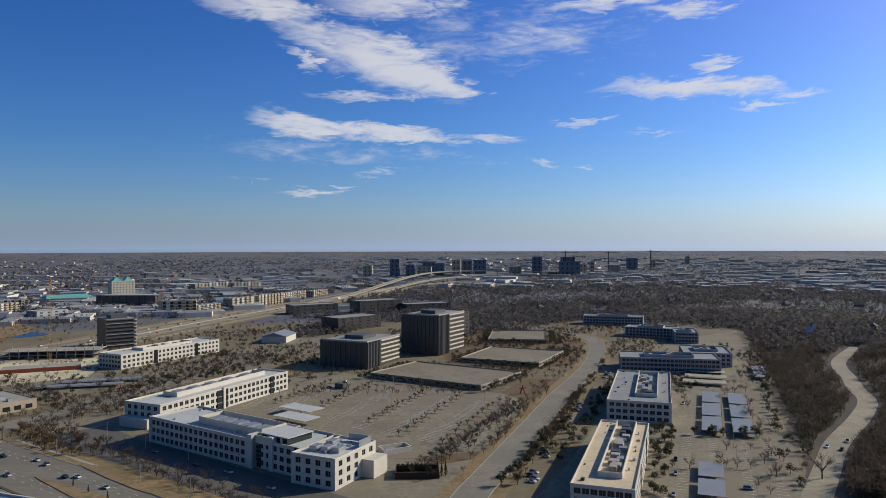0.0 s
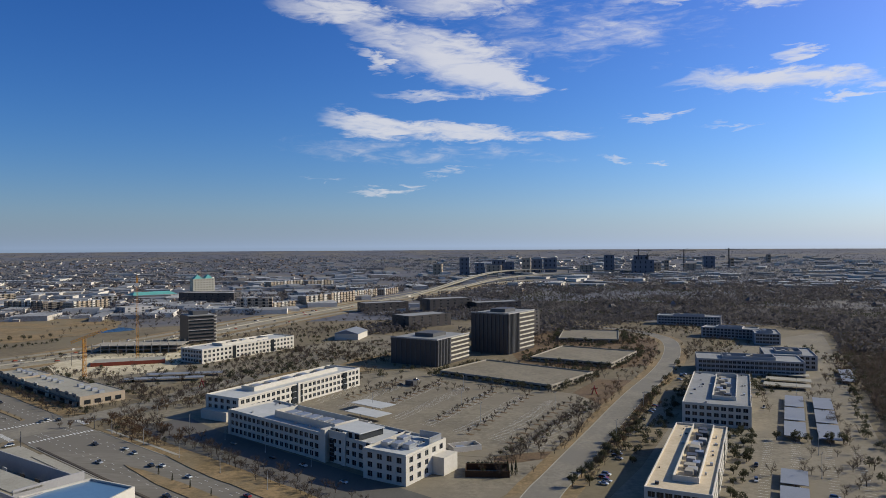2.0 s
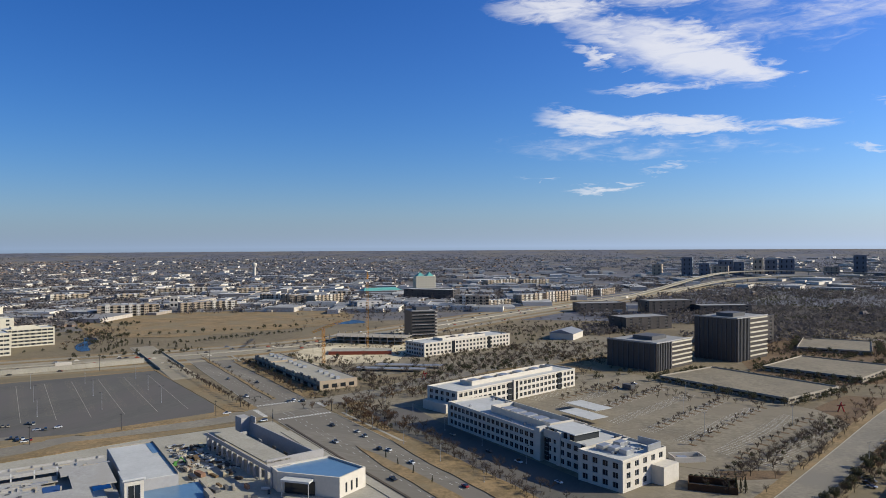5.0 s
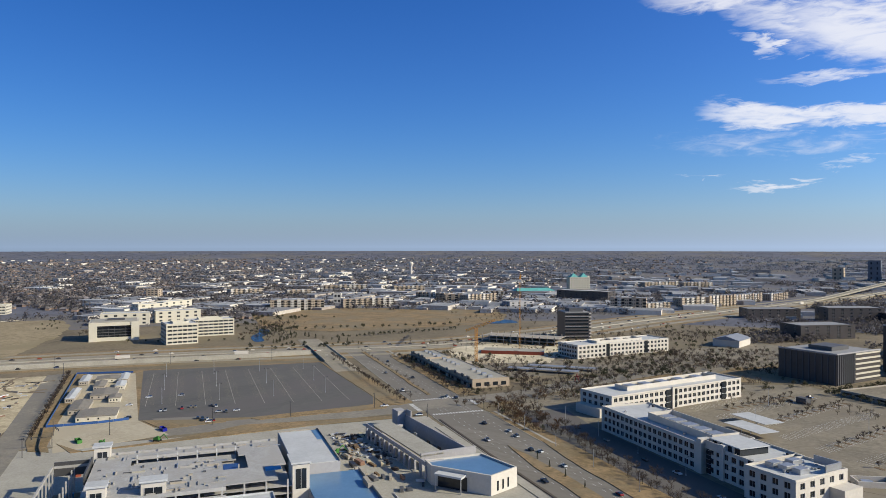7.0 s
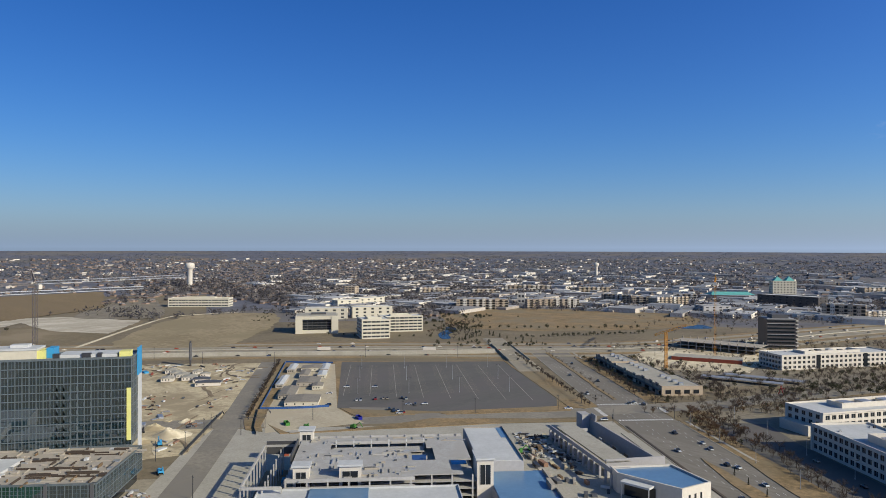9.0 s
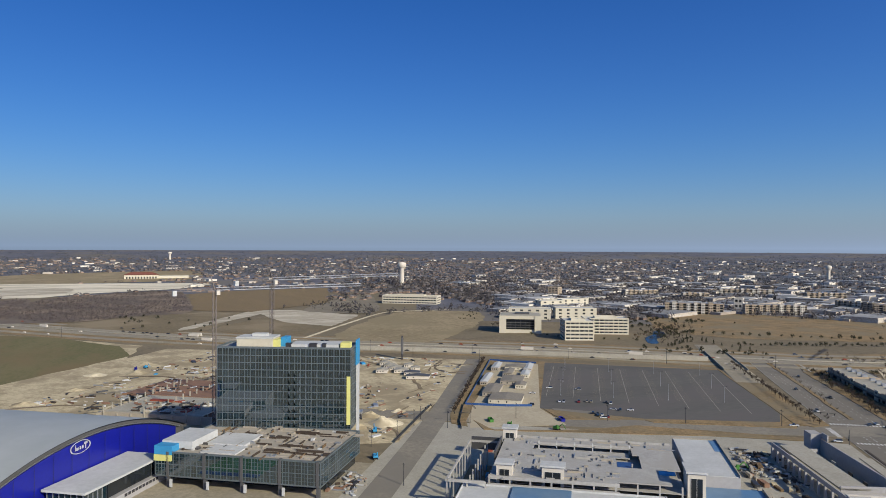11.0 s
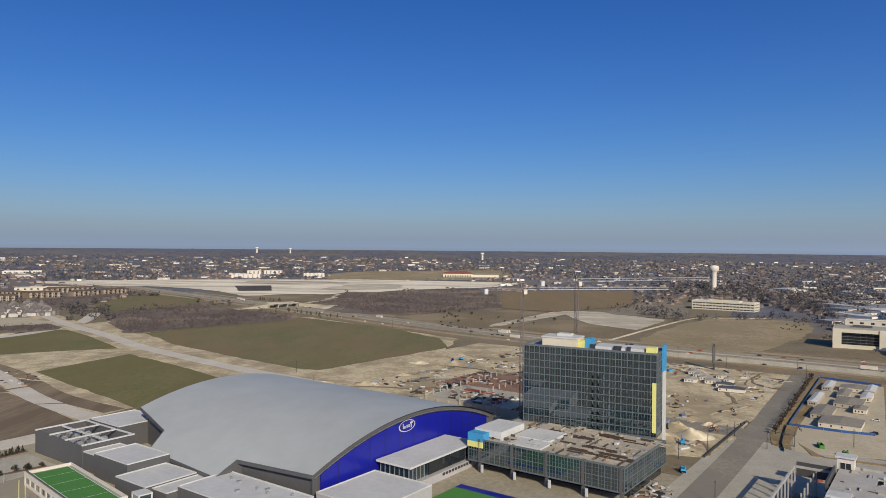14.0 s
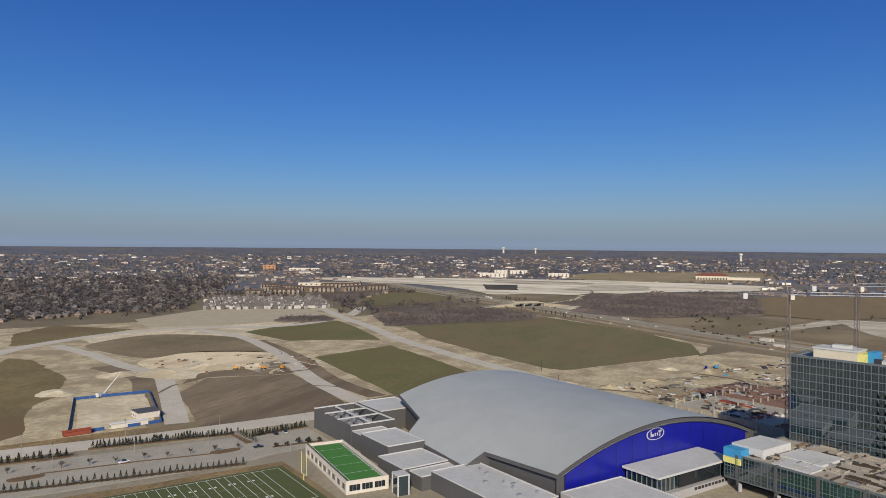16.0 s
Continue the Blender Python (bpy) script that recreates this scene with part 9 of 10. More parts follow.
part("wall", boxes((0, 17, 0, 0.5, 0, 3), (0, 0.5, 0.5, 9, 0, 3), (16.5, 17, 0.5, 9, 0, 3), (0, 17, 9.01, 9.5, 0, 3)), M["white_wall"], o)
part("cabinet", boxes((3, 8, 2, 6, 0, 2.4)), M["metal"], o)
o = thing("storage_tank", at(-22, 178), "dark round-cornered storage container on the lot", "container")
part("body", boxes((0, 9, 0, 5, 0.1, 4.2)), M["charcoal"], o)
for x, y in ((62, 550), (-255, 555)):
    o = thing("red_sculpture", pose(x, y, 0), "bright red steel sculpture by the road", "sculpture")
    bm = bmesh.new()
    tube(bm, (-2, 0, 0), (0.3, 0, 7), 0.5, 0.4, 6)
    tube(bm, (2, 0.3, 0), (-0.3, 0, 6.5), 0.5, 0.4, 6)
    tube(bm, (-2.6, 0, 4), (2.6, 0, 5), 0.4, 0.4, 6)
    part("beam", bm, PAINT["red"], o)
for x, y in ((465, 895), (481, 912)):
    o = thing("tent", pose(x, y, 0, 0, 0, 30), "white peaked tent at the wood's edge", "tent")
    bm = bmesh.new()
    bmesh.ops.create_cone(bm, segments=4, radius1=9, radius2=0.2, depth=14, cap_ends=True)
    bmesh.ops.translate(bm, verts=bm.verts[:], vec=(0, 0, 7.5))
    part("canopy", bm, M["white_roof"], o)


# ---- building site, trailers and fences ----
def heap(a, b, r, h, material, label, seed=0, on_grid=True):
    """A low uneven mound of earth."""
    x, y = grid_xy(a, b) if on_grid else (a, b)
    bm = bmesh.new()
    n, rings = 18, []
    for k in range(6):
        q = k / 5
        ring = []
        for i in range(n):
            w = 2 * math.pi * i / n
            rr = r * q * (1 + 0.35 * noise.noise((math.cos(w) * 1.4 + seed, math.sin(w) * 1.4, 0)))
            z = h * (1 - q) ** 1.3 * (1 + 0.6 * noise.noise((math.cos(w) * q * 3 + seed, math.sin(w) * q * 3, 2))) - 0.15 * q
            ring.append(bm.verts.new((rr * math.cos(w), rr * math.sin(w) * 0.75, max(z, -0.1))))
        rings.append(ring)
    for p, q in zip(rings[1:], rings[2:]):
        for i in range(n):
            bm.faces.new((p[i], q[i], q[(i + 1) % n], p[(i + 1) % n])).smooth = True
    bm.faces.new(rings[1])
    bmesh.ops.delete(bm, geom=rings[0], context="VERTS")
    o = tagged(part("earth_mound", bm, material, None, m=pose(x, y, 0.05, 0, 0, seed * 40)), label, "heap")
    return o


for i, (a, b, r, h) in enumerate(((-62, -372, 14, 5), (-80, -388, 9, 3.5), (-48, -384, 8, 2.6), (-96, -372, 7, 2.2), (-190, -640, 16, 3), (-230, -660, 20, 3.2), (-170, -668, 12, 2.4), (-110, -640, 10, 2), (-60, -640, 13, 2.6), (-20, -600, 9, 2.4), (-280, -560, 14, 2.2), (-250, -480, 11, 2), (-40, -668, 10, 2.2), (-150, -420, 10, 1.8))):
    heap(a, b, r, h, M["dirt" if i % 3 else "pale_dirt"], "heap of loose sandy earth on the building site", i)
for i, (a, b, r, h) in enumerate(((230, -890, 34, 5), (190, -900, 30, 4.4), (265, -905, 22, 3), (150, -885, 18, 3), (318, -850, 20, 2.5))):
    heap(a, b, r, h, M["pale_dirt"], "long mound of pale sand by the road bed", 20 + i)


def trailer(a, b, turn, lx, ly, h=3.4, wall="white_wall", roof="grey_roof", label="white site trailer with a low grey roof"):
    o = thing("site_trailer", at(a, b, 0, turn), label, "trailer", "site trailers")
    part("wall", boxes((0, lx, 0, ly, 0.5, h)), M[wall], o)
    bm = bmesh.new()
    v = [bm.verts.new(c) for c in ((-0.4, -0.4, h), (lx + 0.4, -0.4, h), (lx + 0.4, ly + 0.4, h), (-0.4, ly + 0.4, h), (-0.4, ly / 2, h + 0.9), (lx + 0.4, ly / 2, h + 0.9))]
    for q in ((0, 1, 5, 4), (2, 3, 4, 5), (1, 2, 5), (3, 0, 4), (3, 2, 1, 0)):
        bm.faces.new([v[i] for i in q])
    part("roof", bm, M[roof], o)
    part("skirt", boxes((0.3, lx - 0.3, 0.3, ly - 0.3, 0, 0.49)), M["charcoal"], o)
    for k in range(int(lx / 4)):
        part("window", boxes((1.2 + k * 4, 2.4 + k * 4, -0.05, -0.005, 1.5, 2.6)), M["glass"], o)
        part("side_window", boxes((lx + 0.005, lx + 0.05, 1 + k * ly / 4, 1.9 + k * ly / 4, 1.5, 2.6)), M["glass"], o) if k < 3 else None


for a, b, lx, ly in ((-192, -322, 34, 12), (-158, -314, 24, 24), (-232, -314, 26, 18), (-268, -316, 26, 8), (-292, -318, 16, 22), (-262, -300, 22, 7), (-206, -300, 14, 8), (-300, -300, 30, 7), (-240, -330, 40, 6), (-300, -330, 30, 7)):
    trailer(a, b, 0, lx, ly, 3.6, "haybrick" if lx > 24 else "beige_wall", "dull_roof" if ly > 7.5 else "white_roof", "low site office with a flat dull roof in the fenced yard")
for a, b, lx, ly in ((-222, -398, 10, 20), (-238, -404, 9, 14), (-250, -416, 12, 12), (-262, -424, 10, 10), (-272, -432, 12, 9), (-262, -404, 8, 8), (-276, -414, 8, 8), (-246, -432, 12, 10), (-284, -440, 10, 9)):
    trailer(a, b, 8, lx, ly, 3.2, "white_wall", "charcoal" if lx in (10, 9) and ly > 12 else "pale_concrete", "white cabin with a low roof on the building site")


def fence(pts, h, material, label, panel=6.0, post=None):
    o = thing("fence", at(0, 0), label, "fence")
    for (a0, b0), (a1, b1) in zip(pts, pts[1:]):
        length = math.hypot(a1 - a0, b1 - b0)
        n = max(1, int(length / panel))
        turn = math.degrees(math.atan2(b1 - b0, a1 - a0))
        for k in range(n):
            t = k / n
            part("panel", boxes((0.05, length / n - 0.05, -0.06, 0.06, 0.1, h)), material, o, m=pose(a0 + (a1 - a0) * t, b0 + (b1 - b0) * t, 0.05, 0, 0, turn))


fence([(-127, -330), (-150, -331), (-330, -339), (-322, -292)], 1.7, M["fence_blue"], "royal blue site fence round the trailer yard", 9)
fence([(-127, -330), (-128, -300), (-132, -282)], 1.7, M["fence_blue"], "royal blue site fence round the trailer yard", 9)
fence([(-60, -321), (-75, -325), (-100, -328), (-126, -331)], 1.6, M["dark_metal"], "dark mesh site fence along the street", 9)
fence([(-20, -354), (-60, -354), (-120, -354)], 1.6, M["dark_metal"], "dark mesh site fence along the street", 9)
fence([(326, -714), (311, -816), (259.5, -815), (272.5, -716), (293, -714)], 2.2, M["fence_blue"], "royal blue fence round the sandy pad", 9)
fence([(306, -715), (326, -714)], 2.2, M["fence_blue"], "royal blue fence round the sandy pad", 9)
trailer(281, -722 + 3, 4, 22, 4, 3.2, "white_wall", "white_roof", "long white site trailer by the blue fence")
trailer(314, -718 + 3, 4, 15, 4, 2.8, "red_steel", "red_steel", "row of rust-red containers by the blue fence")
trailer(272, -745, 8, 14, 14, 4.6, "white_wall", "charcoal", "white site house with a dark roof in the fenced pad")
o = thing("mobile_crane", at(292, -818, 0, 40), "white truck crane with a raised boom by the fence", "crane")
part("carrier", boxes((-5, 5, -1.4, 1.4, 0.8, 2.6), (2.6, 5, -1.4, 1.4, 2.6, 3.6)), M["white_roof"], o)
bm = bmesh.new()
tube(bm, (-2, 0, 2.4), (-7, 10, 17), 0.55, 0.35, 6)
part("boom", bm, M["white_roof"], o)
for k in (-4, -2, 2, 4):
    bm = bmesh.new()
    tube(bm, (k, -1.5, 0.6), (k, 1.5, 0.6), 0.6, n=10)
    part("axle", bm, M["rubber"], o)


def rust_building():
    o = thing("building_frame", at(0, 0), "low concrete building frame with rusty decks under construction", "building frame")
    part("deck", boxes((-142, -84, -578, -505, 5.4, 6.0)), M["rebar"], o, "rust-brown steel deck")
    part("deck", boxes((-84 + 0.01, -34, -556, -486, 5.0, 5.6)), M["pale_concrete"], o, "pale concrete deck")
    part("deck", boxes((-120, -40, -504.5, -478, 3.0, 3.5)), M["rebar"], o, "rust-brown steel deck")
    part("basement_wall", boxes((-33, -32, -558, -478, 0, 5.5), (-84, -33.01, -558, -557.4, 0, 5.5)), M["haybrick"], o)
    for a in range(-140, -30, 9):
        for b in range(-576, -480, 10):
            if b > -560 or a < -84:
                part("column", boxes((a, a + 0.7, b, b + 0.7, 0, 5.0 if (a + b) % 3 else 9.5)), M["pale_concrete"], o)
    part("formwork", boxes((-70, -66, -545, -520, 5.61, 6.6), (-58, -40, -505, -500, 5.61, 6.4)), M["red_steel"], o)


rust_building()
srng = random.Random(21)
SITE = ["dark_metal", "rebar", "haybrick", "white_roof", "metal", "blue_wrap", "dirt", "charcoal", "red_steel"]
for k in range(70):
    a, b = srng.uniform(-325, -30), srng.uniform(-640, -366)
    if -285 < a < -195 and -445 < b < -380 or -145 < a < -28 and -580 < b < -476:
        continue
    o = thing("lumber_crate", at(a, b, 0.02, srng.uniform(-40, 40)), "stacked building material on sandy ground", "building material", "site materials")
    lx, ly, h = srng.uniform(2, 14), srng.uniform(0.8, 4), srng.uniform(0.4, 1.8)
    bm = boxes((0, lx, 0, ly, 0, h))
    bmesh.ops.bevel(bm, geom=bm.edges[:], offset=0.1, segments=1, affect="EDGES")
    part("crate", bm, M[srng.choice(SITE)], o)
for k in range(36):
    a, b = srng.uniform(-46, 62), srng.choice([srng.uniform(-168, -140), srng.uniform(-166, -142)])
    o = thing("lumber_crate", at(a, b, 0.05, srng.uniform(-20, 20)), "stacked building material beside the shop shells", "building material", "site materials")
    bm = boxes((0, srng.uniform(2, 8), 0, srng.uniform(1, 3), 0, srng.uniform(0.5, 2.4)))
    bmesh.ops.bevel(bm, geom=bm.edges[:], offset=0.1, segments=1, affect="EDGES")
    part("crate", bm, M[srng.choice(["haybrick", "dark_metal", "dirt", "bark", "rebar", "charcoal", "mulch"])], o)


def machine(a, b, turn, material, label):
    o = thing("excavator", at(a, b, 0, turn), label, "excavator")
    part("track", boxes((-2, 2, -1.5, -0.9, 0.1, 1.0)), M["rubber"], o)
    part("track", boxes((-2, 2, 0.9, 1.5, 0.1, 1.0)), M["rubber"], o)
    part("body", boxes((-2, 1.4, -1.2, 1.2, 1.01, 2.3), (0, 1.3, -1.2, 0, 2.31, 3.3)), material, o)
    bm = bmesh.new()
    tube(bm, (1.2, 0.3, 2), (4.2, 0.3, 4.6), 0.3, 0.25, 5)
    tube(bm, (4.2, 0.3, 4.6), (6.4, 0.3, 1.6), 0.25, 0.2, 5)
    part("arm", bm, material, o)


for a, b, turn, c in ((-70, -392, 30, "dark_metal"), (-40, -372, 200, "blue_wrap"), (-200, -650, 40, "blue_panel"), (-212, -648, 70, "blue_wrap"), (150, -868, 10, "crane_yellow"), (135, -862, 80, "crane_yellow"), (172, -880, 150, "crane_yellow"), (-72, -292, 20, "turf"), (-70, -262, 60, "turf"), (-8, -168, 100, "turf"), (12, -356, 30, "blue_wrap")):
    machine(a, b, turn, M[c], "tracked digger standing on bare ground")
for a, b, c in ((-86, -308, "turf"), (-98, -262, "blue_panel"), (190, -915, "blue_panel"), (-20, -300, "red_steel"), (-30, -280, "red_steel")):
    o = thing("skip_container", at(a, b, 0.1, 20), "open steel skip on bare ground", "skip")
    part("wall", boxes((0, 7, 0, 0.2, 0, 2), (0, 7, 2.4, 2.6, 0, 2), (0, 0.2, 0.21, 2.39, 0, 2), (6.8, 7, 0.21, 2.39, 0, 2), (0.21, 6.79, 0.21, 2.39, 0, 0.3)), M[c], o)


# ---- pylon sign, walls and bridges of the tollway ----
o = thing("pylon_sign", at(-318, -428, 0, 20), "tall dark pylon sign by the tollway", "sign")
part("post", boxes((-0.8, 0.8, -0.8, 0.8, 0, 24)), M["dark_metal"], o)
part("panel", boxes((-3.4, 3.4, -1, 1, 6, 22)), M["charcoal"], o)
bm = strip(bmesh.new(), smooth([(-770, 205), (-690, 330), (-640, 400), (-590, 470), (-552, 530)], 6), 0.6, 4.4, 4.4)
bmesh.ops.recalc_face_normals(bm, faces=bm.faces[:])
tagged(part("retaining_wall", bm, M["pale_concrete"]), "long pale concrete retaining wall of the tollway", "wall", kind="structure")
for x, y, turn, lx, hh in ((-545, 545, 145, 120, 1.2), (-1300, -330, 128, 60, 7.5)):
    o = thing("bridge", pose(x, y, 0, 0, 0, turn), "concrete overpass with a dark opening beneath", "bridge", kind="structure")
    part("deck", boxes((-lx / 2, lx / 2, -11, 11, hh - 1.2, hh)), M["concrete"], o)
    part("parapet", boxes((-lx / 2, lx / 2, -11, -10.6, hh + 0.01, hh + 1.1)), M["pale_concrete"], o)
    part("parapet", boxes((-lx / 2, lx / 2, 10.6, 11, hh + 0.01, hh + 1.1)), M["pale_concrete"], o)
    for k in (-0.46, -0.15, 0.15, 0.46):
        part("pier", boxes((lx * k - 0.8, lx * k + 0.8, -10, 10, -0.5, hh - 1.21)), M["pale_concrete"], o)
    for s in (-1, 1):
        bm = bmesh.new()
        x0, x1 = s * lx / 2, s * (lx / 2 + 60)
        v = [bm.verts.new(c) for c in ((x0, -13, 0), (x0, 13, 0), (x1, 13, 0), (x1, -13, 0), (x0, -11, hh - 0.2), (x0, 11, hh - 0.2), (x1, 11, 0.3), (x1, -11, 0.3))]
        for q in ((4, 5, 6, 7), (0, 4, 7, 3), (1, 2, 6, 5), (0, 1, 5, 4), (3, 7, 6, 2)):
            bm.faces.new([v[i] for i in q])
        bmesh.ops.recalc_face_normals(bm, faces=bm.faces[:])
        part("approach", bm, M["concrete"], o)

# ---- practice parking ----
patch("practice_lot", [(420, -668), (420, -612), (256, -606), (240, -612), (200, -616), (200, -652), (240, -656), (322, -664)], M["pale_concrete"], 0.05, "pale concrete parking beside the practice field", "parking lot")
# mulch beds; the last, narrowest strip is only a thin dark line
for line, w in (([(372, -624.5), (256, -604.5)], 3.6), ([(376, -672), (328, -669)], 5.0), ([(320, -676.5), (244, -664.5), (241, -640)], 4.4), ([(236, -653), (198, -658)], 3.6), ([(233, -625.5), (204, -622)], 3.0), ([(346, -643), (300, -637.5), (262, -630)], 1.6)):
    bm = strip(bmesh.new(), line, w / 2, layer(0.2), 0.3, on_grid=True)
    bmesh.ops.recalc_face_normals(bm, faces=bm.faces[:])
    tagged(part("planting_bed", bm, M["mulch"]), "dark brown strip along the parking, mulch beneath evergreens", "planting bed", kind="structure")
for a, b in ((352, -640), (338, -668), (258, -632)):
    patch("planting_bed", [(a - 7, b - 2.5), (a + 6, b - 3.2), (a + 8, b), (a + 5, b + 3.2), (a - 7, b + 2.4)], M["mulch"], 0.2, "rounded dark mulch island in the parking", "planting bed", rounded=True)


# ---- wheel tracks ----
def tracks(name, region, n, material, label, seed, width=1.6, length=60):
    rng = random.Random(seed)
    bm = bmesh.new()
    a0, a1, b0, b1 = region
    for k in range(n):
        a, b, w = rng.uniform(a0, a1), rng.uniform(b0, b1), rng.uniform(0, 6.28)
        line = []
        for i in range(8):
            line.append((a, b))
            w += rng.uniform(-0.35, 0.35)
            a, b = a + math.cos(w) * length / 8, b + math.sin(w) * length / 8
        line = [p for p in line if a0 - 10 < p[0] < a1 + 10 and b0 - 10 < p[1] < b1 + 10]
        if len(line) > 2:
            strip(bm, smooth([grid_xy(*p) for p in line], 3), width * rng.uniform(0.3, 1.2), layer(0.16) - 0.1, 0.02)
    bmesh.ops.recalc_face_normals(bm, faces=bm.faces[:])
    LAYERS[0] -= n
    tagged(part(name, bm, material), label, "wheel tracks", kind="stuff")


tracks("wheel_tracks", (-325, -30, -640, -360), 40, M["dark_dirt"], "dark wheel tracks on the sandy site", 1)
tracks("wheel_tracks", (-325, -30, -640, -360), 24, M["pale_dirt"], "pale wheel tracks on the sandy site", 2)
tracks("wheel_tracks", (110, 250, -850, -710), 12, M["dark_dirt"], "dark wheel tracks on graded ground", 3)
tracks("wheel_tracks", (100, 250, -960, -850), 12, M["pale_dirt"], "pale wheel tracks on graded ground", 4)


# ---- town houses beyond the fields ----
def town_houses():
    spots = []
    for k in range(30):
        for row in range(6):
            t, u = k / 29, row / 5
            spots.append((-985 - 122 * t - 170 * u + srng.uniform(-5, 5), -822 + 180 * t - 128 * u + srng.uniform(-5, 5)))
    x, y = np.array(spots).T
    n = len(x)
    houses(x, y, rs.uniform(5, 7.5, n), rs.uniform(7, 11, n), rs.uniform(4.2, 6.4, n), np.full(n, 2.2) + rs.choice([0, 1.57], n), "grey town houses beyond the fields", M["town_wall"], "pale grey walls of ")


town_houses()


def condominium(x, y, turn, lx, floors=3):
    """A brick block with pale stair bays between dark loggias under a hipped brown roof."""
    o = thing("condominium_block", pose(x, y, land(x, y) - 0.3, 0, 0, turn), "tan brick condominium block with pale bays and brown hipped roof", "apartments")
    h, ly = floors * 3.4 + 0.6, 16
    part("wall", boxes((0, lx, 0, ly, 0, h)), M["condo_wall"], o)
    bm = bmesh.new()
    v = [bm.verts.new(c) for c in ((-0.8, -1.4, h + 0.02), (lx + 0.8, -1.4, h + 0.02), (lx + 0.8, ly + 0.8, h + 0.02), (-0.8, ly + 0.8, h + 0.02), (7, ly / 2, h + 3.2), (lx - 7, ly / 2, h + 3.2))]
    for q in ((0, 1, 5, 4), (1, 2, 5), (2, 3, 4, 5), (3, 0, 4), (3, 2, 1, 0)):
        bm.faces.new([v[i] for i in q])
    part("roof", bm, M["condo_roof"], o)
    n = int(lx / 10)
    for i in range(n):
        a = (i + 0.2) * lx / n
        part("bay", boxes((a, a + 4.0, -1.2, -0.01, 0, h - 0.3)), M["haybrick"], o)
        tagged(part("loggia", boxes(*[(a + 4.6, a + 8.4, -0.12, -0.02, f * 3.2 + 0.7, f * 3.2 + 3.0) for f in range(floors)]), M["glass"], o), kind="stuff")
        tagged(part("bay_glazing", boxes(*[(a + 1.2, a + 2.8, -1.3, -1.21, f * 3.2 + 1.0, f * 3.2 + 2.6) for f in range(floors)]), M["glass"], o), kind="stuff")
    return o


for (x0, y0), (x1, y1), n in (((-1482, -1061), (-1444, -905), 2), ((-1440, -893), (-1479, -838), 1), ((-1490, -828), (-1613, -760), 2), ((-1339, -936), (-1374, -868), 1), ((-1276, -952), (-1300, -917), 1), ((-1560, -930), (-1640, -850), 1), ((-1410, -1000), (-1400, -940), 1)):
    w = math.atan2(y1 - y0, x1 - x0)
    step = math.hypot(x1 - x0, y1 - y0) / n
    for k in range(n):
        condominium(x0 + math.cos(w) * k * step, y0 + math.sin(w) * k * step, math.degrees(w), step - 6)
far_block(-1612, -1034, 121, 150, 30, 8, 1, M["beige_wall"], M["condo_roof"], "long cream shop row with reddish roofs", "shop_row", "shops")
far_block(-2170, -1544, 117, 46, 30, 20, 2, M["orange_wall"], M["orange_wall"], "faded orange store hall far beyond the fields", "store_hall", "hall")
far_block(-2218, -1462, 117, 110, 40, 9, 1, M["white_wall"], M["white_roof"], "white store hall beside the orange one", "store_hall", "hall")
for x, y, lx in ((-2222, -724, 90), (-2430, -736, 46), (-2440, -680, 60), (-2326, -516, 68)):
    far_block(x, y, 95, lx, 22, 13, 3, M["white_wall"], M["grey_roof"], "pale apartment block behind the cleared land")


def school():
    o = thing("school", pose(-2402, -53, land(-2402, 0) - 0.3, 0, 0, 90), "long cream school with a red tile roof", "school")
    part("hall", boxes((0, 100, 0, 40, 0, 13)), M["beige_wall"], o)
    part("wing", boxes((100.01, 190, 6, 36, 0, 9)), M["beige_wall"], o)
    bm = bmesh.new()
    v = [bm.verts.new(c) for c in ((-1, -2, 13.02), (101, -2, 13.02), (101, 41, 13.02), (-1, 41, 13.02), (22, 20, 22), (78, 20, 22))]
    for q in ((0, 1, 5, 4), (1, 2, 5), (2, 3, 4, 5), (3, 0, 4), (3, 2, 1, 0)):
        bm.faces.new([v[i] for i in q])
    part("roof", bm, M["brick_roof"], o)
    for k in range(11):
        part("arch_opening", boxes((6 + k * 8.4, 10 + k * 8.4, -0.12, -0.01, 1, 7)), M["glass"], o)


school()

# ---- road details ----
patch("median", [(8, -71), (30, -73.4), (52, -75.6), (120, -76), (240, -76), (240, -66), (110, -66), (60, -66.6), (30, -68.6)], M["dry_grass"], 0.2, "narrow dry-grass median of the avenue", "median")
patch("median", [(-420, -66), (-140, -70.5), (-140, -67.5), (-420, -62)], M["dry_grass"], 0.2, "narrow dry-grass median of the avenue", "median")
patch("verge", [(-330, -104), (-120, -88), (-112, -100), (-120, -110), (-330, -122)], M["dry_grass"], 0.13, "dry grass verge with young trees", "verge")
patch("verge", [(-330, -347), (-97, -336), (-72, -330), (-66, -318), (-80, -322), (-330, -332)], M["dry_grass"], 0.15, "dry grass verge with young trees", "verge")
patch("verge", [(-84, -318), (-60, -306), (-72, -250), (-92, -212), (-86, -150), (-80, -104), (-76, -104), (-76, -160), (-60, -300)], M["dry_grass"], 0.14, "dry grass verge beside the cross street", "verge")
patch("verge", [(-112, -110), (-106, -112), (-102, -200), (-108, -206)], M["dry_grass"], 0.16, "dry grass verge beside the cross street", "verge")
patch("verge", [(-112, -222), (-104, -222), (-98, -260), (-126, -274)], M["dry_grass"], 0.16, "dry grass verge beside the cross street", "verge")
patch("verge", [(-330, -46), (-130, -48), (-126, -34), (-330, -26)], M["dry_grass"], 0.16, "dry grass verge with bare trees along the avenue", "verge")
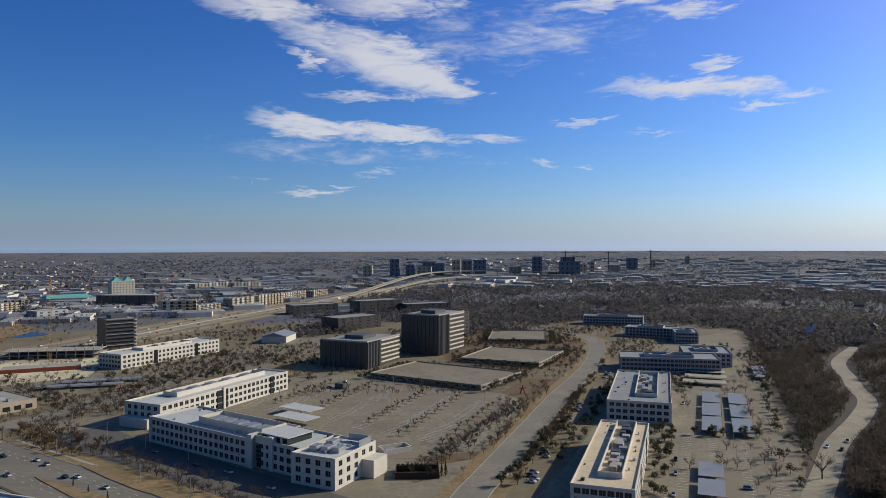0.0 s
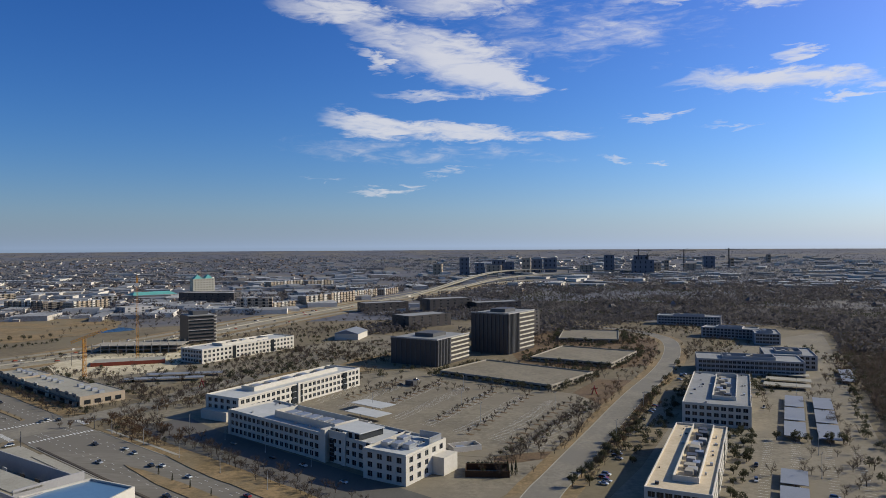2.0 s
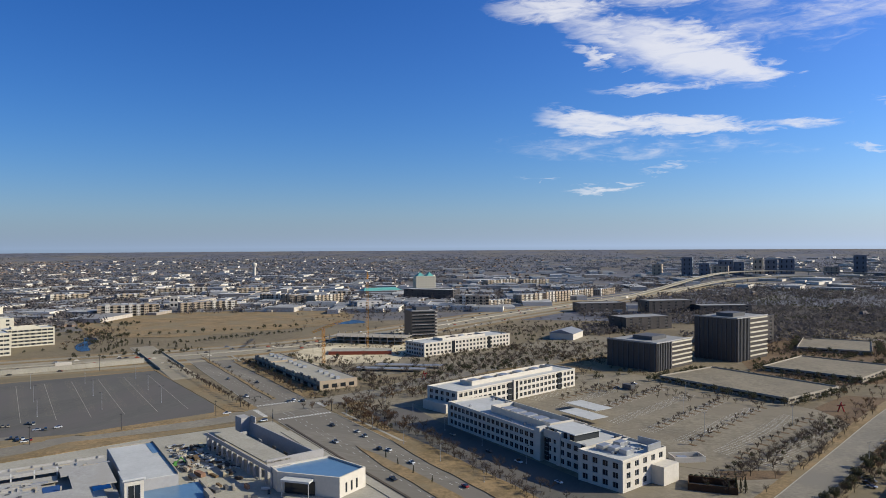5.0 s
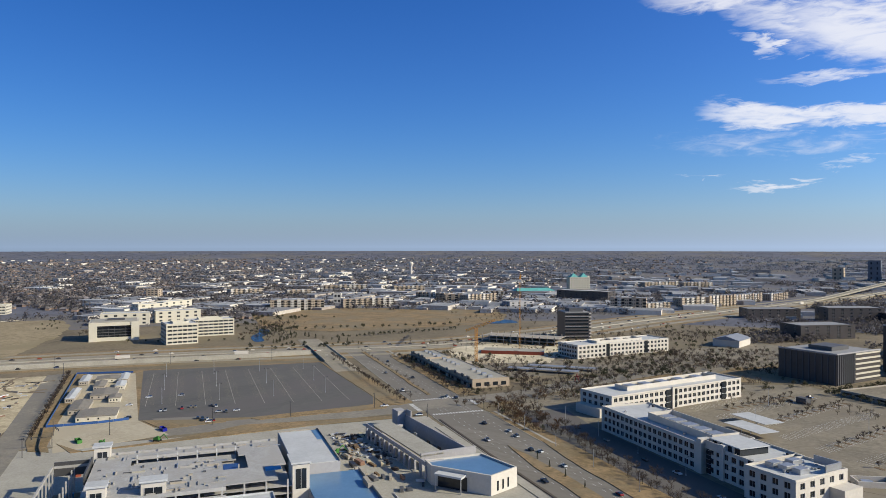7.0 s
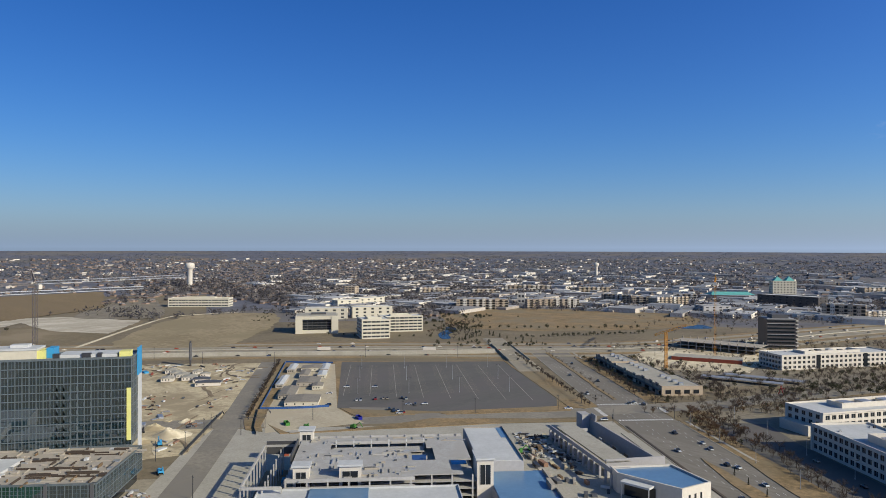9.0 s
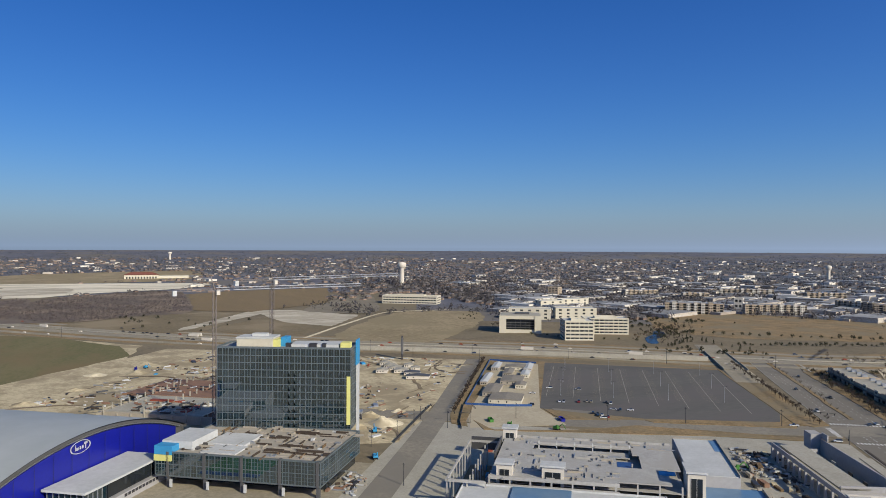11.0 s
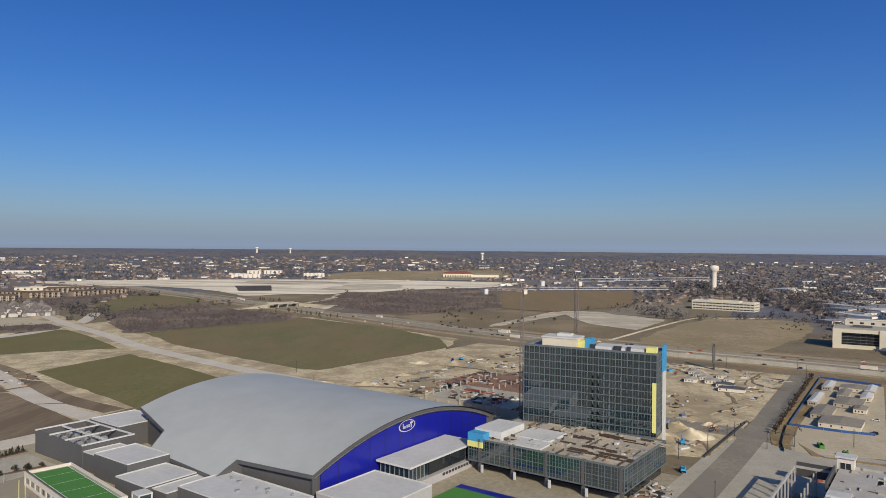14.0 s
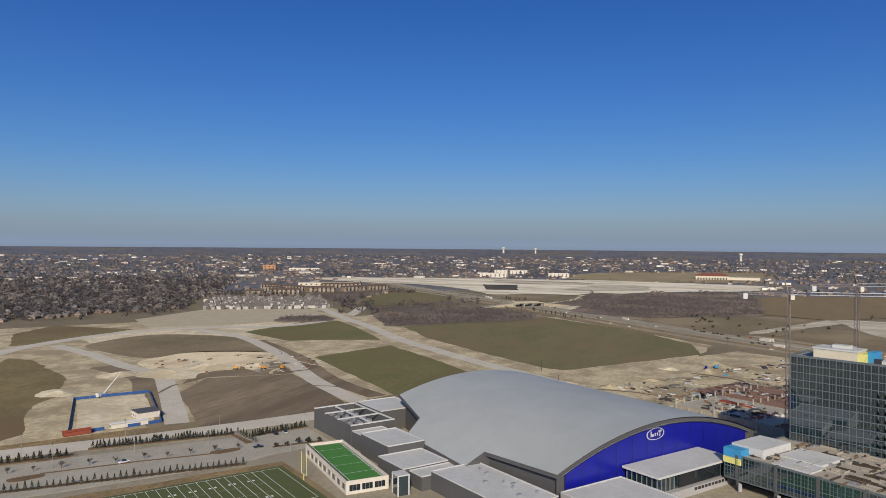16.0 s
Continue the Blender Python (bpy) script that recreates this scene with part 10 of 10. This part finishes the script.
patch("verge", [(6, -48.6), (20, -42), (84, -39.5), (240, -39.5), (240, -53.6), (86, -53.6), (60, -53), (30, -51)], M["dry_grass"], 0.2, "dry grass verge between the avenue and the offices", "verge")
patch("kerb_trench", [(-62, -88.4), (20, -88.6), (110, -87.4), (110, -86.1), (20, -87.1), (-62, -87)], M["litter"], 0.2, "dark open kerb trench along the shop site", "trench", worn=0.0)
patch("sidewalk", [(-45, -91), (98, -89), (98, -94), (-45, -97)], M["pale_concrete"], 0.16, "pale concrete walk along the shops", "sidewalk")
patch("parking_lot", [(-250, 250), (-150, 252), (-160, 330), (-190, 400), (-290, 400)], M["old_concrete"], 0.07, "tan concrete parking lot among bare trees", "parking lot")
patch("grove_ground", [(-140, 120), (-170, 250), (-120, 330), (-60, 250), (-75, 236)], M["dry_grass"], 0.05, "dry grass under bare trees", "lawn")
patch("parking_lot", [(-300, 20), (-180, 20), (-180, 120), (-220, 230), (-330, 200)], M["old_concrete"], 0.07, "tan concrete parking lot among bare trees", "parking lot")
patch("parking_lot", [(-300, 560), (-260, 610), (-235, 800), (-200, 860), (-130, 880), (-150, 760), (-170, 660)], M["old_concrete"], 0.06, "tan concrete parking lot among bare trees", "parking lot", on_grid=False)
patch("site_pit", [(-470, 740), (-350, 760), (-318, 630), (-385, 575), (-450, 640)], M["pale_dirt"], 0.07, "pale excavated building site with tracks", "building site", on_grid=False)
patch("pond", [(-560, 902), (-538, 912), (-528, 938), (-560, 962), (-582, 945)], M["water"], 0.06, "small blue pond beside the freeway", "pond", on_grid=False, rounded=True)
patch("pond", [(-775, 648), (-760, 652), (-728, 624), (-708, 596), (-676, 572), (-682, 562), (-722, 590), (-746, 622)], M["water"], 0.06, "small blue pond before the cream office", "pond", on_grid=False, rounded=True)
o = thing("building_frame", pose(-455, 720, 0, 0, 0, 10), "half-built dark concrete structure in the excavated site", "building frame")
for z in (4, 8):
    part("slab", boxes((0, 95, 0, 30, z, z + 0.5)), M["haybrick"], o)
for x in range(0, 96, 9):
    part("column", boxes((x, x + 0.8, -0.2, 0.6, 0, 10.5)), M["haybrick"], o)
    part("column", boxes((x, x + 0.8, 29, 30, 0, 11)), M["haybrick"], o)
o = thing("building_frame", pose(-405, 640, 0, 0, 0, 24), "low orange and white formwork of a new building", "building frame")
part("slab", boxes((0, 66, 0, 26, 0.1, 3.4)), M["pale_concrete"], o)
part("edge_form", boxes((-0.5, 66.5, -0.6, -0.01, 0.1, 3.9)), M["red_steel"], o)


def stall_lines():
    """Painted bays: long aisle lines on the dark lot and short bay lines on the pale one."""
    lot = bpy.data.objects["dark_parking_lot"]
    D, E, V = TOPS["dark_parking_lot"], TOPS["east_lot"], TOPS["avenue"]
    for i, b in enumerate((-274, -253.5, -233, -212.5, -192, -171.5, -151, -131)):
        part("aisle_line", boxes((-312 + i * 1.5, -170 + i * 4, b - 0.14, b + 0.14, D - 0.1, D + 0.03)), M["pale_concrete"], lot, m=at(0, 0))
    bm = bmesh.new()
    for b in (-274, -253.5, -233, -212.5, -192, -171.5, -151):
        for k in range(50):
            a = -310 + k * 2.75
            box(bm, a, a + 0.06, b + 0.4, b + 5.4, D, D + 0.015)
            box(bm, a, a + 0.06, b - 5.4, b - 0.4, D, D + 0.015)
    tagged(part("bay_lines", bm, M["concrete"], None, m=at(0, 0)), "thin worn parking bay lines on dark asphalt", "road marking", kind="stuff")
    bm = bmesh.new()
    for j in range(-1, 7):
        for k in range(38):
            b = 92 + k * 3.0
            a = 132 - j * 27 - (b - 92) * 0.25
            if -44 < a < 160:
                box(bm, a - 5.4, a + 5.4, b, b + 0.14, LOT_TOP, LOT_TOP + 0.015)
    tagged(part("bay_lines", bm, M["line"], None, m=at(0, 0)), "thin white parking bay lines on pale concrete", "road marking", kind="stuff")
    bm = bmesh.new()
    for k in range(26):
        s = k * 4.2
        for off, n in ((-8, 5), (6, 5), (22, 5), (36, 5)):
            x, y = 118 + s * 0.349 + off * 0.937, 330 + s * 0.937 - off * 0.349
            strip(bm, [(x, y), (x + 5 * 0.937, y - 5 * 0.349)], 0.07, E + 0.015, 0.01)
    bmesh.ops.recalc_face_normals(bm, faces=bm.faces[:])
    tagged(part("bay_lines", bm, M["line"]), "thin white parking bay lines round the offices", "road marking", kind="stuff")
    # lane dashes of the avenue and the tollway
    bm = bmesh.new()
    for b in (-57, -60.5, -74, -78):
        for k in range(52):
            a = -85 - k * 9 if k < 26 else 100 - (k - 26) * 9
            box(bm, a, a + 3, b - 0.08, b + 0.08, V, V + 0.015)
    tagged(part("lane_lines", bm, M["line"], None, m=at(0, 0)), "dashed white lane lines of the avenue", "road marking", kind="stuff")


stall_lines()


# ---- loose clutter of the building sites ----
def rubble(name, region, n, z, materials, label, seed, skip=()):
    rng = random.Random(seed)
    bms = [bmesh.new() for m in materials]
    a0, a1, b0, b1 = region
    for k in range(n):
        a, b = rng.uniform(a0, a1), rng.uniform(b0, b1)
        if any(c[0] < a < c[1] and c[2] < b < c[3] for c in skip) or noise.noise((a * 0.03, b * 0.03, seed)) < -0.05:
            continue
        w, d, h = rng.choice([(rng.uniform(2, 9), rng.uniform(0.15, 0.5)), (rng.uniform(0.6, 2.4), rng.uniform(0.6, 2.4)), (rng.uniform(3, 7), rng.uniform(0.8, 1.6))]) + (rng.uniform(0.15, 1.1),)
        q = boxes((-w / 2, w / 2, -d / 2, d / 2, -0.1, h))
        q.transform(pose(a, b, z, 0, 0, rng.uniform(0, 180) if k % 3 else rng.choice([0, 90])))
        me = bpy.data.meshes.new("tmp")
        q.to_mesh(me)
        q.free()
        rng.choice(bms).from_mesh(me)
        bpy.data.meshes.remove(me)
    for bm, m in zip(bms, materials):
        tagged(part(name, bm, m, None, m=at(0, 0)), label, "building material", kind="stuff")


SITE_MIX = [M["haybrick"], M["dark_metal"], M["rebar"], M["white_roof"], M["metal"], M["bark"]]
rubble("site_clutter", (-325, -25, -640, -362), 1500, 0.3, SITE_MIX, "scattered boards, pipes and rubble on the sandy site", 31, skip=((-285, -195, -445, -380), (-145, -28, -580, -476)))
rubble("frame_clutter", (-142, -34, -578, -480), 420, 6.0, SITE_MIX, "boards, rebar bundles and forms on the new decks", 32)
rubble("street_clutter", (-50, 66, -164, -138), 300, 0.3, [M["haybrick"], M["dark_metal"], M["white_roof"], M["metal"], M["bark"]], "boards, pallets and pipes beside the shop shells", 33)
rubble("yard_clutter", (18, 80, -363, -350), 170, 0.3, SITE_MIX, "boards and pipes round the hotel's foot", 34)
rubble("far_clutter", (90, 230, -960, -850), 160, 0.3, SITE_MIX, "boards and pipes on churned ground", 35)


# ---- kerbs, walks and crossings of the avenue ----
AVENUE = [(-420, -60), (-250, -66), (-100, -69), (60, -69), (240, -69)]
for off, half, lift, name, lab in ((-20.2, 0.25, 0.15, "kerb", "pale concrete kerb of the avenue"), (20.2, 0.25, 0.15, "kerb", "pale concrete kerb of the avenue"), (25.5, 1.0, 0.14, "sidewalk", "narrow pale concrete walk along the avenue")):
    for run in (AVENUE[:2] + [(-128, -68.4)], [(-72, -69)] + AVENUE[3:]):
        bm = strip(bmesh.new(), smooth([grid_xy(*p) for p in run], 6), half, TOPS["avenue"] + lift, 0.25, off)
        bmesh.ops.recalc_face_normals(bm, faces=bm.faces[:])
        tagged(part(name, bm, M["pale_concrete"]), lab, name, kind="structure")
bm = bmesh.new()
for a in (-124, -77):
    for k in range(18):
        box(bm, a - 1.6, a + 1.6, -87 + k * 2.1, -86.1 + k * 2.1, TOPS["cross_street"] - 0.1, TOPS["cross_street"] + 0.02)
for b in (-92, -46):
    for k in range(11):
        box(bm, -112 + k * 2.1, -111.1 + k * 2.1, b - 1.6, b + 1.6, TOPS["cross_street"] - 0.1, TOPS["cross_street"] + 0.02)
tagged(part("crosswalk_bars", bm, M["line"], None, m=at(0, 0)), "white crosswalk bars at the crossing", "road marking", kind="stuff")
